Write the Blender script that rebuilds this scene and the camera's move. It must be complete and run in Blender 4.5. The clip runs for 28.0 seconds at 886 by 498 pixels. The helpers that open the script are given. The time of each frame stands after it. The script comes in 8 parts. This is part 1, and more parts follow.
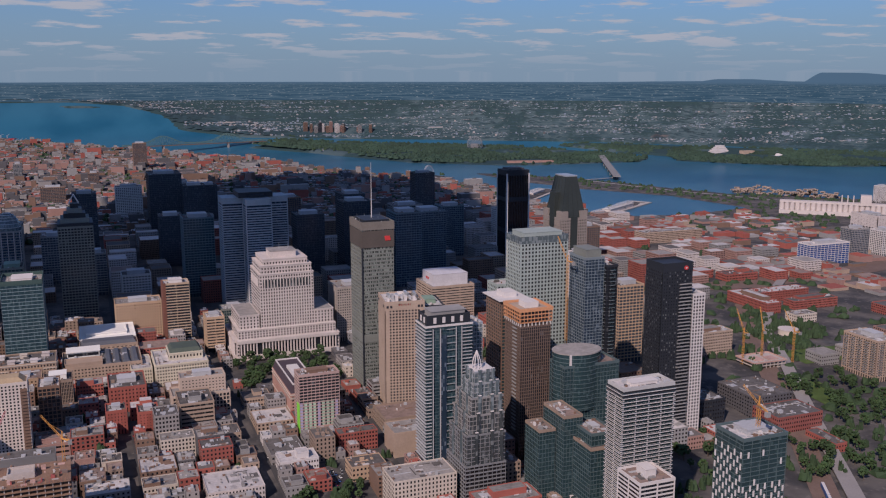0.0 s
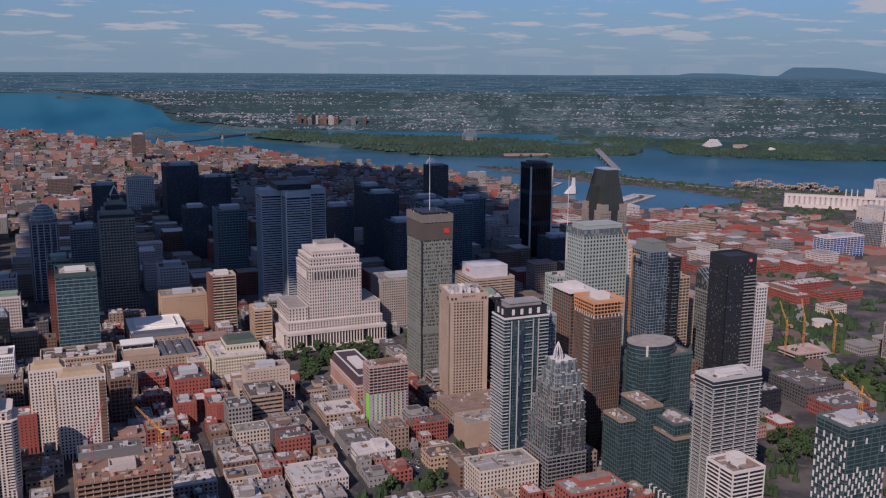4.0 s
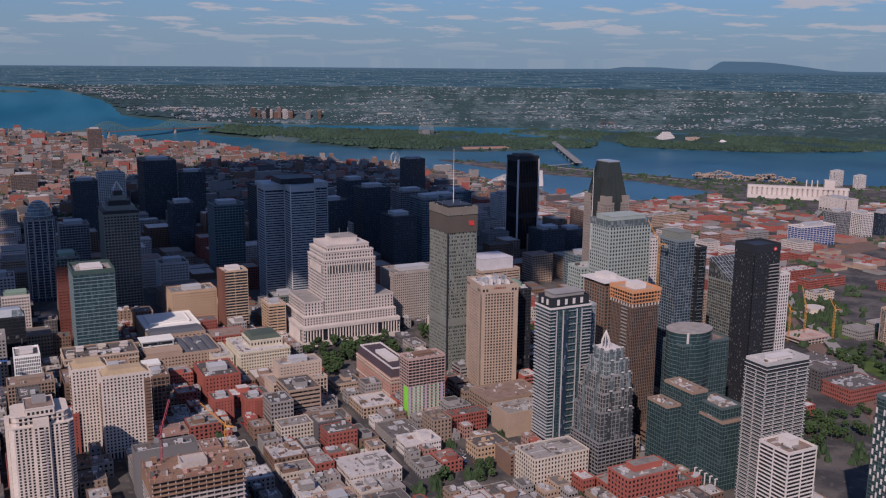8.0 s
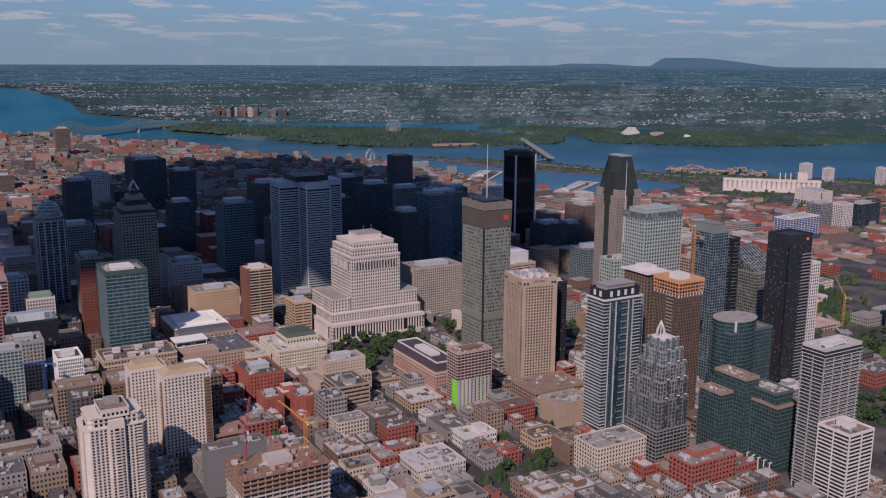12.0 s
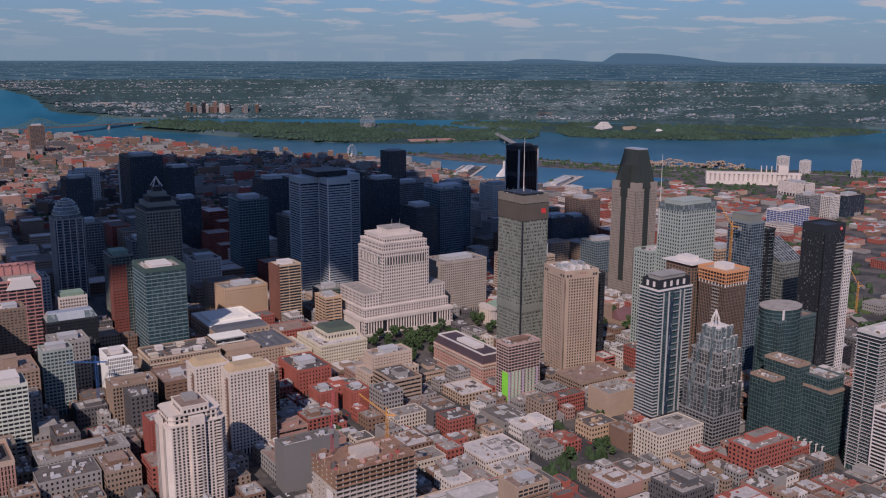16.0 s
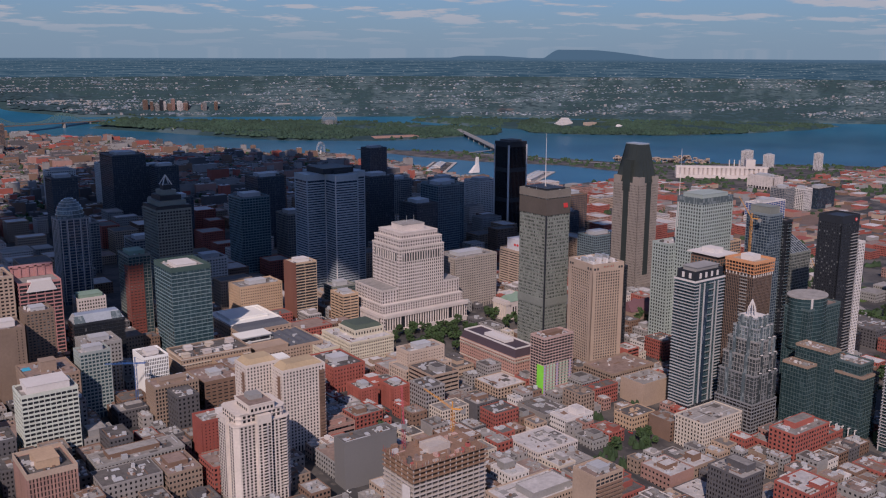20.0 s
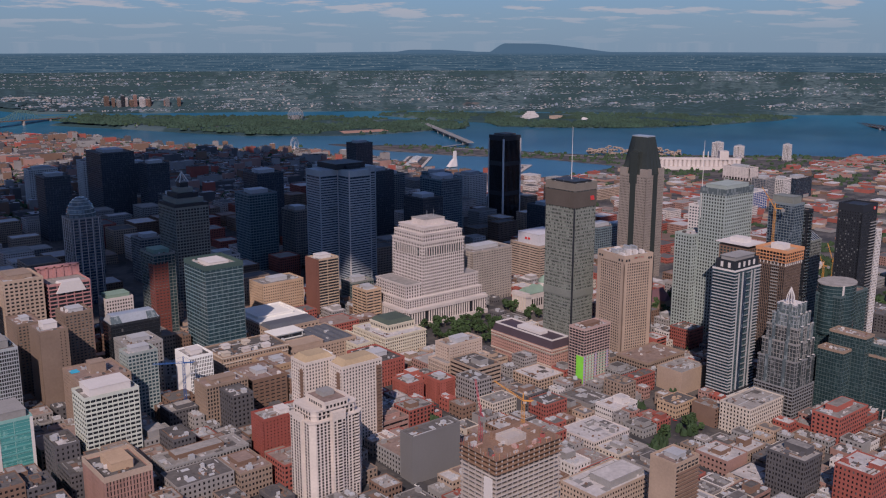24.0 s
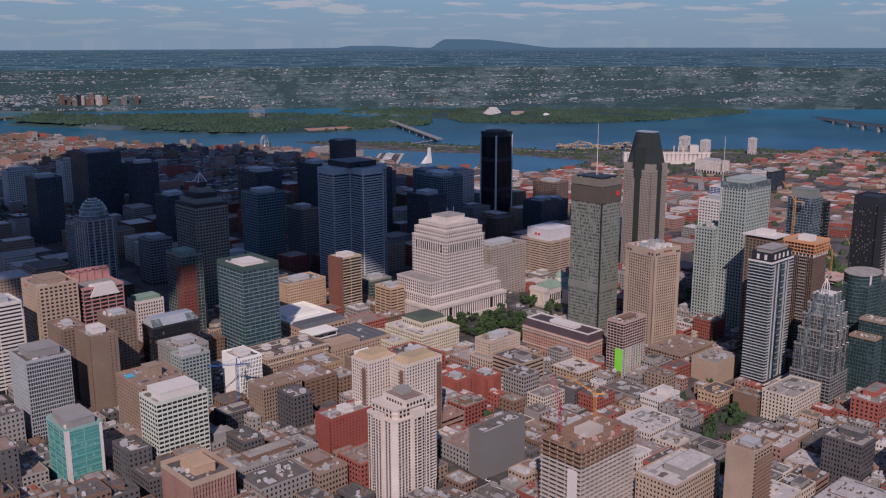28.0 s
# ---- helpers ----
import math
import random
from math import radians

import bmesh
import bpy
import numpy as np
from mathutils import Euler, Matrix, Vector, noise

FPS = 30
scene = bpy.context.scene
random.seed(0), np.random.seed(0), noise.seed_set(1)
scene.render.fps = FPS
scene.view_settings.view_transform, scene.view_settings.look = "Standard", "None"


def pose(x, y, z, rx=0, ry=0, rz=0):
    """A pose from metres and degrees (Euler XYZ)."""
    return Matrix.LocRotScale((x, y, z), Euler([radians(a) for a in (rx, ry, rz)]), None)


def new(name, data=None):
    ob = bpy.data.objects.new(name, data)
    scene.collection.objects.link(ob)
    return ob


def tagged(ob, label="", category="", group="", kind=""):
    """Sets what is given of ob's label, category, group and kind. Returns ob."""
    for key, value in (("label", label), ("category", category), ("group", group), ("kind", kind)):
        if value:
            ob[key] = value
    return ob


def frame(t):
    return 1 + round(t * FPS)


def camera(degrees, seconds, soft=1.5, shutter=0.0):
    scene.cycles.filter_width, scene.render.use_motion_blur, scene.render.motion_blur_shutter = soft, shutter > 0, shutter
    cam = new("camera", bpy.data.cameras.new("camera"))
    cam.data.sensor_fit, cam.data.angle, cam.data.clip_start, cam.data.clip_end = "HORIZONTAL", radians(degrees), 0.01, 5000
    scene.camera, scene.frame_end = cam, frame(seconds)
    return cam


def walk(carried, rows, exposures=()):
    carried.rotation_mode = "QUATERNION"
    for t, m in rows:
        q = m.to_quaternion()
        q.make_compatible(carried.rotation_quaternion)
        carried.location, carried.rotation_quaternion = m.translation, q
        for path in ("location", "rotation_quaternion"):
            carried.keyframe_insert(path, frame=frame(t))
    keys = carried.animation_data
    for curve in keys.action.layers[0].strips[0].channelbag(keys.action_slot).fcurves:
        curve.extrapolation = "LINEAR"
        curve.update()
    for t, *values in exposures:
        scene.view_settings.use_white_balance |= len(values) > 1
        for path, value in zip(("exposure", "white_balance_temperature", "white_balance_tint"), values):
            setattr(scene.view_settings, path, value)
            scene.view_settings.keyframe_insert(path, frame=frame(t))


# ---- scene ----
cam = camera(50.74, 28.0, soft=1.15)
# seconds, place, yaw, pitch, roll
PATH = [
    (0.0, -238.6, -1070.4, 368.3, -21.422, -10.716, 0.032),
    (0.5, -248.8, -1067.5, 368.6, -21.571, -10.784, 0.327),
    (1.0, -259.1, -1064.5, 368.8, -21.666, -10.837, 0.349),
    (1.5, -269.5, -1061.3, 368.9, -21.730, -10.875, 0.346),
    (2.0, -280.1, -1058.0, 369.0, -21.762, -10.959, 0.407),
    (2.5, -290.8, -1054.6, 369.1, -21.914, -11.044, 0.412),
    (3.0, -301.6, -1051.0, 369.2, -22.501, -11.101, 0.433),
    (3.5, -312.5, -1047.4, 369.2, -22.694, -11.123, 0.427),
    (5.5, -356.5, -1031.9, 369.0, -24.617, -11.361, 0.538),
    (6.0, -367.6, -1027.8, 368.9, -25.195, -11.403, 0.576),
    (6.5, -378.7, -1023.6, 368.8, -25.619, -11.419, 0.547),
    (7.0, -389.8, -1019.3, 368.7, -26.142, -11.441, 0.587),
    (7.5, -400.8, -1015.0, 368.5, -26.502, -11.477, 0.607),
    (8.0, -411.8, -1010.6, 368.4, -26.864, -11.516, 0.539),
    (8.5, -422.8, -1006.1, 368.2, -27.275, -11.555, 0.514),
    (9.0, -433.7, -1001.6, 368.0, -27.668, -11.594, 0.454),
    (9.5, -444.6, -996.9, 367.8, -27.977, -11.603, 0.484),
    (10.0, -455.4, -992.3, 367.6, -28.280, -11.619, 0.392),
    (10.5, -466.1, -987.5, 367.4, -28.720, -11.620, 0.373),
    (11.0, -476.8, -982.7, 367.2, -29.235, -11.621, 0.392),
    (11.5, -487.3, -977.9, 367.0, -29.668, -11.638, 0.366),
    (13.5, -528.8, -957.9, 366.1, -31.346, -11.765, 0.338),
    (14.0, -538.9, -952.8, 365.9, -31.792, -11.818, 0.369),
    (14.5, -548.9, -947.6, 365.7, -32.004, -11.830, 0.280),
    (15.0, -558.8, -942.3, 365.6, -32.110, -11.855, 0.231),
    (15.5, -568.7, -937.0, 365.4, -32.407, -11.862, 0.252),
    (16.0, -578.4, -931.6, 365.2, -32.834, -11.900, 0.288),
    (16.5, -588.1, -926.2, 365.0, -33.245, -11.930, 0.277),
    (17.0, -597.6, -920.7, 364.9, -33.677, -11.966, 0.238),
    (17.5, -607.1, -915.1, 364.8, -34.120, -12.002, 0.221),
    (18.0, -616.5, -909.5, 364.7, -34.540, -12.025, 0.282),
    (18.5, -625.9, -903.7, 364.6, -34.866, -12.029, 0.258),
    (19.0, -635.1, -897.9, 364.5, -35.334, -12.042, 0.263),
    (19.5, -644.3, -892.1, 364.4, -35.819, -12.055, 0.290),
    (20.0, -653.5, -886.1, 364.4, -36.304, -12.081, 0.251),
    (20.5, -662.6, -880.1, 364.3, -36.702, -12.125, 0.192),
    (21.0, -671.7, -874.0, 364.3, -37.103, -12.136, 0.251),
    (21.5, -680.7, -867.7, 364.4, -37.500, -12.209, 0.172),
    (22.0, -689.8, -861.4, 364.4, -37.879, -12.227, 0.172),
    (22.5, -698.8, -855.0, 364.5, -38.245, -12.262, 0.115),
    (24.5, -735.1, -828.2, 365.0, -39.919, -12.457, 0.024),
    (25.0, -744.3, -821.1, 365.2, -40.376, -12.471, -0.018),
    (25.5, -753.6, -814.0, 365.5, -40.759, -12.501, -0.045),
    (26.0, -763.0, -806.7, 365.7, -41.175, -12.540, -0.084),
    (26.5, -772.5, -799.2, 366.0, -41.637, -12.587, -0.117),
    (27.0, -782.1, -791.6, 366.4, -42.087, -12.611, -0.078),
    (27.5, -791.9, -783.8, 366.7, -42.534, -12.633, -0.066),
    (28.0, -801.8, -775.9, 367.1, -42.983, -12.664, -0.071),
]
walk(cam, [(t, pose(x, y, z, 90 + p, 0, w) @ pose(0, 0, 0, 0, 0, r)) for t, x, y, z, w, p, r in PATH])

# ---- light ----
SUN_TURN, SUN_HIGH = 46.0, 38.0        # the light runs towards +x by this angle from +y; height of the sun
sun_data = bpy.data.lights.new("sun", "SUN")
sun_data.energy, sun_data.angle, sun_data.color = 4.85, radians(0.55), (1.0, 0.825, 0.78)
sun = new("sun", sun_data)
sun.rotation_euler = (radians(90 - SUN_HIGH), 0, radians(-SUN_TURN))
scene.view_settings.exposure = -0.29

world = bpy.data.worlds.new("world")
scene.world = world
world.use_nodes = True


class Graph:
    """Short hand for building node trees."""

    def __init__(self, tree):
        self.tree = tree
        tree.nodes.clear()

    def node(self, kind, **sets):
        n = self.tree.nodes.new(kind)
        for key, value in sets.items():
            n.inputs[key].default_value = value
        return n

    def link(self, a, b):
        self.tree.links.new(a, b)
        return b

    def math(self, op, a, b=0.0, c=0.0):
        n = self.tree.nodes.new("ShaderNodeMath")
        n.operation = op
        for k, v in enumerate((a, b, c)):
            if isinstance(v, (int, float)):
                n.inputs[k].default_value = v
            else:
                self.tree.links.new(v, n.inputs[k])
        return n.outputs[0]

    def mix(self, f, a, b, how="MIX"):
        n = self.tree.nodes.new("ShaderNodeMix")
        n.data_type, n.blend_type = "RGBA", how
        for k, v in ((0, f), (6, a), (7, b)):
            if isinstance(v, (int, float)):
                n.inputs[k].default_value = v
            elif isinstance(v, tuple):
                n.inputs[k].default_value = (*v, 1)[:4]
            else:
                self.tree.links.new(v, n.inputs[k])
        return n.outputs[2]

    def ramp(self, f, *stops):
        n = self.tree.nodes.new("ShaderNodeMapRange")
        n.interpolation_type = "SMOOTHSTEP"
        for k, v in enumerate(stops):
            n.inputs[k + 1].default_value = v
        self.tree.links.new(f, n.inputs[0])
        return n.outputs[0]

    def noise(self, vec, scale, detail=4.0, rough=0.55):
        n = self.tree.nodes.new("ShaderNodeTexNoise")
        n.inputs["Scale"].default_value, n.inputs["Detail"].default_value, n.inputs["Roughness"].default_value = scale, detail, rough
        if vec:
            self.tree.links.new(vec, n.inputs["Vector"])
        return n.outputs[0]


def build_sky():
    g = Graph(world.node_tree)
    sky = g.node("ShaderNodeTexSky")
    sky.sky_type, sky.sun_disc = "NISHITA", False
    sky.sun_elevation, sky.sun_rotation = radians(SUN_HIGH), radians(180 + SUN_TURN)
    sky.altitude, sky.air_density, sky.dust_density, sky.ozone_density = 300.0, 1.0, 0.6, 4.0
    way = g.node("ShaderNodeTexCoord").outputs["Generated"]
    sep = g.node("ShaderNodeSeparateXYZ")
    g.link(way, sep.inputs[0])
    up = sep.outputs[2]
    turn = g.math("MULTIPLY", g.math("ARCTAN2", sep.outputs[0], sep.outputs[1]), 180 / math.pi)
    lift = g.math("MULTIPLY", g.math("ARCSINE", up), 180 / math.pi)
    base = g.mix(1.0, sky.outputs[0], (SKY_GAIN * 0.64, SKY_GAIN * 0.98, SKY_GAIN * 1.58), "MULTIPLY")
    # small fair-weather clouds: flat, lying at one height, so they crowd towards the horizon
    flat = g.node("ShaderNodeCombineXYZ")
    high = g.math("ADD", g.math("MAXIMUM", up, 0.0), 0.09)
    g.link(g.math("DIVIDE", sep.outputs[0], high), flat.inputs[0])
    g.link(g.math("DIVIDE", sep.outputs[1], high), flat.inputs[1])
    puffs = g.noise(flat.outputs[0], 1.45, 6.0, 0.58)
    cover = g.ramp(puffs, 0.52, 0.60, 0.0, 1.0)
        # a haze near the horizon
    base = g.mix(g.ramp(lift, -0.6, 8.0, 0.85, 0.12), base, HAZE_TINT)
    cover = g.math("MULTIPLY", cover, g.ramp(lift, 0.2, 2.4, 0.15, 0.9))
    base = g.mix(cover, base, CLOUD_TINT)
    # the sky overhead
    deep = g.ramp(lift, 8.0, 30.0, 0.0, 1.0)
    shade = g.node("ShaderNodeCombineColor")
    for k, zenith in enumerate((0.78, 0.89, 1.04)):
        g.link(g.math("ADD", g.math("MULTIPLY", deep, zenith - 1.0), 1.0), shade.inputs[k])
    base = g.mix(1.0, base, shade.outputs[0], "MULTIPLY")
    # far land under the horizon and two blue hills beyond it, haze painted into their tints
    rough = g.math("MULTIPLY", g.math("SUBTRACT", g.noise(way, 60.0, 3.0), 0.5), 0.03)

    def hump(start, top, fall, end, height):
        rise = g.ramp(turn, start, top, 0.0, 1.0)
        sink = g.ramp(turn, fall, end, 1.0, 0.0)
        return g.math("MULTIPLY", g.math("MULTIPLY", rise, sink), height)
    shape = g.math("MAXIMUM", hump(42.0, 43.2, 44.6, 50.8, 0.56), hump(36.0, 37.7, 39.0, 43.2, 0.19))
    shape = g.math("MAXIMUM", shape, g.ramp(turn, 30.0, 37.0, 0.0, 0.07))
    edge = g.math("ADD", g.math("ADD", shape, -0.57), rough)
    hill = g.ramp(g.math("SUBTRACT", edge, lift), -0.012, 0.012, 0.0, 1.0)
    grain = g.node("ShaderNodeCombineXYZ")
    g.link(g.math("MULTIPLY", turn, 0.16), grain.inputs[0])
    g.link(g.math("DIVIDE", 9.0, g.math("MINIMUM", lift, -0.3)), grain.inputs[1])
    fields = g.noise(grain.outputs[0], 3.0, 4.0, 0.6)
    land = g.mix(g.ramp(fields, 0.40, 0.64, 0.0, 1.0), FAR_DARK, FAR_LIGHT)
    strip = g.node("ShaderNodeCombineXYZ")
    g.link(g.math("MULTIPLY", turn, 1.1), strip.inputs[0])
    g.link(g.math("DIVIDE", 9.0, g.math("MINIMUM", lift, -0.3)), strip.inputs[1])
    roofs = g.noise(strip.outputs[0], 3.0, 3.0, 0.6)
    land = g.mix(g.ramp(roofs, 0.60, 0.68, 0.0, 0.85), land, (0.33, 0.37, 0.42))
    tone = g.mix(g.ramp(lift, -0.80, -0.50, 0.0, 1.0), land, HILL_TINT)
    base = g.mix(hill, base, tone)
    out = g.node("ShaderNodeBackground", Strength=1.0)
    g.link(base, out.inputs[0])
    g.link(out.outputs[0], g.node("ShaderNodeOutputWorld").inputs[0])


SKY_GAIN = 0.068
CLOUD_TINT, HAZE_TINT = (0.49, 0.50, 0.59), (0.255, 0.345, 0.475)
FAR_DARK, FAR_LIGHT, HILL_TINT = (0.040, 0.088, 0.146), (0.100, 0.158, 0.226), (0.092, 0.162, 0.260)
build_sky()


# ---- materials ----
MATS = {}


def matte(name, color, rough=0.85, metal=0.0, vary=0.17, grain=0.6, stain=0.05, bump=0.0, spec=0.3, each=0.0):
    """A weathered surface: fine grain, broad stains running with the wall, a slight change from object to object."""
    if name in MATS:
        return MATS[name]
    m = bpy.data.materials.new(name)
    m.use_nodes = True
    g = Graph(m.node_tree)
    b = g.node("ShaderNodeBsdfPrincipled", Metallic=metal, Roughness=rough)
    b.inputs["Specular IOR Level"].default_value = spec
    where = g.node("ShaderNodeNewGeometry").outputs["Position"]
    fine = g.noise(where, grain, 3.0)
    broad = g.noise(where, stain, 4.0)
    tone = g.math("ADD", g.math("MULTIPLY", g.math("SUBTRACT", fine, 0.5), vary * 2.2), g.math("MULTIPLY", g.math("SUBTRACT", broad, 0.5), vary * 2.6))
    tone = g.math("ADD", tone, 1.0)
    if each:
        rnd = g.node("ShaderNodeObjectInfo").outputs["Random"]
        own = g.node("ShaderNodeNewGeometry").outputs["Random Per Island"]
        rnd = g.math("ADD", g.math("SUBTRACT", rnd, 0.5), g.math("SUBTRACT", own, 0.5))
        tone = g.math("ADD", tone, g.math("MULTIPLY", rnd, each))
    col = g.node("ShaderNodeCombineColor")
    for k in range(3):
        g.link(tone, col.inputs[k])
    g.link(g.mix(1.0, (*color, 1), col.outputs[0], "MULTIPLY"), b.inputs["Base Color"])
    if bump:
        bp = g.node("ShaderNodeBump", Strength=bump, Distance=0.2)
        g.link(fine, bp.inputs["Height"])
        g.link(bp.outputs[0], b.inputs["Normal"])
    g.link(b.outputs[0], g.node("ShaderNodeOutputMaterial").inputs[0])
    MATS[name] = m
    return m


def glazing(name, color, rough=0.12, blinds_and_glints=0.25, bay=1.6, floor=3.6, gloss=0.5, pale=(0.30, 0.30, 0.28)):
    """Curtain-wall glass: dark rooms behind it, some panes pale with a drawn blind, on some towers with painted
    reflections, panes not quite in one plane.
    """
    if name in MATS:
        return MATS[name]
    m = bpy.data.materials.new(name)
    m.use_nodes = True
    g = Graph(m.node_tree)
    b = g.node("ShaderNodeBsdfPrincipled", Roughness=rough)
    b.inputs["Specular IOR Level"].default_value = gloss
    where = g.node("ShaderNodeNewGeometry").outputs["Position"]
    sep = g.node("ShaderNodeSeparateXYZ")
    g.link(where, sep.inputs[0])
    cell = g.node("ShaderNodeCombineXYZ")
    for k, size in enumerate((bay, bay, floor)):
        g.link(g.math("FLOOR", g.math("DIVIDE", sep.outputs[k], size)), cell.inputs[k])
    white = g.node("ShaderNodeTexWhiteNoise")
    g.link(cell.outputs[0], white.inputs[0])
    pale_pane = g.ramp(white.outputs[0], 1 - blinds_and_glints, 1 - blinds_and_glints * 0.3, 0.0, 1.0)
    broad = g.noise(where, 0.03, 3.0)
    dark = g.mix(broad, (color[0] * 0.75, color[1] * 0.75, color[2] * 0.75), (color[0] * 1.25, color[1] * 1.25, color[2] * 1.25))
    g.link(g.mix(g.math("MULTIPLY", pale_pane, 0.75), dark, pale), b.inputs["Base Color"])
    bp = g.node("ShaderNodeBump", Strength=0.10, Distance=0.3)
    g.link(g.noise(where, 0.35, 2.0), bp.inputs["Height"])
    g.link(bp.outputs[0], b.inputs["Normal"])
    g.link(b.outputs[0], g.node("ShaderNodeOutputMaterial").inputs[0])
    MATS[name] = m
    return m


STONE = matte("pale limestone", (0.52, 0.46, 0.43))
CREAM = matte("cream stone", (0.52, 0.45, 0.38))
BEIGE = matte("beige precast", (0.385, 0.295, 0.232))
SAND = matte("sandy brick", (0.37, 0.275, 0.21), each=0.15)
TAN = matte("tan concrete", (0.27, 0.20, 0.155))
GOLD = matte("ochre brick", (0.44, 0.31, 0.21))
BROWN = matte("brown brick", (0.19, 0.12, 0.088), each=0.15)
BRICK = matte("red brick", (0.30, 0.090, 0.070), each=0.25, grain=1.4)
ROSE = matte("rose brick", (0.31, 0.185, 0.155), each=0.2)
PINK = matte("pink granite", (0.40, 0.20, 0.19))
WHITE = matte("white concrete", (0.58, 0.54, 0.52), vary=0.08)
GREY = matte("grey concrete", (0.26, 0.25, 0.243), each=0.15)
DARK = matte("dark cladding", (0.026, 0.029, 0.036), rough=0.5)
SLATE = matte("grey-green slate", (0.19, 0.20, 0.18), rough=0.6)
COPPER = matte("green copper", (0.20, 0.28, 0.22), rough=0.7)
FRAME = matte("grey-green window frames", (0.085, 0.120, 0.125), rough=0.45)
STEEL = matte("pale steel", (0.55, 0.57, 0.58), rough=0.4, metal=0.6)
ROOFS = [matte("gravel roof", (0.27, 0.25, 0.235), each=0.35, vary=0.34, grain=0.35, stain=0.12), matte("tar roof", (0.115, 0.105, 0.10), each=0.35, vary=0.4, grain=0.35, stain=0.12),
         matte("pale membrane roof", (0.46, 0.43, 0.42), each=0.25, vary=0.26, grain=0.35, stain=0.12), matte("reddish gravel roof", (0.24, 0.175, 0.15), each=0.25, vary=0.34, grain=0.35, stain=0.12)]
GREYSTONE = matte("grey stone", (0.27, 0.25, 0.24), each=0.2)
CHARCOAL = matte("charcoal brick", (0.10, 0.095, 0.10), each=0.2)
WALLS = [BRICK, BRICK, BRICK, BRICK, ROSE, ROSE, SAND, SAND, GREY, GREY, GREY, BROWN, BROWN, BROWN, TAN, TAN, BEIGE, GREYSTONE, GREYSTONE, GREYSTONE, CREAM, WHITE, CHARCOAL]
PLANT = matte("grey plant room", (0.40, 0.40, 0.41), rough=0.6, each=0.2)
ORANGE = matte("orange formwork", (0.55, 0.27, 0.14), rough=0.7)
LIME = matte("lime green sheeting", (0.22, 0.62, 0.06), rough=0.6)
YELLOW = matte("yellow crane paint", (0.56, 0.27, 0.07), rough=0.5)
RED = matte("red paint", (0.55, 0.05, 0.05), rough=0.5)
BLUE = matte("blue panels", (0.04, 0.11, 0.30), rough=0.4)
G_DARK = glazing("dark glass", (0.021, 0.024, 0.030), blinds_and_glints=0.08, pale=(0.16, 0.16, 0.16))
G_TEAL = glazing("teal glass", (0.026, 0.056, 0.070), blinds_and_glints=0.22, pale=(0.080, 0.130, 0.142))
G_BLUE = glazing("blue glass", (0.025, 0.042, 0.068), blinds_and_glints=0.2, pale=(0.16, 0.20, 0.25))
# green glass is lightened, its grey reflection put into the colour
G_GREEN = glazing("bottle green glass", (0.024, 0.048, 0.054), blinds_and_glints=0.22, pale=(0.065, 0.105, 0.11))
G_BLACK = glazing("black glass", (0.010, 0.010, 0.012), blinds_and_glints=0.02, pale=(0.05, 0.05, 0.05))
G_PALE = glazing("pale silvery glass", (0.09, 0.115, 0.125), blinds_and_glints=0.5, pale=(0.23, 0.26, 0.27))
G_SMOKE = glazing("smoky glass", (0.045, 0.052, 0.056), blinds_and_glints=0.25, pale=(0.20, 0.21, 0.21))
G_MINT = glazing("mint green glass", (0.07, 0.25, 0.24), blinds_and_glints=0.14, pale=(0.20, 0.42, 0.38))
G_ROOM = glazing("window glass", (0.014, 0.014, 0.017), blinds_and_glints=0.18, bay=1.3, floor=3.2, pale=(0.14, 0.13, 0.12))


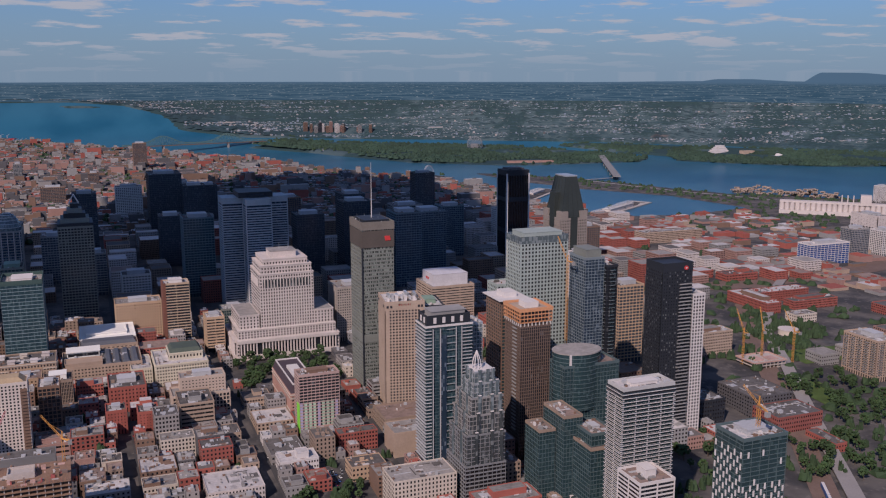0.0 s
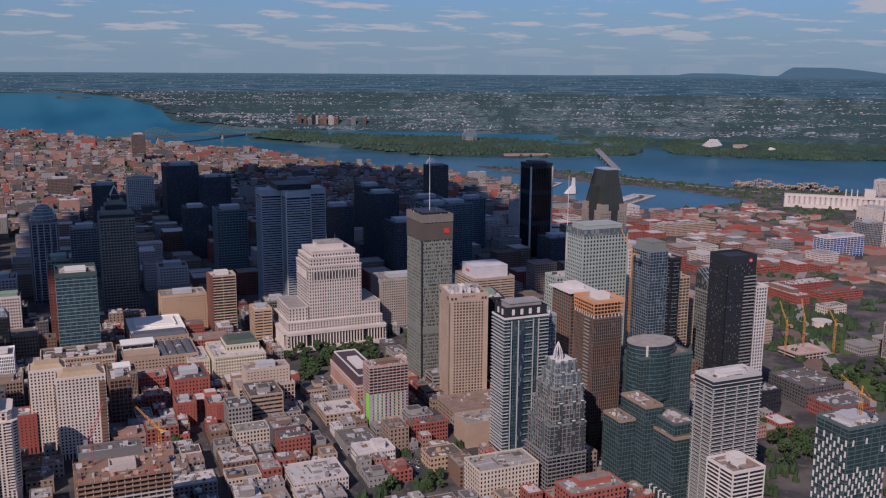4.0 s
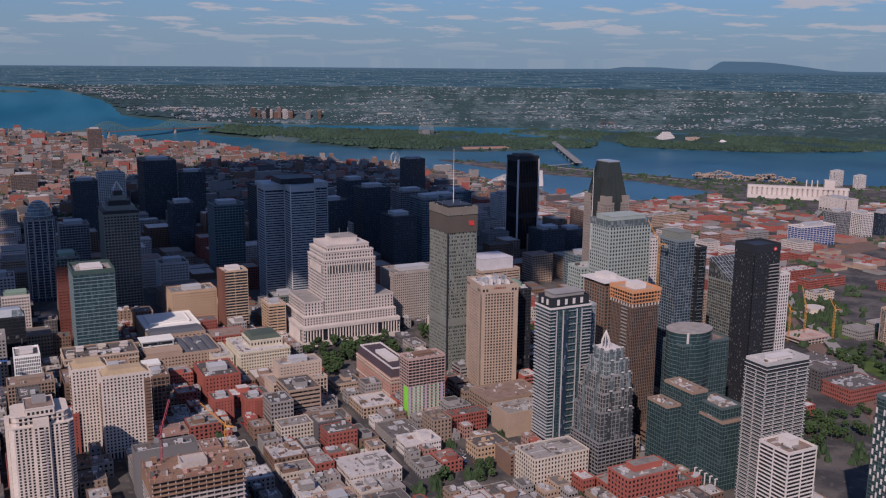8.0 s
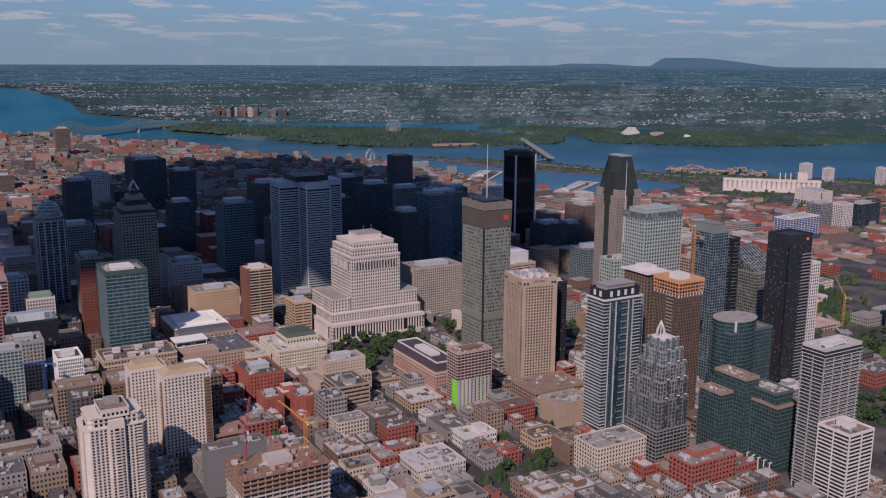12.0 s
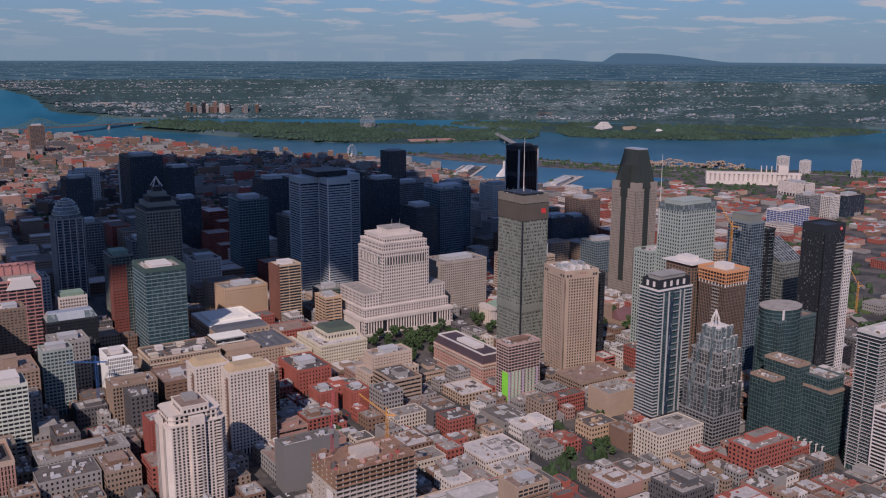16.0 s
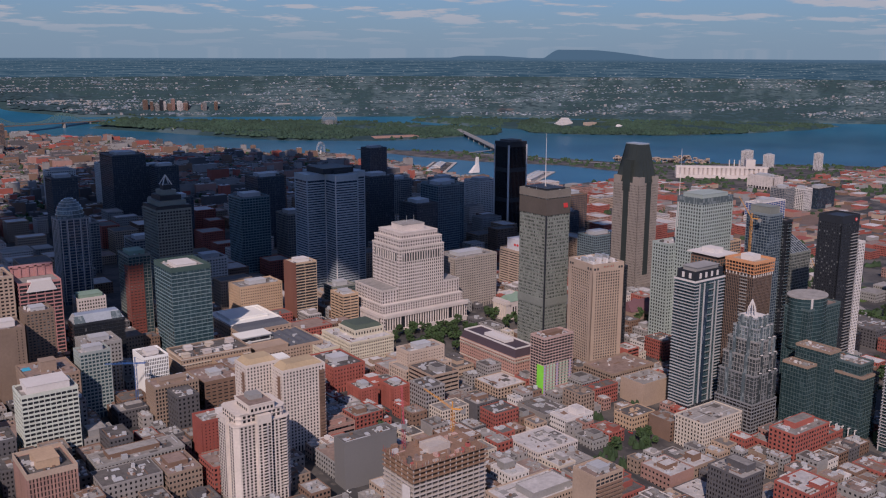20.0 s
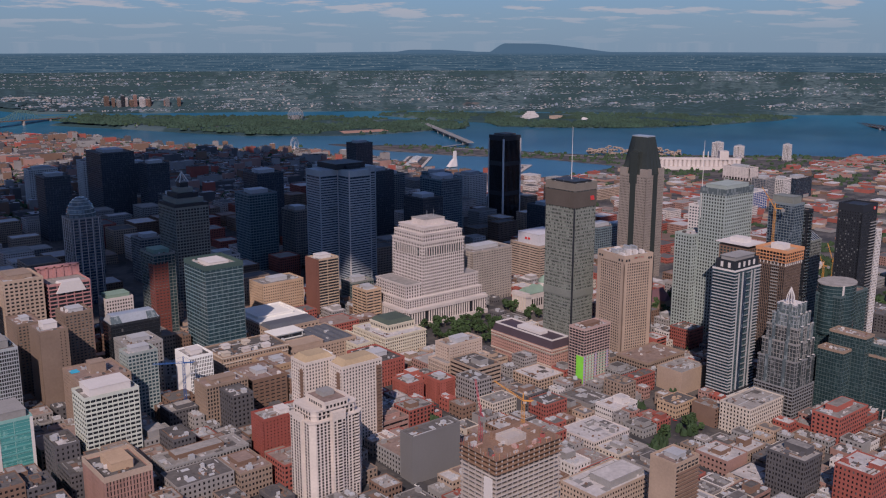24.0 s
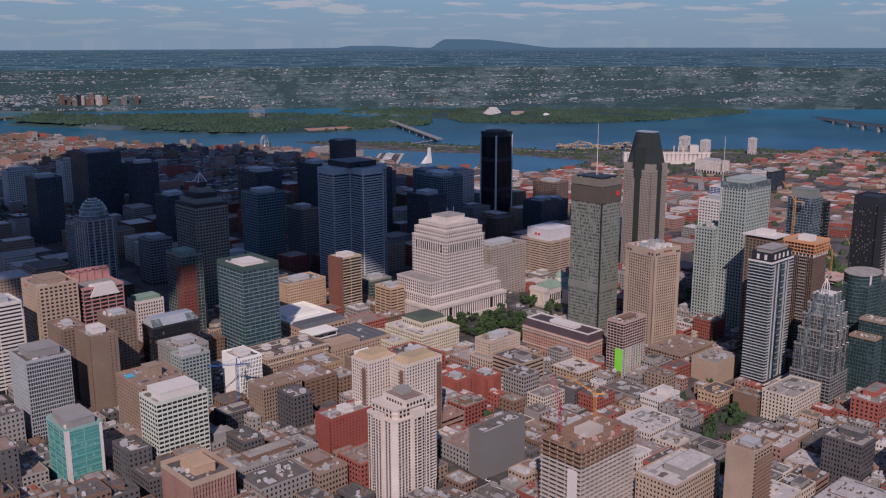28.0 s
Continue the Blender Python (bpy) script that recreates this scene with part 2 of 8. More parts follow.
# ---- mesh helpers ----
class Shape:
    """Gathers boxes, prisms and faces into one mesh."""

    def __init__(self):
        self.v, self.f, self.mi = [], [], []

    def face(self, pts, m=0):
        n = len(self.v)
        self.v += [tuple(p) for p in pts]
        self.f.append(tuple(range(n, n + len(pts))))
        self.mi.append(m)
        return self

    def box(self, x0, y0, z0, x1, y1, z1, m=0, floor=True):
        n = len(self.v)
        self.v += [(x0, y0, z0), (x1, y0, z0), (x1, y1, z0), (x0, y1, z0), (x0, y0, z1), (x1, y0, z1), (x1, y1, z1), (x0, y1, z1)]
        fs = [(4, 5, 6, 7), (0, 1, 5, 4), (1, 2, 6, 5), (2, 3, 7, 6), (3, 0, 4, 7)] + ([(3, 2, 1, 0)] if floor else [])
        self.f += [tuple(n + k for k in q) for q in fs]
        self.mi += [m] * len(fs)
        return self

    def prism(self, ring, z0, z1, m=0, top=None):
        """An upright prism over the ring of (x, y), anticlockwise; top: another ring for its upper end."""
        n, k = len(self.v), len(ring)
        top = top or ring
        self.v += [(*p, z0) for p in ring] + [(*p, z1) for p in top]
        self.f += [(n + i, n + (i + 1) % k, n + k + (i + 1) % k, n + k + i) for i in range(k)]
        self.f += [tuple(n + k + i for i in range(k)), tuple(n + k - 1 - i for i in range(k))]
        self.mi += [m] * (k + 2)
        return self

    def ring(self, x0, y0, x1, y1, z0, z1, thick, m=0):
        """A square frame: a hollow kerb with that wall thickness."""
        t = thick
        self.box(x0, y0, z0, x1, y0 + t, z1, m).box(x0, y1 - t, z0, x1, y1, z1, m)
        return self.box(x0, y0 + t, z0, x0 + t, y1 - t, z1, m).box(x1 - t, y0 + t, z0, x1, y1 - t, z1, m)

    def beam(self, a, b, r, m=0):
        a, b = Vector(a), Vector(b)
        ax = (b - a).normalized()
        u = ax.cross(Vector((0, 0, 1)) if abs(ax.z) < 0.9 else Vector((1, 0, 0))).normalized() * r
        w = ax.cross(u).normalized() * r
        n = len(self.v)
        self.v += [tuple(p + q) for p in (a, b) for q in (u + w, -u + w, -u - w, u - w)]
        self.f += [(n + i, n + (i + 1) % 4, n + 4 + (i + 1) % 4, n + 4 + i) for i in range(4)] + [(n + 3, n + 2, n + 1, n), (n + 4, n + 5, n + 6, n + 7)]
        self.mi += [m] * 6
        return self

    def mesh(self, name, *mats):
        me = bpy.data.meshes.new(name)
        me.from_pydata(self.v, [], self.f)
        for m in mats:
            me.materials.append(m)
        if len(mats) > 1:
            me.polygons.foreach_set("material_index", self.mi)
        me.update()
        return me


def part(name, shape, material, parent, label="", at=(0, 0, 0)):
    """One mesh under a thing or a part. shape: a Shape, or a mesh that is shared."""
    me = shape.mesh(name, *(material if isinstance(material, (list, tuple)) else (material,))) if isinstance(shape, Shape) else shape
    ob = new(name, me)
    ob.parent, ob.location = parent, at
    return tagged(ob, label)


def thing(name, label, category, x, y, z, group="", kind=""):
    ob = new(name)
    ob.location = (x, y, z)
    return tagged(ob, label, category, group, kind)


# ---- ground ----
EYE = Vector((-540.0, -950.0, 366.0))      # the middle of the flight
NEAR, REACH = 4000.0, 780.0


def far(x, y, z=0.0):
    """Distance drawn together: past 4 km the land is set nearer and smaller, along the line of sight from the flight's middle."""
    p = Vector((x, y, z))
    v = p - EYE
    away = math.hypot(v.x, v.y)
    if away <= NEAR:
        return p
    u = away - NEAR
    return EYE + v * ((NEAR + REACH * u / (u + REACH)) / away)


def ground_height(x, y):
    hill = np.interp(x, (-1600, -600, -100, 150, 1250), (110, 43, 28, 28, 3))
    return float(hill + min(0.0, max(-15.0, (y + 200) * 0.05)) * (1.0 if x < 900 else 0.2))


CITY_SHORE = [(-1500, 9000), (-585, 4035), (-174, 3661), (75, 3243), (330, 2900), (514, 2676), (580, 2336), (703, 2122), (853, 1980), (1004, 1622),
            (990, 1300), (964, 1130), (1060, 985), (1250, 960), (1480, 1010), (1427, 1306), (1265, 1549), (1170, 1808), (1124, 2110), (1257, 1960),
            (1398, 1838), (1550, 1448), (1619, 1285), (1891, 1034), (2169, 790), (2283, 607), (2370, 480), (2600, -300), (3000, -5000), (-6000, -5000), (-6000, 9000)]
WOODED_ISLE = [(587, 3568), (802, 3130), (1052, 2560), (1344, 2338), (1480, 2289), (1773, 2283), (1950, 2262), (2120, 2430), (2020, 2750), (1800, 3200), (1300, 3600), (800, 3900)]
PARK_ISLE = [(2140, 2250), (2250, 2090), (2511, 1835), (2872, 1700), (3362, 1660), (3640, 1690), (3500, 1960), (2900, 2600), (2300, 3250), (2080, 3150), (2120, 2750), (2220, 2450)]
SHORE = [(5400, -3000), (4700, 500), (4300, 1300), (3640, 1950), (3010, 2660), (2400, 3310), (1480, 3900), (1000, 4130), (743, 4330), (558, 4870), (506, 5200), (645, 6410),
         (731, 7616), (691, 9800), (257, 11270), (-6000, 12200), (-6000, 14000), (15000, 14000), (15000, -3000)]
ISLE = [(60, 9350), (260, 9250), (420, 9500), (300, 9900), (40, 9900)]
PIER_1 = [(960, 1040), (1000, 985), (1290, 1185), (1255, 1235)]
PIER_2 = [(870, 1340), (915, 1270), (1185, 1540), (1130, 1600)]
PIER_3 = [(760, 1900), (810, 1840), (1000, 1990), (950, 2060)]


def inside_by(px, py, poly):
    """How far the points lie inside the outline, in metres; below nought outside."""
    best = np.full(px.shape, 1e9)
    within = np.zeros(px.shape, bool)
    for (ax, ay), (bx, by) in zip(poly, poly[1:] + poly[:1]):
        dx, dy = bx - ax, by - ay
        k = np.clip(((px - ax) * dx + (py - ay) * dy) / (dx * dx + dy * dy), 0, 1)
        best = np.minimum(best, np.hypot(px - ax - k * dx, py - ay - k * dy))
        if ay != by:
            within ^= ((ay > py) != (by > py)) & (px < dx * (py - ay) / dy + ax)
    return np.where(within, best, -best)


def inside_one(x, y, poly):
    return float(inside_by(np.array([x]), np.array([y]), poly)[0])


LANDS = [CITY_SHORE, WOODED_ISLE, PARK_ISLE, SHORE, ISLE, PIER_1, PIER_2, PIER_3]


def land_by(px, py):
    return np.max([inside_by(px, py, poly) for poly in LANDS], axis=0)


def build_ground():
    turns = np.radians(np.concatenate([np.arange(-8, 80, 0.36), np.arange(80, 352, 5.0)]))
    dist = np.concatenate([np.arange(60, 900, 60), np.arange(900, 2000, 30), np.arange(2000, 5200, 24), np.geomspace(5200, 12600, 60)])
    tt, dd = np.meshgrid(turns, dist, indexing="ij")
    px, py = EYE.x + np.sin(tt) * dd, EYE.y + np.cos(tt) * dd
    wob = np.array([noise.noise((x / 160, y / 160, 0)) for x, y in zip(px.ravel(), py.ravel())]).reshape(px.shape) * 22 * np.clip((dd - 2500) / 1500, 0, 1)
    sd = land_by(px, py) + wob
    hz = np.interp(px, (-1600, -600, -100, 150, 1250), (110, 43, 28, 28, 3)) + np.clip((py + 200) * 0.05, -15, 0) * np.where(px < 900, 1.0, 0.2)
    pz = np.clip(sd * 0.3, -5, None)
    pz = np.minimum(pz, np.where(dd > 4400, 8.0, hz))
    verts = [tuple(far(x, y, z)) for x, y, z in zip(px.ravel(), py.ravel(), pz.ravel())]
    n, k = len(turns), len(dist)
    faces = []
    for i in range(n):
        j = (i + 1) % n
        faces += [(j * k + r, i * k + r, i * k + r + 1, j * k + r + 1) for r in range(k - 1)]
    faces.append(tuple(i * k for i in range(n)))
    me = bpy.data.meshes.new("ground")
    me.from_pydata(verts, [], faces)
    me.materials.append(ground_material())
    me.polygons.foreach_set("use_smooth", [True] * len(me.polygons))
    tagged(new("ground", me), "city ground of asphalt, lots and grass running to the far shore", "ground", kind="structure")
    # the river: one sheet
    rim = list(dist[dist >= 3900])
    wv, wf = [(EYE.x, EYE.y, 0.0)], []
    for r in rim:
        wv += [tuple(far(EYE.x + math.sin(a) * r, EYE.y + math.cos(a) * r, 0.0)) for a in turns]
    wf += [(0, 1 + (i + 1) % n, 1 + i) for i in range(n)]
    for q in range(len(rim) - 1):
        a, b = 1 + q * n, 1 + (q + 1) * n
        wf += [(a + i, a + (i + 1) % n, b + (i + 1) % n, b + i) for i in range(n)]
    wm = bpy.data.meshes.new("river")
    wm.from_pydata(wv, [], wf)
    wm.materials.append(water_material())
    tagged(new("water", wm), "wide blue river with small ripples", "river", kind="structure")


def ground_material():
    m = bpy.data.materials.new("ground")
    m.use_nodes = True
    g = Graph(m.node_tree)
    b = g.node("ShaderNodeBsdfPrincipled", Roughness=0.9)
    b.inputs["Specular IOR Level"].default_value = 0.2
    where = g.node("ShaderNodeNewGeometry").outputs["Position"]
    sep = g.node("ShaderNodeSeparateXYZ")
    g.link(where, sep.inputs[0])
    fine, mid, broad = g.noise(where, 0.12, 4.0), g.noise(where, 0.022, 4.0), g.noise(where, 0.004, 3.0)
    paved = g.mix(g.ramp(mid, 0.4, 0.62, 0.0, 1.0), (0.05, 0.049, 0.051), (0.115, 0.104, 0.097))
    paved = g.mix(g.ramp(fine, 0.55, 0.7, 0.0, 0.6), paved, (0.17, 0.152, 0.14))
    # the far grass and fields below carry a blue haze tint in their colours
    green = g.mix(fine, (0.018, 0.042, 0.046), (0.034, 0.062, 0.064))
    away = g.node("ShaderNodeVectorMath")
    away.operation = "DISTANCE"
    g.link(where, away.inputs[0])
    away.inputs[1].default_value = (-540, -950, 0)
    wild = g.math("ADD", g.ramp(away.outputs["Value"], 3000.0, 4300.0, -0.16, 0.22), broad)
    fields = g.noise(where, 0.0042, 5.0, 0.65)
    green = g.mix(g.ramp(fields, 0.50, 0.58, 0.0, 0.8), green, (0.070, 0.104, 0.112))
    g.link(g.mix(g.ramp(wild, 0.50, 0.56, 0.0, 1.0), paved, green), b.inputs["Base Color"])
    g.link(b.outputs[0], g.node("ShaderNodeOutputMaterial").inputs[0])
    return m


def water_material():
    m = bpy.data.materials.new("river water")
    m.use_nodes = True
    g = Graph(m.node_tree)
    b = g.node("ShaderNodeBsdfPrincipled", Roughness=0.28)
    b.inputs["Specular IOR Level"].default_value = 0.35
    where = g.node("ShaderNodeNewGeometry").outputs["Position"]
    broad = g.noise(where, 0.0035, 4.0)
    g.link(g.mix(g.ramp(broad, 0.35, 0.65, 0.0, 1.0), (0.012, 0.080, 0.140), (0.024, 0.112, 0.180)), b.inputs["Base Color"])
    bp = g.node("ShaderNodeBump", Strength=0.5, Distance=0.6)
    g.link(g.noise(where, 0.16, 4.0, 0.7), bp.inputs["Height"])
    g.link(bp.outputs[0], b.inputs["Normal"])
    g.link(b.outputs[0], g.node("ShaderNodeOutputMaterial").inputs[0])
    return m


build_ground()


# the cloud whose shade lies over the middle of the city: out of sight, towards the sun
def build_cloud():
    rng = random.Random(5)
    high = 1250.0
    shift = high / math.tan(radians(SUN_HIGH))
    cx, cy = -math.sin(radians(SUN_TURN)) * shift, -math.cos(radians(SUN_TURN)) * shift
    outline = [(-440, 236), (-330, 300), (-210, 226), (60, 232), (160, 205), (195, 150), (335, 146), (405, 215), (570, 232), (630, 360), (660, 700), (770, 1250), (790, 1720), (600, 2080), (270, 2020), (10, 1760), (-180, 1420), (-330, 900)]
    ball = bmesh.new()
    bmesh.ops.create_icosphere(ball, subdivisions=2, radius=1.0)
    pts, tris = [tuple(q.co) for q in ball.verts], [tuple(q.index for q in f.verts) for f in ball.faces]
    ball.free()
    v, f = [], []
    for k in range(1900):
        x, y = rng.uniform(-460, 800), rng.uniform(140, 2090)
        deep = inside_one(x, y, outline)
        if deep < 12:
            continue
        size = min(95.0, max(16.0, deep * 0.95)) * rng.uniform(0.75, 1.05)
        n, lift = len(v), high + rng.uniform(0, 60)
        v += [(x + cx + a * size, y + cy + b * size, lift + c * size * 0.45) for a, b, c in pts]
        f += [(n + a, n + b, n + c) for a, b, c in tris]
    me = bpy.data.meshes.new("cloud")
    me.from_pydata(v, [], f)
    me.materials.append(matte("cloud white", (0.9, 0.9, 0.9), vary=0.02))
    tagged(new("cloud", me), "white cumulus cloud drifting over the city centre", "cloud", kind="stuff")


build_cloud()


# ---- buildings ----
TAKEN = []          # footprints that are built on
OPEN = []           # squares and church yards left free


def taken(x0, y0, x1, y1, gap=3.0):
    return any(x0 < b + gap and x1 > a - gap and y0 < d + gap and y1 > c - gap for a, c, b, d in TAKEN)


def roof_clutter(root, w, d, z, rng, amount=3):
    for k in range(amount):
        a, b, h = rng.uniform(1.2, 6), rng.uniform(1.2, 5), rng.uniform(0.7, 2.8)
        x, y = rng.uniform(-w / 2 + 1.5, max(-w / 2 + 1.6, w / 2 - 1.5 - a)), rng.uniform(-d / 2 + 1.5, max(-d / 2 + 1.6, d / 2 - 1.5 - b))
        if k % 4 == 3:
            part("roof_pipe", Shape().beam((x, y, z + 0.5), (x + a * 1.3, y, z + 0.5), 0.3), PLANT, root)
        else:
            part("roof_unit", Shape().box(x, y, z, x + a, y + b, z + h).box(x + 0.3, y + 0.3, z + h, x + a - 0.3, y + b - 0.3, z + h + 0.4), rng.choice((PLANT, PLANT, WHITE, GREY, ROOFS[1], TAN)), root)
    if amount:
        s = Shape()
        small_plant(s, -w / 2, -d / 2, w, d, z, rng, 6 + amount * 4)
        tagged(part("roof_vents", s, (PLANT, ROOFS[1], ROOFS[2], BROWN), root), kind="stuff")


def small_plant(s, x, y, w, d, z, rng, count):
    """Vents, ducts, hatches, patched felt and low curbs scattered over a flat roof."""
    for k in range(count):
        m = rng.choice((0, 0, 1, 2, 3))
        if k % 5 == 4:
            a, b = rng.choice(((rng.uniform(5, w * 0.5), 0.5), (0.5, rng.uniform(5, d * 0.5)))) if min(w, d) > 14 else (2.5, 0.5)
            h = 0.6
        elif k % 5 == 3:
            a, b, h = rng.uniform(2.5, min(9, w * 0.35)), rng.uniform(2.5, min(9, d * 0.35)), 0.12 + 0.004 * (k % 20)
        else:
            a, b, h = rng.uniform(0.6, 2.4), rng.uniform(0.6, 2.4), rng.uniform(0.5, 1.9)
        cx, cy = x + rng.uniform(1.2, max(1.3, w - 1.2 - a)), y + rng.uniform(1.2, max(1.3, d - 1.2 - b))
        s.box(cx, cy, z, cx + a, cy + b, z + h, m, floor=False)


def tower(name, label, x, y, w, d, top, wall, glass, floor=3.7, band=1.5, bay=3.4, pier=0.9, proud=0.4, roof=0, hut=(0.45, 0.5, 5.0), hut_mat=None,
          base=None, lobby=6.0, blind="", balcony=0.0, slab=None, clutter=3, group="office towers", bands=True, parapet=1.3, crown=None, joined=False, run=False):
    """A tall building with its near corner at x, y: a glazed core, a spandrel at each floor, piers between the bays, roof, kerb and plant room.
    blind: sides ('w' towards -x, 's' towards -y) that are plain walls. balcony: how far slabs stand out on the two open sides."""
    if y > -60 or x > 250:
        joined = True
    TAKEN.append((x, y, x + w, y + d))
    g = min(ground_height(x, y), ground_height(x + w, y + d)) - 0.5 if base is None else base
    rng = random.Random(int(x * 7 + y * 13))
    root = thing(name, label, "tower" if top - g > 45 else "building", x + w / 2, y + d / 2, g, group)
    hx, hy, h = w / 2, d / 2, top - g
    part("glazed_core", Shape().box(-hx + proud, -hy + proud, 0, hx - proud, hy - proud, h - 0.5), glass, root)
    n = max(2, int((h - lobby) / floor))
    if bands:
        ring = Shape().ring(-hx, -hy, hx, hy, 0, band, proud + 0.5).mesh("spandrel", wall)
        if joined:
            many = Shape()
            for k in range(n + 1):
                z = lobby + (h - lobby - band) * k / n
                many.ring(-hx, -hy, hx, hy, z, z + band, proud + 0.5)
            tagged(part("facade_band", many, wall, root), kind="stuff")
        else:
            for k in range(n + 1):
                part("spandrel", ring, wall, root, at=(0, 0, lobby + (h - lobby - band) * k / n))
    if pier:
        high = Shape().box(-pier / 2, -pier / 2, 0, pier / 2, pier / 2, h - 0.3).mesh("pier", wall)
        nx, ny = max(1, round(w / bay)), max(1, round(d / bay))
        back = Shape()
        for k in range(nx + 1):
            px = -hx + pier / 2 + (w - pier) * k / nx
            if joined:
                back.box(px - pier / 2, -hy - 0.06, 0, px + pier / 2, -hy + pier - 0.06, h - 0.3)
            else:
                part("pier", high, wall, root, at=(px, -hy + pier / 2 - 0.06, 0))
            back.box(px - pier / 2, hy - pier + 0.06, 0, px + pier / 2, hy + 0.06, h - 0.3)
        for k in range(1, ny + 1):
            py = -hy + pier / 2 + (d - pier) * k / ny
            if joined:
                back.box(-hx - 0.06, py - pier / 2, 0, -hx + pier - 0.06, py + pier / 2, h - 0.3)
            else:
                part("pier", high, wall, root, at=(-hx + pier / 2 - 0.06, py, 0))
            back.box(hx - pier + 0.06, py - pier / 2, 0, hx + 0.06, py + pier / 2, h - 0.3)
        tagged(part("rear_facade_frame", back, wall, root), kind="stuff")
    if "w" in blind:
        part("blind_wall", Shape().box(-hx - 0.15, -hy, 0, -hx + 0.5, hy, h), wall, root)
    if "s" in blind:
        part("blind_wall", Shape().box(-hx, -hy - 0.15, 0, hx, -hy + 0.5, h), wall, root)
    if balcony:
        m = [slab or WHITE, G_TEAL]
        bal = Shape()
        if run:
            bal.box(-hx - balcony, -hy - balcony, 0, hx, -hy + 0.1, 0.62).box(-hx - balcony, -hy + 0.1, 0, -hx + 0.1, hy, 0.62)
            bal.box(-hx - balcony, -hy - balcony, 0.62, hx, -hy - balcony + 0.1, 1.2, 1).box(-hx - balcony, -hy - balcony + 0.1, 0.62, -hx - balcony + 0.1, hy, 1.2, 1)
        for a in range(0 if run else max(1, int(w / 9))):
            cx = -hx + (a + 0.5) * w / max(1, int(w / 9))
            bal.box(cx - 2.9, -hy - balcony, 0, cx + 2.9, -hy + 0.1, 0.28).box(cx - 2.9, -hy - balcony, 0.28, cx + 2.9, -hy - balcony + 0.12, 1.15, 1)
        for a in range(0 if run else max(1, int(d / 9))):
            cy = -hy + (a + 0.5) * d / max(1, int(d / 9))
            bal.box(-hx - balcony, cy - 2.9, 0, -hx + 0.1, cy + 2.9, 0.28).box(-hx - balcony, cy - 2.9, 0.28, -hx - balcony + 0.12, cy + 2.9, 1.15, 1)
        me = bal.mesh("balcony_deck", *m)
        for k in range(1, n):
            tagged(part("balcony_deck", me, m, root, at=(0, 0, lobby + (h - lobby - band) * k / n)), kind="" if run else "stuff")
    part("roof", Shape().box(-hx + 0.3, -hy + 0.3, h - 0.9, hx - 0.3, hy - 0.3, h - 0.2), ROOFS[roof], root)
    part("parapet", Shape().ring(-hx - 0.1, -hy - 0.1, hx + 0.1, hy + 0.1, h - 1.2, h + parapet, 0.7), crown or wall, root)
    if hut:
        a, b, hh = w * hut[0] / 2, d * hut[1] / 2, hut[2]
        part("plant_room", Shape().box(-a, -b, h - 0.3, a, b, h + hh).box(-a - 0.3, -b - 0.3, h + hh, a + 0.3, b + 0.3, h + hh + 0.5), hut_mat or PLANT, root)
    roof_clutter(root, w, d, h - 0.2, rng, clutter)
    return root, h


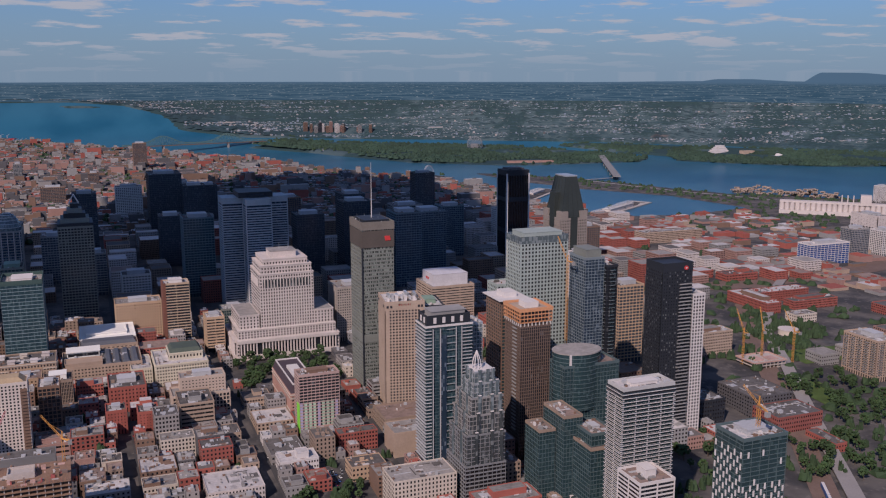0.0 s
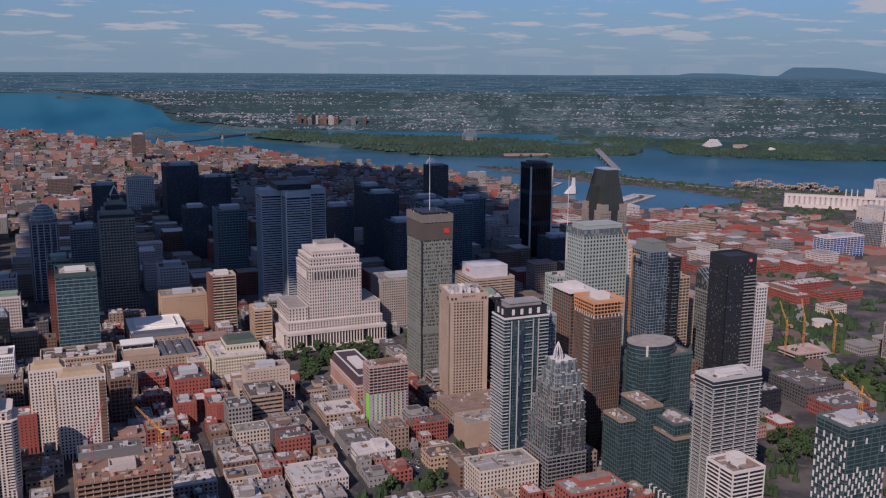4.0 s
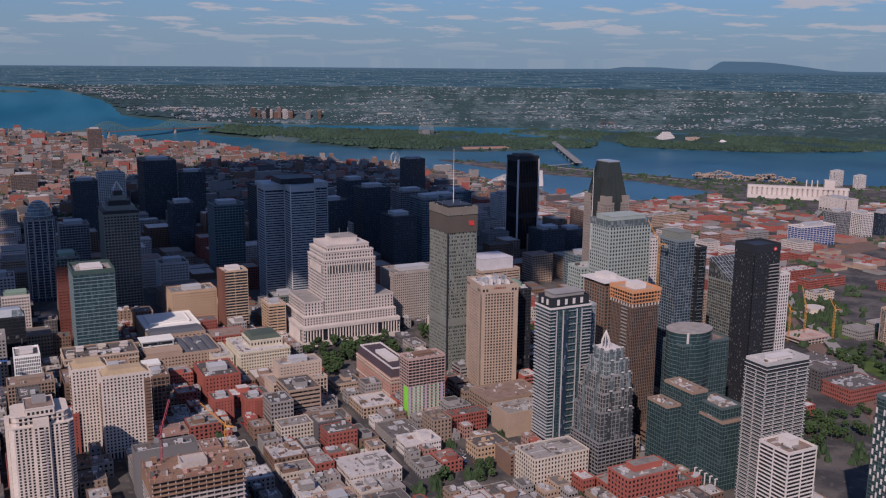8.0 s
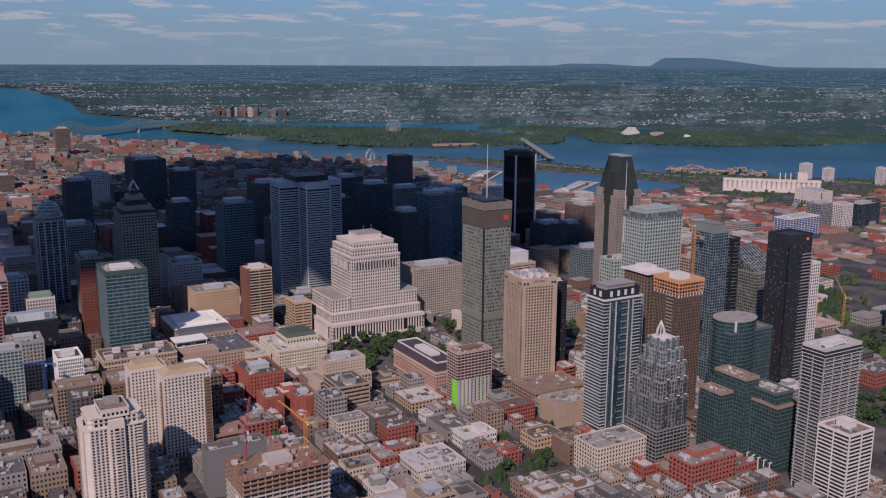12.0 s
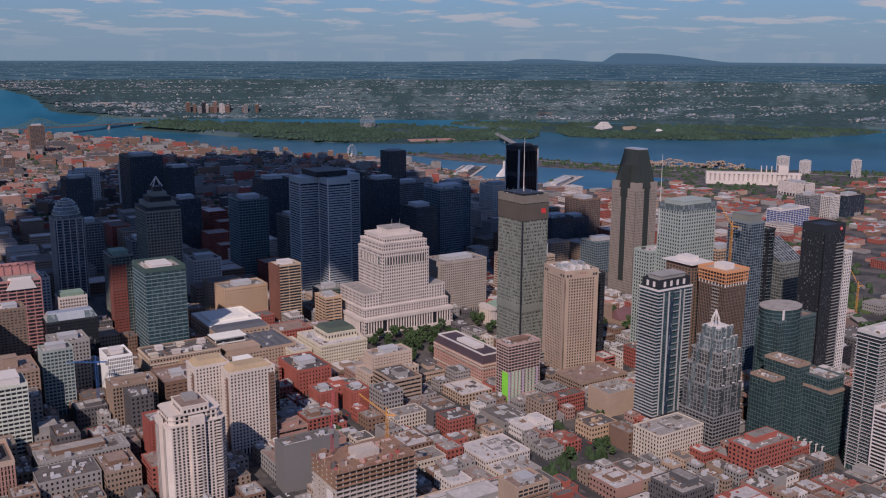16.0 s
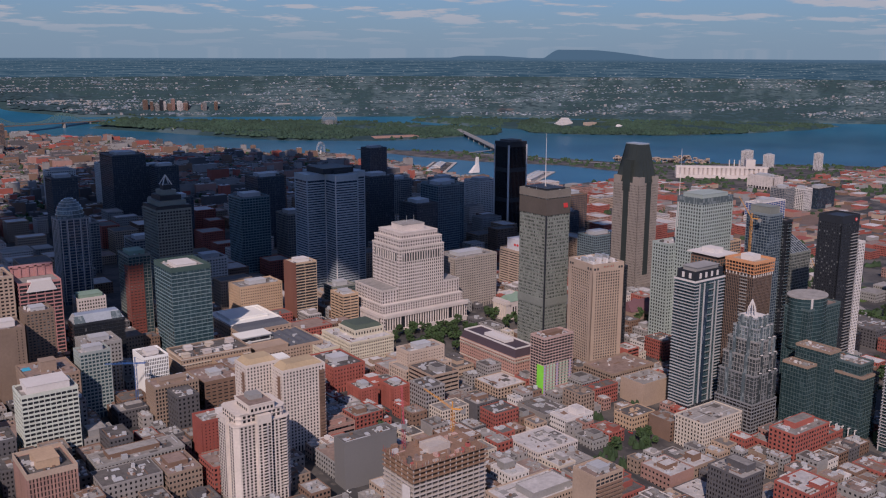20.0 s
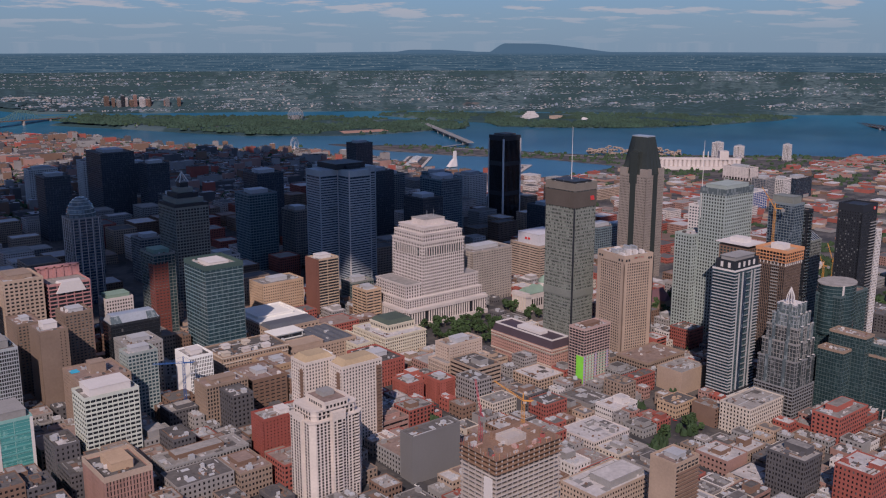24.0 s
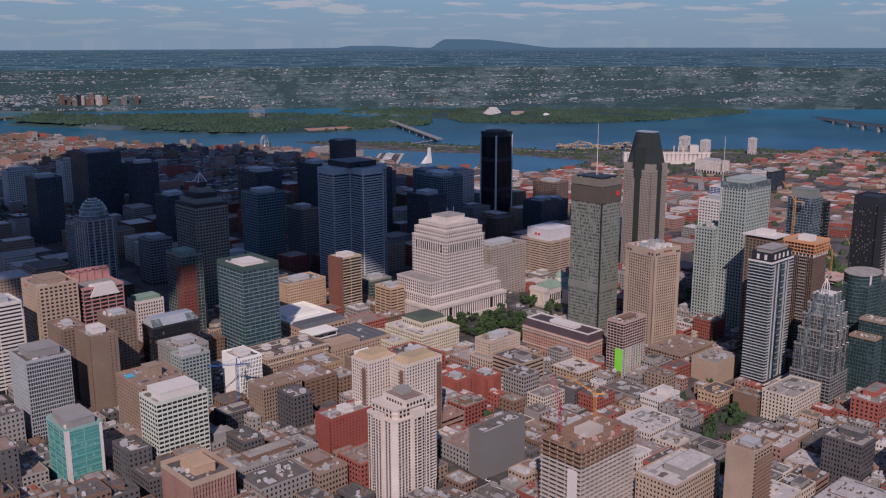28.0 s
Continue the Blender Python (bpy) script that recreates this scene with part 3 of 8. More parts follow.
def low_house(x, y, w, d, h, wall, roof, name="city_building", label="", rng=random, windows=True, group="low city blocks", detail=True, storey=3.6, base=None):
    """A house of a few storeys: walls, rows of windows on its two open sides, a flat roof with a kerb, a hut and vents."""
    TAKEN.append((x, y, x + w, y + d))
    g = min(ground_height(x, y), ground_height(x + w, y + d), ground_height(x, y + d)) - 0.5 if base is None else base
    hx, hy = w / 2, d / 2
    kerb = 0.7 if h < 24 else 1.1
    root = new(name, Shape().box(-hx, -hy, 0, hx, hy, h - 0.2).ring(-hx - 0.12, -hy - 0.12, hx + 0.12, hy + 0.12, h - 0.5, h + kerb, 0.5).mesh(name, wall))
    root.location = (x + w / 2, y + d / 2, g)
    tagged(root, label, "building", group)
    if windows:
        s = Shape()
        n = max(1, int(h / storey))
        ww, wh = rng.uniform(1.2, 2.0), rng.uniform(1.6, 2.1)
        step = ww + rng.uniform(1.0, 1.9)
        nx, ny = int((w - 1.5) / step), int((d - 1.5) / step)
        blank = rng.random() if name == "city_building" else 0.5
        strips = name == "city_building" and rng.random() < 0.14
        if strips:
            nx, ny, wh = 1, 1, 1.7
        for k in range(n):
            z = 1.0 + k * h / n
            if blank > 0.12:
                for i in range(nx):
                    c = -hx + (i + 0.5) * w / nx
                    ww = w - 2.4 if strips else ww
                    s.face([(c - ww / 2, -hy - 0.05, z), (c + ww / 2, -hy - 0.05, z), (c + ww / 2, -hy - 0.05, z + wh), (c - ww / 2, -hy - 0.05, z + wh)])
            if blank < 0.8:
                for i in range(ny):
                    c = -hy + (i + 0.5) * d / ny
                    ww = d - 2.4 if strips else ww
                    s.face([(-hx - 0.05, c + ww / 2, z), (-hx - 0.05, c - ww / 2, z), (-hx - 0.05, c - ww / 2, z + wh), (-hx - 0.05, c + ww / 2, z + wh)])
        if s.f:
            tagged(part("window_grid", s, G_ROOM, root), kind="stuff")
    part("roof", Shape().box(-hx + 0.35, -hy + 0.35, h - 0.3, hx - 0.35, hy - 0.35, h + 0.05), roof, root)
    if detail:
        s = Shape()
        for k in range(rng.randint(1, 4)):
            a, b = rng.uniform(1.5, 5), rng.uniform(1.5, 5)
            cx, cy = rng.uniform(-hx + 1, max(-hx + 1.1, hx - 1 - a)), rng.uniform(-hy + 1, max(-hy + 1.1, hy - 1 - b))
            s.box(cx, cy, h - 0.2, cx + a, cy + b, h + (rng.uniform(2.2, 3.4) if k == 0 else rng.uniform(0.8, 1.6)))
        small_plant(s, -hx, -hy, w, d, h + 0.05, random.Random(int(x * 31 + y)), int(5 + w * d / 70))
        tagged(part("roof_plant", s, (rng.choice([wall, PLANT, GREY, PLANT]), ROOFS[1], ROOFS[2], BROWN), root), kind="stuff")
        if w > 17 and d > 17 and rng.random() < 0.45:
            a, b, hh = w * rng.uniform(0.3, 0.62), d * rng.uniform(0.3, 0.62), rng.uniform(3.0, 5.5)
            cx, cy = rng.uniform(-hx + 1, hx - 1 - a), rng.uniform(-hy + 1, hy - 1 - b)
            part("upper_storey", Shape().box(cx, cy, h, cx + a, cy + b, h + hh).ring(cx - 0.2, cy - 0.2, cx + a + 0.2, cy + b + 0.2, h + hh - 0.3, h + hh + 0.5, 0.5), rng.choice([wall, wall, GREY, BROWN]), root)
            part("upper_roof", Shape().box(cx + 0.3, cy + 0.3, h + hh, cx + a - 0.3, cy + b - 0.3, h + hh + 0.1), roof, root)
    return root


# the named towers of the centre
PRIMROSE = matte("primrose stone", (0.53, 0.475, 0.375))
RAWBROWN = matte("raw brown concrete", (0.15, 0.105, 0.085), each=0.1)


def build_centre():
    root, h = tower("hotel_tower", "beige precast hotel slab with a red roof sign", 39, -215.4, 38, 37, 143, BEIGE, G_DARK, floor=3.15, band=1.25, bay=3.2, pier=1.3, proud=0.3, roof=2, hut=None, clutter=8)
    root.rotation_euler = (0, 0, radians(-9))
    root.location.xy, root.scale = (59.3, -194.2), (1.05, 1.16, 1.0)
    for a in range(7):
        part("sign_bar", Shape().box(-6 + a * 1.8, -18.9, h - 2.9, -4.7 + a * 1.8, -18.6, h - 0.9), RED, root)
    for u, v in ((-19.3, -18.8), (14.5, -18.8)):
        part("corner_return", Shape().box(u, v, 0, u + 4.8, v + 1.0, h), BEIGE, root)
    for v in (-18.8, 14.0):
        part("corner_return", Shape().box(-19.3, v, 0, -18.3, v + 4.8, h), BEIGE, root)
    top = part("attic_band", Shape().ring(-19.4, -18.9, 19.4, 18.9, h - 7.5, h + 1.5, 1.2), BEIGE, root)
    for u in (-17.5, -14.0, 12.5, 15.5):
        part("attic_opening", Shape().box(u, -19.1, h - 5, u + 2.0, -18.8, h - 2.6), DARK, top)
    for u in (-17, -13, 11, 14.5):
        part("attic_opening", Shape().box(-19.6, u, h - 5, -19.3, u + 2.0, h - 2.6), DARK, top)
    for k in range(11):
        part("roof_crown", Shape().box(-16 + k * 2.8, -14 + (k * 5 % 3) * 6, h + 0.2, -13.6 + k * 2.8, -9 + (k * 5 % 3) * 8, h + 3.0 + (k % 4)), (WHITE, STEEL, PLANT)[k % 3], root)
    root, h = tower("dark_office_tower", "dark glass office block with a pale roof behind the hotel", 84, -196, 25, 46, 131, DARK, G_DARK, floor=3.4, band=0.7, bay=4.0, pier=0.35, roof=2, hut=(0.5, 0.4, 4), hut_mat=COPPER)
    root.rotation_euler = (0, 0, radians(-9))
    tower("hotel_podium", "low brown terrace with a planted roof below the hotel", 20, -262, 62, 42, 41, TAN, G_ROOM, hut=None, clutter=2, lobby=4, roof=3)
    # the tall condominium with a dark crown
    casing = matte("dark teal frames", (0.075, 0.105, 0.118), rough=0.45)
    root, h = tower("condominium_tower", "dark teal glass condominium tower with white balconies and a dark crown", 28, -351, 43, 24, 155, casing, G_TEAL, floor=3.05, band=0.35, bay=3.0, pier=0.16, proud=0.3, roof=0, hut=(0.6, 0.6, 4.5), group="condominium towers")
    floors = max(2, int((h - 6) / 3.05))
    west = Shape().box(-22.9, -13.2, 0, -21.4, 11.6, 0.62).box(-21.4, -13.2, 0, -16.5, -11.9, 0.4).mesh("balcony", PLANT)
    east = Shape().box(11.5, -13.3, 0, 21.3, -11.9, 0.5).mesh("balcony", PLANT)
    inset = Shape().box(-2.4, -13.2, 0, 5.6, -11.9, 0.45).mesh("balcony", STEEL)
    for k in range(2, floors):
        z = 6 + (h - 6.4) * k / floors
        part("balcony", west, PLANT, root, at=(0, 0, z))
        part("balcony", east, PLANT, root, at=(0, 0, z))
        if k % 2:
            part("balcony", inset, STEEL, root, at=(0, 0, z))
    crown = part("crown", Shape().ring(-20, -10.5, 20, 10.5, h + 1.3, h + 9.5, 0.8), DARK, root, "dark crown with pale openings")
    part("cornice_band", Shape().ring(-22, -12.5, 22, 12.5, h - 0.6, h + 1.2, 1.0), WHITE, root)
    part("roof_house", Shape().box(-15, -8, h + 6.5, 16, 8, h + 12).box(-15.8, -8.8, h + 12, 16.8, 8.8, h + 12.6), GREY, root)
    for u in (-15.3, -8.5, 6.0, 11.2):
        part("white_strip", Shape().box(u, -13.3, 8, u + 0.5, -11.9, h - 2), PLANT, root)
    part("glass_bay", Shape().box(-8, -12.9, 6, -2.6, -12.0, h - 8), G_BLUE, root)
    for k in range(4):
        part("base_terrace", Shape().box(-24.5, -15.5, 2 + k * 3.4, 24, 12, 3 + k * 3.4), WHITE, root)
    part("base_glazing", Shape().box(-23.5, -14.5, 0, 23.4, 11.8, 15), G_DARK, root)
    for k in range(4):
        part("crown_opening", Shape().box(-14 + k * 8.2, -11.0, h + 2.5, -11.4 + k * 8.2, -10.4, h + 7.5), WHITE, crown)
    for k in range(2):
        part("crown_opening", Shape().box(-20.5, -6 + k * 8, h + 2.5, -19.9, -3.4 + k * 8, h + 7.5), WHITE, crown)
    part("crown_roof", Shape().box(-19.2, -9.7, h + 6.0, 19.2, 9.7, h + 6.6), ROOFS[0], root)
    tower("glass_annex", "narrow pale glass tower annex", 73, -337, 14, 24, 150, STEEL, G_PALE, band=0.5, bay=3, pier=0.3, hut=None, clutter=1, group="condominium towers")
    # office towers along the boulevard
    root, h = tower("ribbed_tower", "brown brick tower with a wide white plant room", 120, -305, 26, 34, 156, BROWN, G_GREEN, floor=3.3, band=1.0, bay=4.2, pier=1.3, roof=2, hut=(0.95, 0.95, 3.2), hut_mat=BROWN, group="condominium towers")
    part("roof_cap", Shape().box(-16, -20, h + 3.4, 16, 20, h + 4.4).box(-6, -8, h + 4.4, 7, 9, h + 9), WHITE, root)
    root, h = tower("tower_under_construction", "brown tower under construction with orange formwork round its top floors", 118, -350, 30, 32, 146, RAWBROWN, G_DARK, floor=3.1, band=0.5, bay=2.15, pier=0.62, proud=0.45, roof=0, hut=None, group="condominium towers", clutter=0)
    for k in range(8, 40):
        part("balcony", Shape().box(-16.1, -9, 3.4 * k, -14.8, -1, 3.4 * k + 0.9), GREY, root)
    part("bare_floor", Shape().box(-15, -16, h + 0.4, 15, 16, h + 0.9), GREY, root)
    for k in range(4):
        part("formwork_screen", Shape().ring(-15.8 - 0.25 * k, -16.8 - 0.25 * k, 15.8 + 0.25 * k, 16.8 + 0.25 * k, h + 3.4 + k * 3.4, h + (4.4 if k < 3 else 6.6) + k * 3.4, 0.5), ORANGE, root)
        for a in range(10):
            part("formwork_post", Shape().box(-16.6, -16.4 + a * 3.6 - 0.2, h + 3.4 + k * 3.4, -16.1, -16.4 + a * 3.6 + 0.2, h + 6.8 + k * 3.4), ORANGE, root)
            part("formwork_post", Shape().box(-15.6 + a * 3.45 - 0.2, -17.5, h + 3.4 + k * 3.4, -15.6 + a * 3.45 + 0.2, -17.0, h + 6.8 + k * 3.4), ORANGE, root)
    # dark filler block stands in for shade behind the formwork openings
    part("inner_floor", Shape().box(-13, -14, h + 0.9, 13, 14, h + 13.4), DARK, root)
    for a in range(9):
        part("column", Shape().box(-15.6, -16 + a * 4 - 0.4, h + 0.4, -14.8, -16 + a * 4 + 0.4, h + 4), WHITE, root)
        part("column", Shape().box(-15 + a * 3.7 - 0.4, -16.8, h + 0.4, -15 + a * 3.7 + 0.4, -16, h + 4), WHITE, root)
    part("deck", Shape().box(-15.3, -16.3, h + 13.6, 15.3, 16.3, h + 14.6), BEIGE, root)
    part("core_head", Shape().box(-6, -7, h + 14.6, 7, 7, h + 20), WHITE, root)
    # the pale stepped tower with a mast
    root, h = tower("stepped_office_tower", "pale grey-green granite office tower with punched windows and a mast", 170, -242, 54, 34, 200, matte("pale green granite", (0.31, 0.355, 0.335)), G_DARK, floor=3.9, band=1.6, bay=3.9, pier=1.6, proud=0.3, roof=2, hut=(0.8, 0.8, 9), hut_mat=matte("pale green granite", (1, 1, 1)), crown=G_PALE, parapet=6, clutter=2)
    part("mast", Shape().prism([(-26.7 + 0.5 * math.cos(a), 15 + 0.5 * math.sin(a)) for a in np.arange(0, 6.2, 0.785)], h - 30, h + 58, 0, [(-26.7 + 0.2 * math.cos(a), 15 + 0.2 * math.sin(a)) for a in np.arange(0, 6.2, 0.785)]), WHITE, root, "white lattice mast")
    tower("lower_wing", "pale granite wing of the stepped tower", 160, -208, 40, 24, 150, matte("pale green granite", (1, 1, 1)), G_DARK, floor=3.9, band=1.6, bay=3.9, pier=1.6, proud=0.3, roof=2, hut=None)
    tower("glass_condominium", "glass condominium tower with a black side wall", 210, -302, 21, 31, 192, matte("slate blue frames", (0.17, 0.205, 0.225), rough=0.5), G_BLUE, floor=3.1, band=0.5, bay=3.4, pier=0.3, roof=0, hut=(0.8, 0.8, 8), hut_mat=SLATE, group="condominium towers")
    tower("black_slab", "black glass slab standing against the condominium", 232, -306, 12, 30, 184, DARK, G_DARK, band=0.4, bay=3.5, pier=0.2, hut=None, balcony=1.2, slab=STEEL, clutter=1, group="condominium towers")
    # small white window lights are painted as pale panes, nothing glows
    root, h = tower("black_condominium", "black condominium tower with pale panes painted as lit windows", 264, -352, 33, 28, 186, DARK, glazing("lit dark glass", (0.02, 0.022, 0.026), blinds_and_glints=0.3, bay=3.0, floor=3.1, pale=(0.34, 0.34, 0.33)), floor=3.1, band=1.5, bay=3.0, pier=1.6, proud=0.4, roof=1, hut=(0.9, 0.8, 5), hut_mat=DARK, group="condominium towers", crown=DARK, parapet=7)
    logo = part("round_logo", Shape().prism([(-9 + 2.3 * math.cos(a), 2.0 * math.sin(a)) for a in np.arange(0, 6.2, 0.4)], 0, 0.4).prism([(-9 + 1.1 * math.cos(a), 0.8 * math.sin(a)) for a in np.arange(0, 6.2, 0.8)], 0.4, 0.5, 1), [RED, WHITE], root, "red round sign")
    logo.rotation_euler = (radians(90), 0, 0)
    logo.location = (18, -14.2, h + 1.5)
    for k in range(44):
        part("balcony", Shape().box(2, -15.6, 8 + k * 3.4, 16.8, -14.0, 8.3 + k * 3.4).box(2, -15.6, 8.3 + k * 3.4, 16.8, -15.5, 9.2 + k * 3.4), GREY, root)
    tower("white_gridded_tower", "white gridded concrete tower against a black one", 299, -352, 14, 27, 160, WHITE, G_DARK, floor=3.3, band=1.2, bay=3.3, pier=1.1, roof=2, hut=None, group="condominium towers")
    root, h = tower("sloped_glass_tower", "grey glass office tower with a sloping glass roof", 344, -244, 40, 40, 122, SLATE, G_SMOKE, band=0.9, bay=3.2, pier=0.3, hut=None, clutter=0)
    part("sloping_roof", Shape().face([(-20, -20, h), (20, -20, h), (20, 20, h + 24), (-20, 20, h + 24)]).face([(-20, 20, h + 24), (20, 20, h + 24), (20, 20, h), (-20, 20, h)])
         .face([(-20, 20, h), (-20, -20, h), (-20, 20, h + 24)]).face([(20, -20, h), (20, 20, h), (20, 20, h + 24)]), G_SMOKE, root)
    for k in range(9):
        part("glazing_bar", Shape().beam((-19.6 + k * 4.9, -20, h + 0.2), (-19.6 + k * 4.9, 20, h + 24.2), 0.16), STEEL, root)
    for k in range(6):
        part("glazing_bar", Shape().beam((-20, -18 + k * 7.4, h + 1.4 + k * 4.44), (20, -18 + k * 7.4, h + 1.4 + k * 4.44), 0.14), STEEL, root)
    # white tower and its neighbours
    root, h = tower("balcony_tower", "grey-white balcony tower with a dark top band", 125, -508, 45, 22, 138, matte("grey-white concrete", (0.44, 0.43, 0.42)), G_GREEN, floor=3.0, band=0.4, bay=11, pier=0.9, run=True, balcony=1.5, slab=WHITE, roof=2, hut=(0.5, 0.4, 2.0), hut_mat=WHITE, parapet=1.6, group="condominium towers", clutter=9)
    part("top_glazing", Shape().ring(-22.8, -11.3, 22.8, 11.3, h - 6.2, h - 1.3, 0.6), DARK, root, "dark glazed top storey")
    root, h = tower("podium_block", "white-striped block at the foot of the balcony tower", 121, -540, 30, 30, 78, WHITE, G_DARK, floor=3.2, band=1.2, bay=12, pier=1.0, roof=3, hut=(0.3, 0.4, 6), hut_mat=WHITE, group="condominium towers")
    root, h = tower("checkered_tower", "dark glass tower under construction with white staggered panels", 141, -622, 35, 28, 140, FRAME, G_GREEN, floor=3.1, band=0.4, bay=7, pier=0.25, roof=2, hut=(0.5, 0.5, 3), clutter=8, group="condominium towers")
    rng = random.Random(3)
    panel = {}
    for side, span in (("s", 35), ("w", 28)):
        count = int(span / 2.9)
        for r in range(33):
            for c in range(count):
                dense = r < (23 if side == "s" else 29)
                if (dense and (c + r) % 2 == 0 and rng.random() < 0.93) or (not dense and rng.random() < 0.07):
                    p, z = -span / 2 + 1.45 + c * (span - 2.9) / (count - 1), 8 + r * 3.85
                    if z > h - 9:
                        continue
                    if side not in panel:
                        panel[side] = (Shape().box(-0.62, -0.3, 0, 0.62, 0.1, 4.1) if side == "s" else Shape().box(-0.3, -0.62, 0, 0.1, 0.62, 4.1)).mesh("panel", WHITE)
                    part("panel", panel[side], WHITE, root, at=(p, -14.1, z) if side == "s" else (-17.6, p, z))
    # bottle-green office pair
    tower("green_glass_block", "bottle-green glass office block with setback floors", 123, -468, 27, 40, 76, FRAME, G_GREEN, band=0.45, bay=3, pier=0.2, roof=3, hut=None, crown=TAN)
    tower("green_glass_upper", "set-back glass floors on the bottle-green block", 126, -463, 22, 33, 86, FRAME, G_GREEN, base=75.8, lobby=0.5, band=0.5, bay=3, pier=0.25, roof=3, hut=(0.3, 0.3, 2))
    tower("green_glass_wing", "lower bottle-green glass wing with a stone terrace edge", 98, -428, 15, 26, 80, FRAME, G_GREEN, band=0.4, bay=3, pier=0.22, roof=3, hut=None, crown=TAN)
    tower("green_glass_wing", "bottle-green glass wing with a stone terrace edge", 114, -440, 17, 36, 94, FRAME, G_GREEN, band=0.4, bay=3, pier=0.22, roof=3, hut=None, crown=TAN)
    for k in range(7):
        post = thing("white_entrance_column", "round white concrete entrance column before the green glass block", "column", 121, -466 + k * 6.2, ground_height(121, -466) - 0.5, "entrance columns")
        part("shaft", Shape().prism([(0.55 * math.cos(a), 0.55 * math.sin(a)) for a in np.arange(0, 6.2, 0.785)], 0, 11.5), WHITE, post)
        part("beam_end", Shape().box(-0.6, -0.6, 11.5, 2.6, 0.6, 12.3), WHITE, post)
    root, h = tower("drum_tower_body", "green glass office tower with a drum on its roof", 134, -402, 54, 26, 122, FRAME, G_GREEN, band=0.5, bay=3, pier=0.25, roof=3, hut=None)
    drum = [(-7 + 22 * math.cos(a), 2 + 17 * math.sin(a)) for a in np.linspace(0, 2 * math.pi, 33)[:-1]]
    drum_body = part("drum", Shape().prism(drum, h - 40, h + 10), G_GREEN, root, "curved green glass drum")
    for k in range(13):
        part("drum_band", Shape().prism([(-7 + (x + 7) * 1.012, 2 + (y - 2) * 1.012) for x, y in drum], h - 38 + k * 3.7, h - 37.4 + k * 3.7), FRAME, drum_body)
    part("drum_roof", Shape().prism([(-7 + (x + 7) * 1.02, y * 1.02) for x, y in drum], h + 10, h + 11), ROOFS[0], root)
    part("drum_fin", Shape().box(-21, -12.4, h - 2, -19.5, -10.4, h + 11), WHITE, root)
    # glazed tower with a white crown and spire
    DIM = matte("dim grey concrete", (0.20, 0.20, 0.205), each=0.15)
    TAKEN.append((38, -415, 76, -372))
    g0 = ground_height(50, -400)
    root = thing("glazed_spire_tower", "pale glass tower stepping back to a white crown and spire", "tower", 57, -393, g0, "condominium towers")
    for k, (a, b, u, z0, z1, mt) in enumerate(((18, 20, 0, 0, 34, DIM), (17, 19, 0.6, 34, 60, DIM), (15.5, 17.5, 1.8, 60, 76, GREY), (13.8, 15.5, 3.0, 76, 90, GREY), (11.5, 12.5, 3.6, 90, 101, STEEL), (9.0, 9.4, 3.0, 101, 110, STEEL))):
        part("glazed_stage", Shape().box(u - a, -b, z0, u + a, b, z1), (G_ROOM, G_SMOKE, G_SMOKE, G_SMOKE, G_PALE, G_PALE)[k], root)
        part("terrace_edge", Shape().ring(u - a - 0.5, -b - 0.5, u + a + 0.5, b + 0.5, z1 - 0.5, z1 + 1.1, 0.5), mt, root)
        n = int((z1 - z0) / 3.4)
        ring = Shape().ring(u - a - 0.35, -b - 0.35, u + a + 0.35, b + 0.35, 0, 0.42 if k else 1.1, 0.6).mesh("floor_edge", mt)
        for q in range(n):
            part("floor_edge", ring, mt, root, at=(0, 0, z0 + (z1 - z0) * q / n))
        pitch = 4.0 if k < 2 else 3.2
        for q in range(int(2 * a / pitch) + 1):
            part("mullion", Shape().box(u - a + q * pitch - 0.16, -b - 0.45, z0, u - a + q * pitch + 0.1, -b, z1), mt, root)
        for q in range(1, int(2 * b / pitch) + 1):
            part("mullion", Shape().box(u - a - 0.45, -b + q * pitch - 0.16, z0, u - a, -b + q * pitch + 0.1, z1), mt, root)
        if k:
            for v in (-b * 0.45, b * 0.5):
                part("white_bay", Shape().box(u - a - 1.1, v - 1.5, z0, u - a + 0.2, v + 1.5, z1 + 2.0), G_PALE, root)
            for v in (-a * 0.5, a * 0.3, a * 0.8):
                part("white_bay", Shape().box(u + v - 1.3, -b - 1.1, z0, u + v + 1.3, -b + 0.2, z1 + 2.4), (G_SMOKE, G_PALE)[k > 2], root)
                part("bay_cap", Shape().box(u + v - 1.4, -b - 1.2, z1 + 2.4, u + v + 1.4, -b + 0.3, z1 + 2.8), WHITE, root)
    part("crown_roof", Shape().box(-6, -9.4, 110, 12, 9.4, 111), WHITE, root)
    for k in range(8):
        c, s = math.cos(k * math.pi / 4), math.sin(k * math.pi / 4)
        part("spire_rib", Shape().beam((4 * c, 4 * s, 111), (3.2 * c, 3.2 * s, 118), 0.3).beam((3.2 * c, 3.2 * s, 118), (0, 0, 126), 0.3), WHITE, root)
    # apartment towers near the camera
    root, h = tower("construction_slab", "apartment slab under construction with lime green sheeting on one corner", -59, -244, 39, 20, 89, matte("bare concrete", (0.42, 0.30, 0.27)), G_DARK, floor=2.9, band=0.85, bay=3.9, pier=0.35, proud=0.5, roof=3, hut=(0.5, 0.4, 2.5), hut_mat=BROWN, clutter=6, group="condominium towers")
    part("green_sheet", Shape().box(-20.1, -10.2, 8, -19.5, -1, 36), LIME, root, "lime green sheeting")
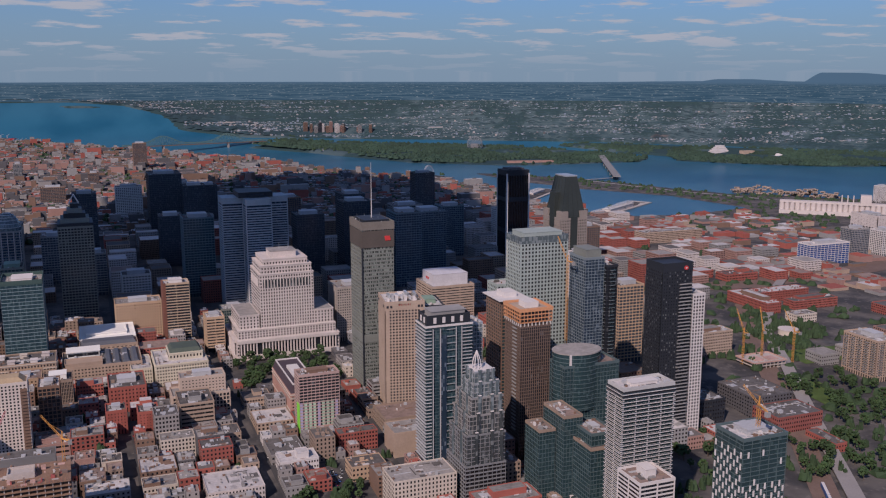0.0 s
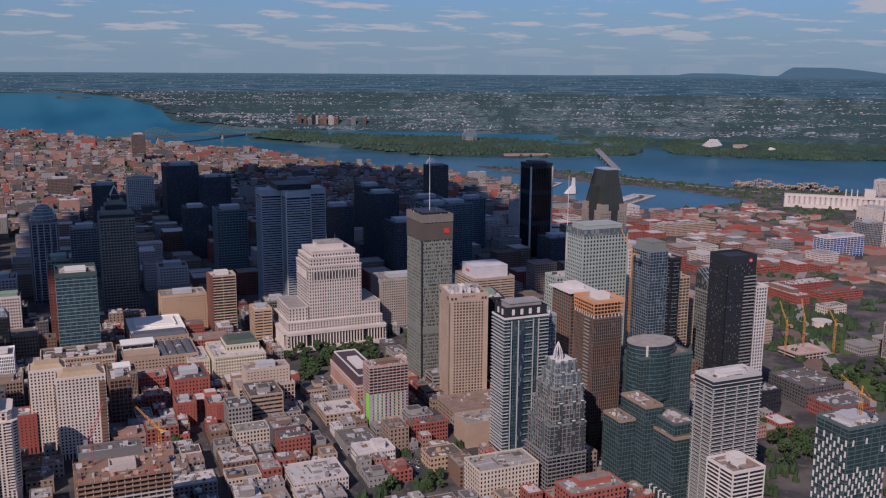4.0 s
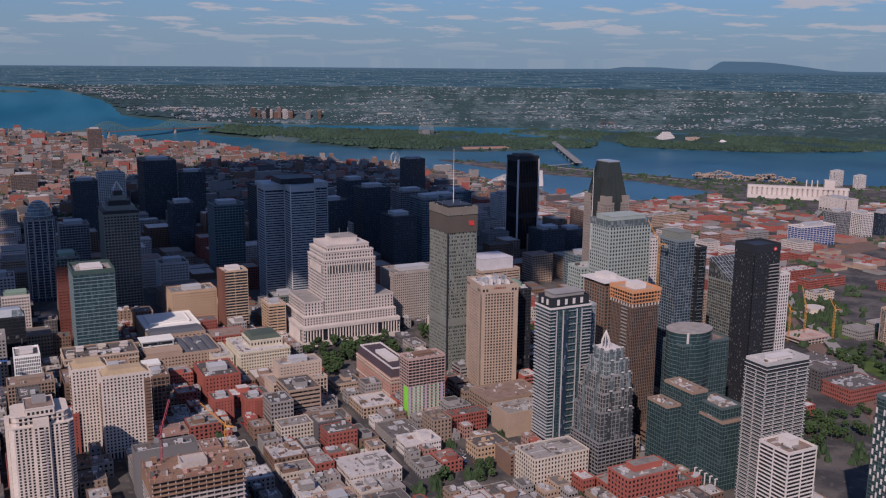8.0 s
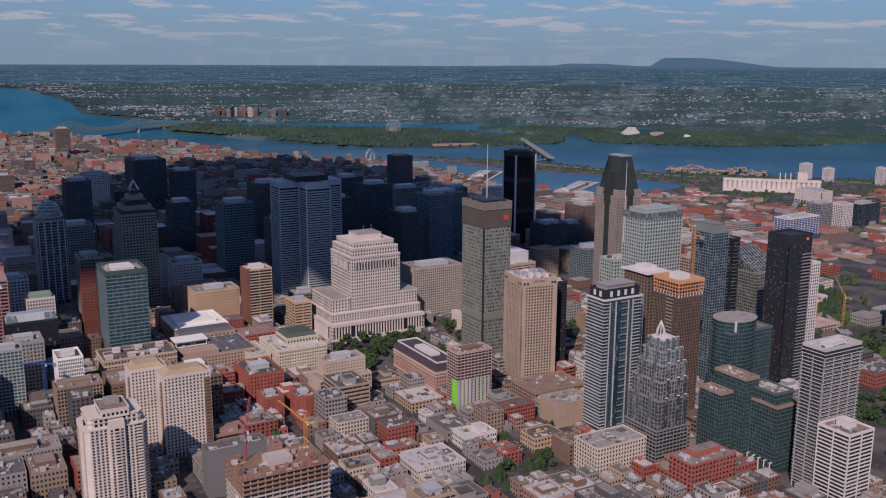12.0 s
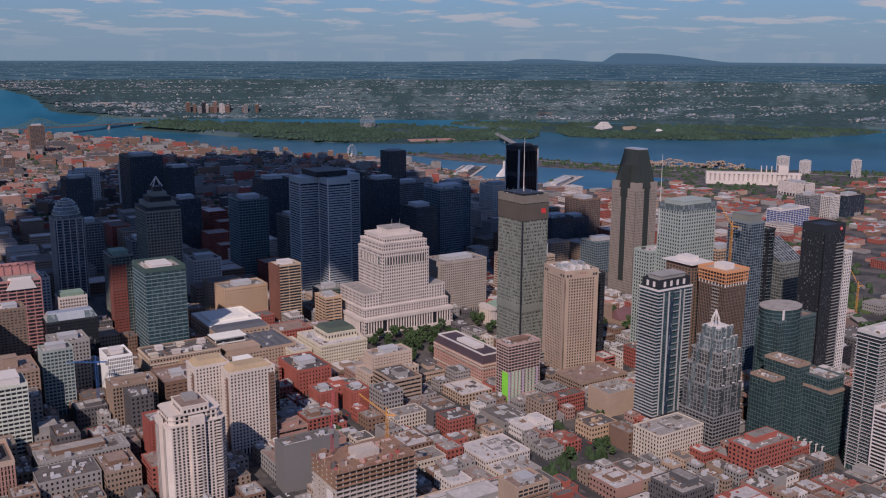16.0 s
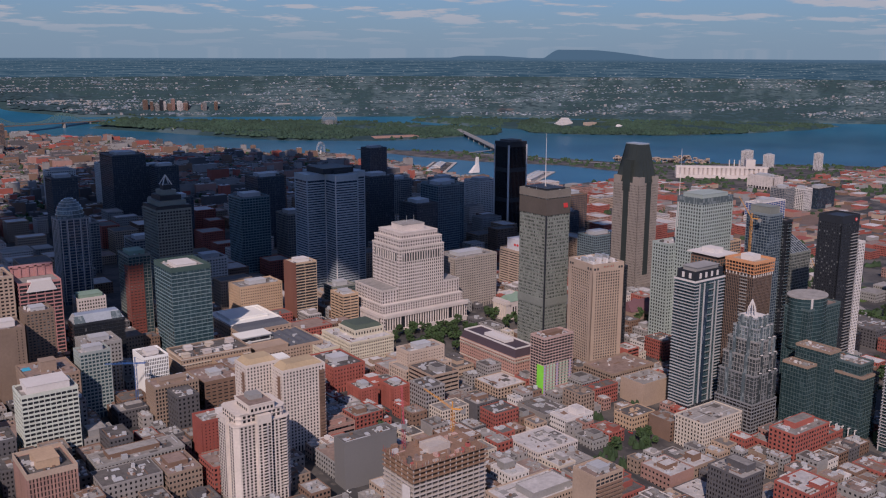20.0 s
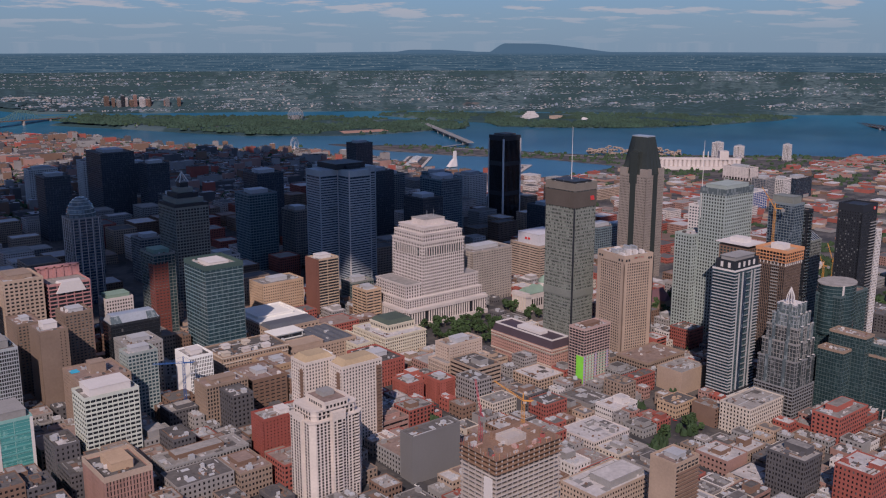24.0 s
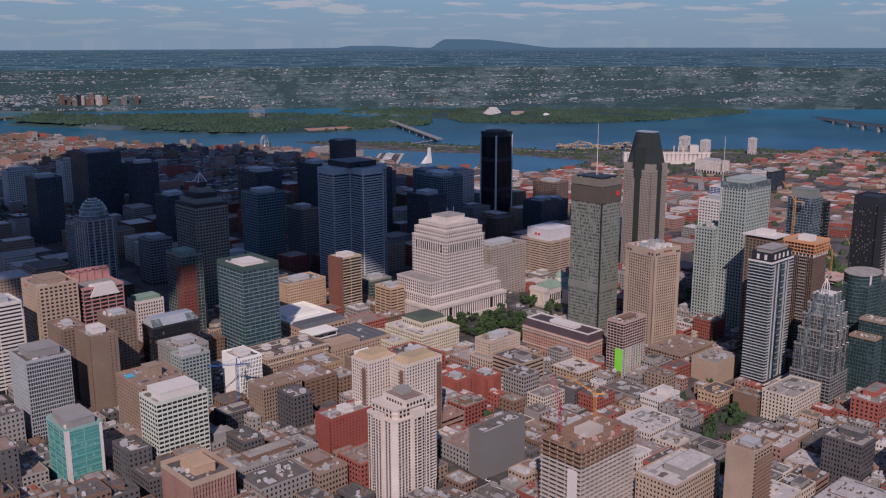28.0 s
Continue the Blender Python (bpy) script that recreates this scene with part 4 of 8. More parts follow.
    for k in range(9):
        part("sheathing", Shape().box(-19 + k * 4.25, -9.78, 4, -16.4 + k * 4.25, -9.4, 37), matte("pale green sheathing", (0.36, 0.52, 0.38)) if k % 4 else matte("lilac sheathing", (0.36, 0.33, 0.50)), root)
    root, h = tower("red_glass_tower", "dark tower with red brick bays", -333, 146, 25, 37, 135, SLATE, G_GREEN, band=0.6, bay=4, pier=0.4, roof=1, hut=(0.7, 0.6, 4), hut_mat=COPPER)
    rust = matte("rust panels", (0.175, 0.060, 0.048))
    for k in range(26):
        part("brick_band", Shape().box(-13.2, -19.2, 3 + k * 3.4, 3, -18.0, 5.2 + k * 3.4).box(-13.2, -18.0, 3 + k * 3.4, -12.2, -4, 5.2 + k * 3.4), rust, root)
    for k in range(5):
        part("brick_pier", Shape().box(-13.3 + k * 3.9, -19.4, 0, -12.3 + k * 3.9, -18.0, 92), rust, root)
    root, h = tower("teal_office_tower", "teal glass office tower with a white plant room", -326, 32, 43, 50, 139, matte("teal spandrel", (0.17, 0.225, 0.24), rough=0.4), G_TEAL, floor=3.9, band=0.75, bay=6.0, pier=0.18, roof=0, hut=(0.5, 0.55, 3.5), hut_mat=WHITE, crown=matte("dark green fascia", (0.05, 0.085, 0.08)), parapet=4, clutter=4)
    root, h = tower("bronze_banded_tower", "brown brick tower with cream window bands and a plain brick side", -150, 104, 32, 24, 110, matte("cream bands", (0.42, 0.32, 0.23)), G_DARK, floor=3.6, band=1.25, bay=16, pier=0.4, roof=2, hut=(0.5, 0.6, 4), hut_mat=WHITE)
    part("brick_side", Shape().box(-16.6, -12.2, 0, -14.5, 12.2, h + 1.4).box(-16.4, -12.6, 0, -12.6, -11.4, h + 1.4), matte("plum brown brick", (0.17, 0.075, 0.055)), root, "plain plum brown brick side wall")
    tower("ochre_store", "ochre brick store with regular windows", -206, 135, 56, 34, 82, GOLD, G_ROOM, floor=3.6, band=1.9, bay=3.2, pier=1.5, roof=0, hut=(0.4, 0.4, 4), clutter=5, group="stone blocks")
    tower("ochre_banded_block", "small ochre block with banded windows", -104, 66, 22, 30, 72, GOLD, G_DARK, band=2.0, bay=11, pier=0.7, roof=2, hut=(0.5, 0.5, 3), group="stone blocks")
    root, h = tower("cream_stone_block", "cream stone block with many small windows", -175, -70, 55, 60, 60, PRIMROSE, G_ROOM, floor=3.6, band=1.7, bay=2.9, pier=1.4, proud=0.3, roof=2, hut=None, clutter=8, group="stone blocks")
    attic = part("attic_storey", Shape().box(-12, -14, h - 0.2, 24, 20, h + 8).ring(-12.4, -14.4, 24.4, 20.4, h + 6.6, h + 7.6, 0.8), PRIMROSE, root, "set-back cream attic storey")
    for k in range(10):
        part("attic_window", Shape().box(-10.6 + k * 3.5, -14.2, h + 2.6, -9.2 + k * 3.5, -13.9, h + 5.2), G_ROOM, attic)
        part("attic_window", Shape().box(-12.2, -12.4 + k * 3.2, h + 2.6, -11.9, -11.0 + k * 3.2, h + 5.2), G_ROOM, attic)
    part("attic_roof", Shape().prism([(-11, -13), (23, -13), (23, 19), (-11, 19)], h + 8, h + 12, 0, [(-8, -10), (20, -10), (20, 16), (-8, 16)]), matte("dark green roofing", (0.075, 0.095, 0.075), rough=0.6), root, "dark green hipped attic roof")
    for q in (h - 5.0, h - 0.6):
        part("cornice", Shape().ring(-28.1, -30.6, 28.1, 30.6, q, q + 0.9, 1.4), PRIMROSE, root)
    tower("cream_stone_wing", "lower cream stone wing with a pale green roof", -199, -52, 22, 52, 53, PRIMROSE, G_ROOM, floor=3.6, band=1.7, bay=2.9, pier=1.4, proud=0.3, roof=2, hut=None, clutter=3, group="stone blocks")
    root, h = tower("white_roofed_hall", "low hall with a broad bright white roof and raised white kerbs", -250, 42, 64, 88, 57, SAND, G_ROOM, floor=4.2, band=2.2, bay=5, pier=2.2, roof=2, hut=None, clutter=3, group="stone blocks", parapet=1.0)
    white_roof = matte("fresh white roofing", (0.72, 0.70, 0.66), vary=0.1)
    part("white_roof", Shape().box(-31, -20, h - 0.2, 31, 43, h + 2.2).ring(-31.6, -20.6, 31.6, 43.6, h + 2.2, h + 3.4, 1.0), white_roof, root, "bright white roof deck")
    part("upper_hall", Shape().box(-24, -4, h + 2.2, 22, 36, h + 4.4).ring(-24.5, -4.5, 22.5, 36.5, h + 4.2, h + 5.4, 0.9), white_roof, root)
    part("front_roof", Shape().prism([(-31, -43), (31, -43), (31, -20.6), (-31, -20.6)], h - 0.1, h + 4.0, 0, [(-28, -38), (28, -38), (28, -22), (-28, -22)]), matte("dark standing seams", (0.10, 0.105, 0.12), rough=0.5), root, "dark sloping metal roof")
    root, h = tower("ornate_stone_block", "ornate sandy stone block with a crowded dark roof", -345, -38, 72, 42, 67, SAND, G_DARK, floor=3.7, band=1.7, bay=3.1, pier=1.5, proud=0.3, roof=1, hut=None, clutter=12, group="stone blocks", parapet=1.5)
    for q in (12.0, h - 6.0, h - 0.4):
        part("stone_course", Shape().ring(-36.6, -21.6, 36.6, 21.6, q, q + 0.9, 1.2), CREAM, root)
    for k in range(6):
        part("roof_pavilion", Shape().box(-33 + k * 11, -18 + (k % 2) * 22, h, -26 + k * 11, -11 + (k % 2) * 22, h + 3.6).box(-33.4 + k * 11, -18.4 + (k % 2) * 22, h + 3.6, -25.6 + k * 11, -10.6 + (k % 2) * 22, h + 4.1), (CREAM, WHITE, STONE)[k % 3], root)
    root, h = tower("courtyard_store", "sandy store with dark curved roofs and a white penthouse", -268, -32, 82, 62, 56, SAND, G_ROOM, floor=3.7, band=2.0, bay=3.6, pier=1.8, roof=1, hut=None, clutter=12, group="stone blocks")
    part("white_penthouse", Shape().box(-36, 8, h, -2, 28, h + 6).box(-37, 7, h + 6, -1, 29, h + 6.9), white_roof, root, "white penthouse storey")
    part("penthouse_glazing", Shape().box(-35, 7.8, h + 1.5, -3, 8.2, h + 4.8).box(-36.2, 9, h + 1.5, -35.8, 27, h + 4.8), G_DARK, root)
    for k in range(4):
        part("curved_roof", Shape().prism([(2 + k * 9.5, -28), (10.6 + k * 9.5, -28), (10.6 + k * 9.5, 26), (2 + k * 9.5, 26)], h - 0.1, h + 2.4, 0, [(4.4 + k * 9.5, -27), (8.2 + k * 9.5, -27), (8.2 + k * 9.5, 25), (4.4 + k * 9.5, 25)]), matte("dark standing seams", (1, 1, 1)), root)
    part("court_wing", Shape().box(-38, -30, h, 0, -10, h + 4).ring(-38.3, -30.3, 0.3, -9.7, h + 4, h + 5, 0.6), SAND, root)
    tower("tan_walkup_block", "tan brick walk-up block with plain windows", -318, -82, 32, 36, 64, matte("tan brick", (0.36, 0.25, 0.165)), G_ROOM, floor=3.2, band=1.8, bay=3.4, pier=1.9, roof=3, hut=(0.3, 0.3, 2.5), clutter=4, group="stone blocks")
    tower("ribbed_brown_block", "brown ribbed office block with a white penthouse", -284, -112, 27, 32, 68, TAN, G_DARK, floor=3.4, band=0.35, bay=1.5, pier=0.55, proud=0.3, roof=1, hut=(0.6, 0.5, 4.5), hut_mat=white_roof, clutter=2, group="office blocks")
    tower("beige_stone_block", "beige stone block with tall arched window bays", -167, -163, 56, 30, 55, matte("warm stone", (0.46, 0.365, 0.30)), G_DARK, floor=3.8, band=0.8, bay=3.4, pier=1.0, proud=0.8, roof=0, hut=None, clutter=2, group="stone blocks")
    tower("beige_stone_upper", "set-back upper floors of a beige stone block", -158, -155, 44, 22, 70, matte("warm stone", (1, 1, 1)), G_ROOM, base=54.5, lobby=1.0, floor=3.6, band=2.0, bay=3.4, pier=1.8, roof=0, hut=(0.4, 0.5, 4), group="stone blocks")
    root, h = tower("brick_hotel", "long red brick hotel with a dark mansard roof", -58, -200, 30, 92, 56, matte("salmon brick", (0.40, 0.235, 0.19)), G_DARK, floor=3.7, band=1.7, bay=3.3, pier=1.5, roof=2, hut=None, clutter=0, group="stone blocks")
    part("mansard", Shape().prism([(-15, -46), (15, -46), (15, 46), (-15, 46)], h, h + 9, 0, [(-12, -43), (12, -43), (12, 43), (-12, 43)]), matte("dark slates", (0.07, 0.05, 0.06), rough=0.6), root, "dark slate mansard roof")
    for q in (10.5, 24.5, h - 4.5, h - 0.6):
        part("stone_course", Shape().ring(-15.5, -46.5, 15.5, 46.5, q, q + 1.0, 1.4), CREAM, root)
    part("roof_terrace", Shape().ring(-12, -43, 12, 43, h + 9, h + 10.4, 1.0).box(-6, -20, h + 9, 5, 15, h + 12), WHITE, root)
    for k, (bx, by) in enumerate(((-201, -193), (-229, -180))):
        tower("brick_apartment_block", "plain red-brown brick apartment block", bx, by, 19, 24, 54, BRICK, G_ROOM, floor=3.0, band=1.7, bay=3.2, pier=2.0, roof=1, hut=(0.4, 0.4, 3), group="brick apartment blocks")
    tower("brick_warehouse", "brown brick warehouse block with a cluttered roof", -224, -121, 36, 50, 57, BRICK, G_ROOM, band=2.0, bay=3.6, pier=2.0, roof=1, hut=(0.5, 0.3, 4), clutter=6, group="brick apartment blocks")


build_centre()


IVORY = matte("ivory concrete", (0.56, 0.49, 0.44))


def build_west():
    """The towers on the near, western side."""
    # white apartment tower with bays
    TAKEN.append((-403, -298, -361, -262))
    g0 = ground_height(-380, -280) - 0.5
    root = thing("white_apartment_tower", "white concrete apartment tower with rounded balcony corners", "tower", -382, -281, g0, "apartment towers")
    root.scale = (1.1, 1.1, 1.0)
    h = 112 - g0
    body = [(-17, -15), (17, -15), (20, -12), (20, 12), (17, 15), (-17, 15), (-20, 12), (-20, -12)]
    part("body", Shape().prism(body, 0, h - 12).box(-5, -17.5, 0, 5, -14, h - 6).box(-22, -4.5, 0, -19, 4.5, h - 8), IVORY, root)
    win = Shape()
    n = 27
    for k in range(n):
        z = 4 + k * (h - 16) / n
        for c in (-15.2, -12.4, -9.6, -6.9, 6.9, 9.6, 12.4, 15.2):
            win.box(c - 0.7, -15.08, z, c + 0.7, -14.9, z + 1.5, floor=False)
        for c in (-3.4, 3.4):
            win.box(c - 0.7, -17.58, z, c + 0.7, -17.4, z + 1.5, floor=False)
        win.box(-1.4, -17.56, z - 0.2, 1.4, -17.4, z + 1.9, floor=False)
        for c in (-10.5, -7.2, 7.2, 10.5):
            win.box(-20.08, c - 0.7, z, -19.9, c + 0.7, z + 1.5, floor=False)
        for c in (-3.0, 0.0, 3.0):
            win.box(-22.08, c - 0.7, z, -21.9, c + 0.7, z + 1.5, floor=False)
    tagged(part("window_grid", win, G_ROOM, root), kind="stuff")
    bme = Shape().box(-1.7, -18.6, 0, 1.7, -17.4, 0.22).box(-1.7, -18.6, 0.22, 1.7, -18.45, 1.1).mesh("balcony", IVORY)
    corner = Shape().prism([(13, -15.9), (16.6, -15.9), (20.6, -12.2), (20.9, -7), (19.5, -7), (13, -14.5)], 0, 1.15).mesh("corner_balcony", IVORY)
    dark = Shape().prism([(13.3, -15.3), (16.5, -15.3), (20.3, -12), (20.3, -7.4), (19, -7.4), (13.3, -14)], 0, 1.9).mesh("corner_glazing", G_ROOM)
    for k in range(n):
        z = 3.4 + k * (h - 16) / n
        part("balcony", bme, IVORY, root, at=(0, 0, z))
        if k > 3:
            part("corner_balcony", corner, IVORY, root, at=(0, 0, z))
            part("corner_glazing", dark, G_ROOM, root, at=(0, 0, z + 1.15))
    part("cornice", Shape().prism([(x * 1.03, y * 1.03) for x, y in body], h - 12.4, h - 11.6), IVORY, root)
    crown_win = Shape()
    for z in (h - 10.6, h - 7.4):
        for c in (-12.2, -9.0, -5.8, 5.8, 9.0, 12.2):
            crown_win.box(c - 0.9, -13.0, z, c + 0.9, -12.8, z + 1.9, floor=False)
        for c in (-8.5, -5.0, -1.5, 2.0, 5.5, 9.0):
            crown_win.box(-17.3, c - 0.8, z, -17.1, c + 0.8, z + 1.9, floor=False)
    for c in (-7.0, -4.2, -1.4, 1.4, 4.2, 7.0):
        crown_win.box(c - 0.8, -14.1, h - 3.2, c + 0.8, -13.9, h - 1.0, floor=False)
        crown_win.box(-9.1, c - 3.3, h - 3.2, -8.9, c - 1.7, h - 1.0, floor=False)
    tagged(part("crown_glazing", crown_win, G_ROOM, root), kind="stuff")
    part("crown_parapet", Shape().prism([(x * 0.9, y * 0.9) for x, y in body], h - 4.2, h - 3.4).prism([(x * 0.9, y * 0.9) for x, y in body], h - 7.9, h - 7.6), IVORY, root)
    part("terrace_rail", Shape().ring(-9.3, -14.3, 9.3, 9.3, h + 1.0, h + 2.1, 0.3), IVORY, root)
    part("upper_stage", Shape().prism([(x * 0.86, y * 0.86) for x, y in body], h - 11.6, h - 4), IVORY, root)
    part("top_stage", Shape().box(-9, -14, h - 5, 9, 9, h + 1), IVORY, root)
    part("roof", Shape().box(-8.3, -13.3, h + 1, 8.3, 8.3, h + 1.5).prism([(x * 0.8, y * 0.8) for x, y in body], h - 4, h - 3.5), ROOFS[3], root)
    part("roof_hut", Shape().box(-4, -4, h + 1.5, 5, 5, h + 5), GREY, root)
    # pale twin apartment towers
    hm = matte("mustard roof", (0.39, 0.295, 0.19), vary=0.2)
    for (bx, by, bw, bd, bt) in ((-331, -226, 40, 20, 106), (-352, -203, 30, 22, 108)):
        root, h = tower("pale_apartment_tower", "pale concrete apartment tower with punched windows and a sandy roof", bx, by, bw, bd, bt, IVORY, G_DARK, floor=2.9, band=1.15, bay=3.0, pier=1.5, proud=0.25, roof=3, hut=None, clutter=3, group="apartment towers")
        part("stepped_roof", Shape().prism([(-bw / 2 + 1, -bd / 2 + 1), (bw / 2 - 1, -bd / 2 + 1), (bw / 2 - 1, bd / 2 - 1), (-bw / 2 + 1, bd / 2 - 1)], h, h + 5, 0, [(-bw / 3, -bd / 3), (bw / 3, -bd / 3), (bw / 3, bd / 3), (-bw / 3, bd / 3)]), hm, root)
        bal = Shape().box(-bw / 2 - 1.2, -bd / 2 + 3, 0, -bw / 2, -bd / 2 + 8, 0.25).box(-bw / 2 - 1.2, -bd / 2 + 3, 0.25, -bw / 2 - 1.0, -bd / 2 + 8, 1.1).box(-bw / 2 - 0.1, -bd / 2 + 3, 0.3, -bw / 2 + 0.2, -bd / 2 + 8, 2.5).box(bw / 2 - 6, -bd / 2 - 1.2, 0, bw / 2 - 0.5, -bd / 2, 0.25).box(bw / 2 - 6, -bd / 2 - 1.2, 0.25, bw / 2 - 0.5, -bd / 2 - 1.0, 1.0).box(bw / 2 - 6, -bd / 2 - 0.15, 0.3, bw / 2 - 0.5, -bd / 2 + 0.2, 2.5).mesh("balcony", BROWN)
        for k in range(int((h - 8) / 2.9)):
            tagged(part("balcony", bal, BROWN, root, at=(0, 0, 5 + 2.9 * k)), kind="stuff")
    tower("dark_slab_block", "dark apartment slab in the shade of the twins", -286, -177, 19, 30, 84, BROWN, G_DARK, band=0.8, bay=4, pier=0.8, roof=2, hut=(0.4, 0.4, 3), group="apartment towers")
    root, h = tower("white_walled_block", "narrow block with a blind white side wall and gridded windows", -391, -66, 23, 31, 85, matte("fresh white paint", (0.78, 0.77, 0.75), vary=0.06), G_DARK, floor=3.5, band=0.8, bay=1.7, pier=0.6, roof=0, hut=(0.5, 0.4, 3.5), hut_mat=WHITE, blind="w", group="office blocks")
    tower("pale_glass_block", "pale block with green tinted windows", -447, -66, 27, 20, 100, matte("greenish grey panels", (0.29, 0.325, 0.31)), G_TEAL, floor=3.3, band=1.2, bay=3.2, pier=0.8, roof=0, hut=(0.6, 0.5, 4), group="office blocks")
    tower("brown_grid_block", "brown concrete office block with deep gridded windows", -400, -118, 40, 24, 74, TAN, G_DARK, floor=3.6, band=1.1, bay=2.9, pier=1.0, proud=0.8, roof=3, hut=(0.6, 0.4, 3), hut_mat=TAN, group="office blocks")
    tower("dark_brown_block", "low dark brown block", -352, -110, 36, 44, 66, BROWN, G_DARK, band=2.2, bay=6, pier=1.8, roof=3, hut=(0.3, 0.3, 3), group="office blocks")
    tower("grey_shaded_block", "grey concrete office block", -430, -20, 34, 34, 92, GREY, G_ROOM, band=1.8, bay=3.4, pier=1.5, roof=0, hut=(0.5, 0.4, 4), group="office blocks")
    root, h = tower("brown_apartment_tower", "tall plain brown concrete apartment tower", -503, -14, 24, 34, 118, matte("weathered brown concrete", (0.20, 0.145, 0.112)), G_ROOM, floor=2.8, band=1.6, bay=4.2, pier=2.6, proud=0.4, roof=3, hut=(0.5, 0.4, 5), hut_mat=WHITE, group="apartment towers")
    part("side_wall", Shape().box(-12.3, -17.2, 0, 3, -16.4, h), MATS["weathered brown concrete"], root)
    tower("brown_apartment_wing", "brown concrete apartment wing with pale windows", -510, 30, 22, 36, 116, matte("weathered brown concrete", (0.20, 0.145, 0.112)), G_SMOKE, floor=2.9, band=1.5, bay=3.4, pier=1.5, roof=3, hut=(0.3, 0.3, 3), group="apartment towers")
    tower("brown_apartment_wing", "brown concrete apartment wing with pale windows", -470, 24, 26, 26, 120, matte("weathered brown concrete", (0.20, 0.145, 0.112)), G_SMOKE, floor=2.9, band=1.5, bay=3.6, pier=1.4, roof=3, hut=(0.5, 0.5, 3), group="apartment towers")
    root, h = tower("white_striped_office", "white concrete office block with strip windows", -515, -157, 42, 28, 104, matte("greenish white concrete", (0.50, 0.52, 0.46)), G_DARK, floor=3.6, band=1.6, bay=4.2, pier=0.5, proud=0.25, roof=0, hut=(0.75, 0.8, 6), hut_mat=WHITE, group="office blocks", clutter=5)
    root, h = tower("pool_hotel", "tan hotel with a small blue roof pool", -495, -88, 42, 46, 92, matte("brown hotel brick", (0.27, 0.195, 0.15)), G_ROOM, floor=3.0, band=1.4, bay=3.4, pier=1.4, roof=3, hut=(0.3, 0.25, 9), hut_mat=TAN, group="apartment towers")
    part("pool", Shape().box(-19, 6, h, -12, 14, h + 0.5), matte("pool water", (0.05, 0.42, 0.62), rough=0.1), root, "bright blue pool")
    root, h = tower("mint_glass_tower", "mint green glass residence with white corner strips", -572, -128, 27, 36, 90, matte("mint frames", (0.22, 0.40, 0.37), rough=0.5), G_MINT, floor=3.0, band=0.18, bay=13, pier=0.5, proud=0.2, roof=0, hut=(0.75, 0.8, 5.5), hut_mat=GREY, group="apartment towers")
    for u, v, a, b in ((-13.8, -18.3, 3.2, 0.5), (-13.8, -18.0, 0.5, 2.6), (11.5, -18.3, 2.2, 0.5)):
        part("corner_strip", Shape().box(u, v, 0, u + a, v + b, h), WHITE, root)
    for k in range(int((h - 10) / 5)):
        part("spandrel_panel", Shape().box(-13.75, -18.15, 7 + k * 5, 13.6, -17.6, 8.3 + k * 5).box(-13.75, -17.6, 7 + k * 5, -13.2, 17.9, 8.3 + k * 5), matte("mint panels", (0.12, 0.33, 0.31), rough=0.4), root)
    tower("grey_office_tower", "grey office tower with gridded strip windows", -560, -22, 36, 40, 112, matte("blue-grey concrete", (0.34, 0.36, 0.38)), G_DARK, floor=3.4, band=0.9, bay=1.9, pier=0.42, roof=1, hut=(0.7, 0.6, 6), hut_mat=GREY, group="office towers")
    root, h = tower("ribbed_low_tower", "pinkish block with ribbed walls and a tan plant room", -531, -236, 34, 44, 73, ROSE, G_DARK, floor=3.6, band=0.5, bay=2.4, pier=1.3, proud=0.8, roof=1, hut=(0.45, 0.5, 6), hut_mat=GOLD, crown=BEIGE, parapet=3, group="office blocks")
    tower("red_brick_slab", "dark red brick apartment slab with a pale hut", -392, -205, 44, 22, 70, matte("dark red brick", (0.27, 0.075, 0.06)), G_ROOM, floor=2.9, band=1.7, bay=3.4, pier=2.1, roof=0, hut=(0.2, 0.5, 3), hut_mat=WHITE, group="brick apartment blocks")
    root, h = tower("pink_office_block", "pink granite office block with a raised gridded crown", -455, 118, 42, 40, 126, PINK, G_DARK, floor=3.8, band=1.3, bay=8, pier=0.8, roof=0, hut=None, clutter=0)
    part("glazed_attic", Shape().prism([(-14, -21.5), (16, -21.5), (16, -10), (-14, -10)], h - 9, h + 2, 0, [(-8, -21.5), (11, -21.5), (13, -10), (-10, -10)]), WHITE, root, "white splayed attic roof")
    for k in range(6):
        part("crown_frame", Shape().box(-21 + k * 8, 12, h, -20 + k * 8 + 1.2, 13.5, h + 12), PINK, root)
    part("crown_screen", Shape().box(-21, 13, h, 21, 14, h + 11).box(-21.5, 12, h + 10.5, 21.5, 20, h + 12.2), PINK, root)
    root, h = tower("tan_deep_window_tower", "tan concrete office tower with deep hooded windows", -497, 118, 38, 46, 136, BEIGE, G_DARK, floor=3.7, band=1.7, bay=4.6, pier=1.6, proud=1.0, roof=3, hut=(0.6, 0.6, 4), hut_mat=TAN)
    for k in range(3):
        part("sign_bar", Shape().box(-19.2, 8 + k * 2, h - 5, -18.9, 9.3 + k * 2, h - 3), RED, root)
    tower("white_banded_tower", "white tower with dark strip windows", -560, 110, 44, 34, 128, WHITE, G_DARK, floor=3.6, band=1.9, bay=22, pier=0.7, roof=2, hut=(0.6, 0.5, 4))
    root, h = tower("black_glass_block", "black glass block with a sloped silver roof", -425, 34, 50, 22, 98, DARK, G_DARK, band=0.4, bay=4, pier=0.2, hut=None, clutter=0)
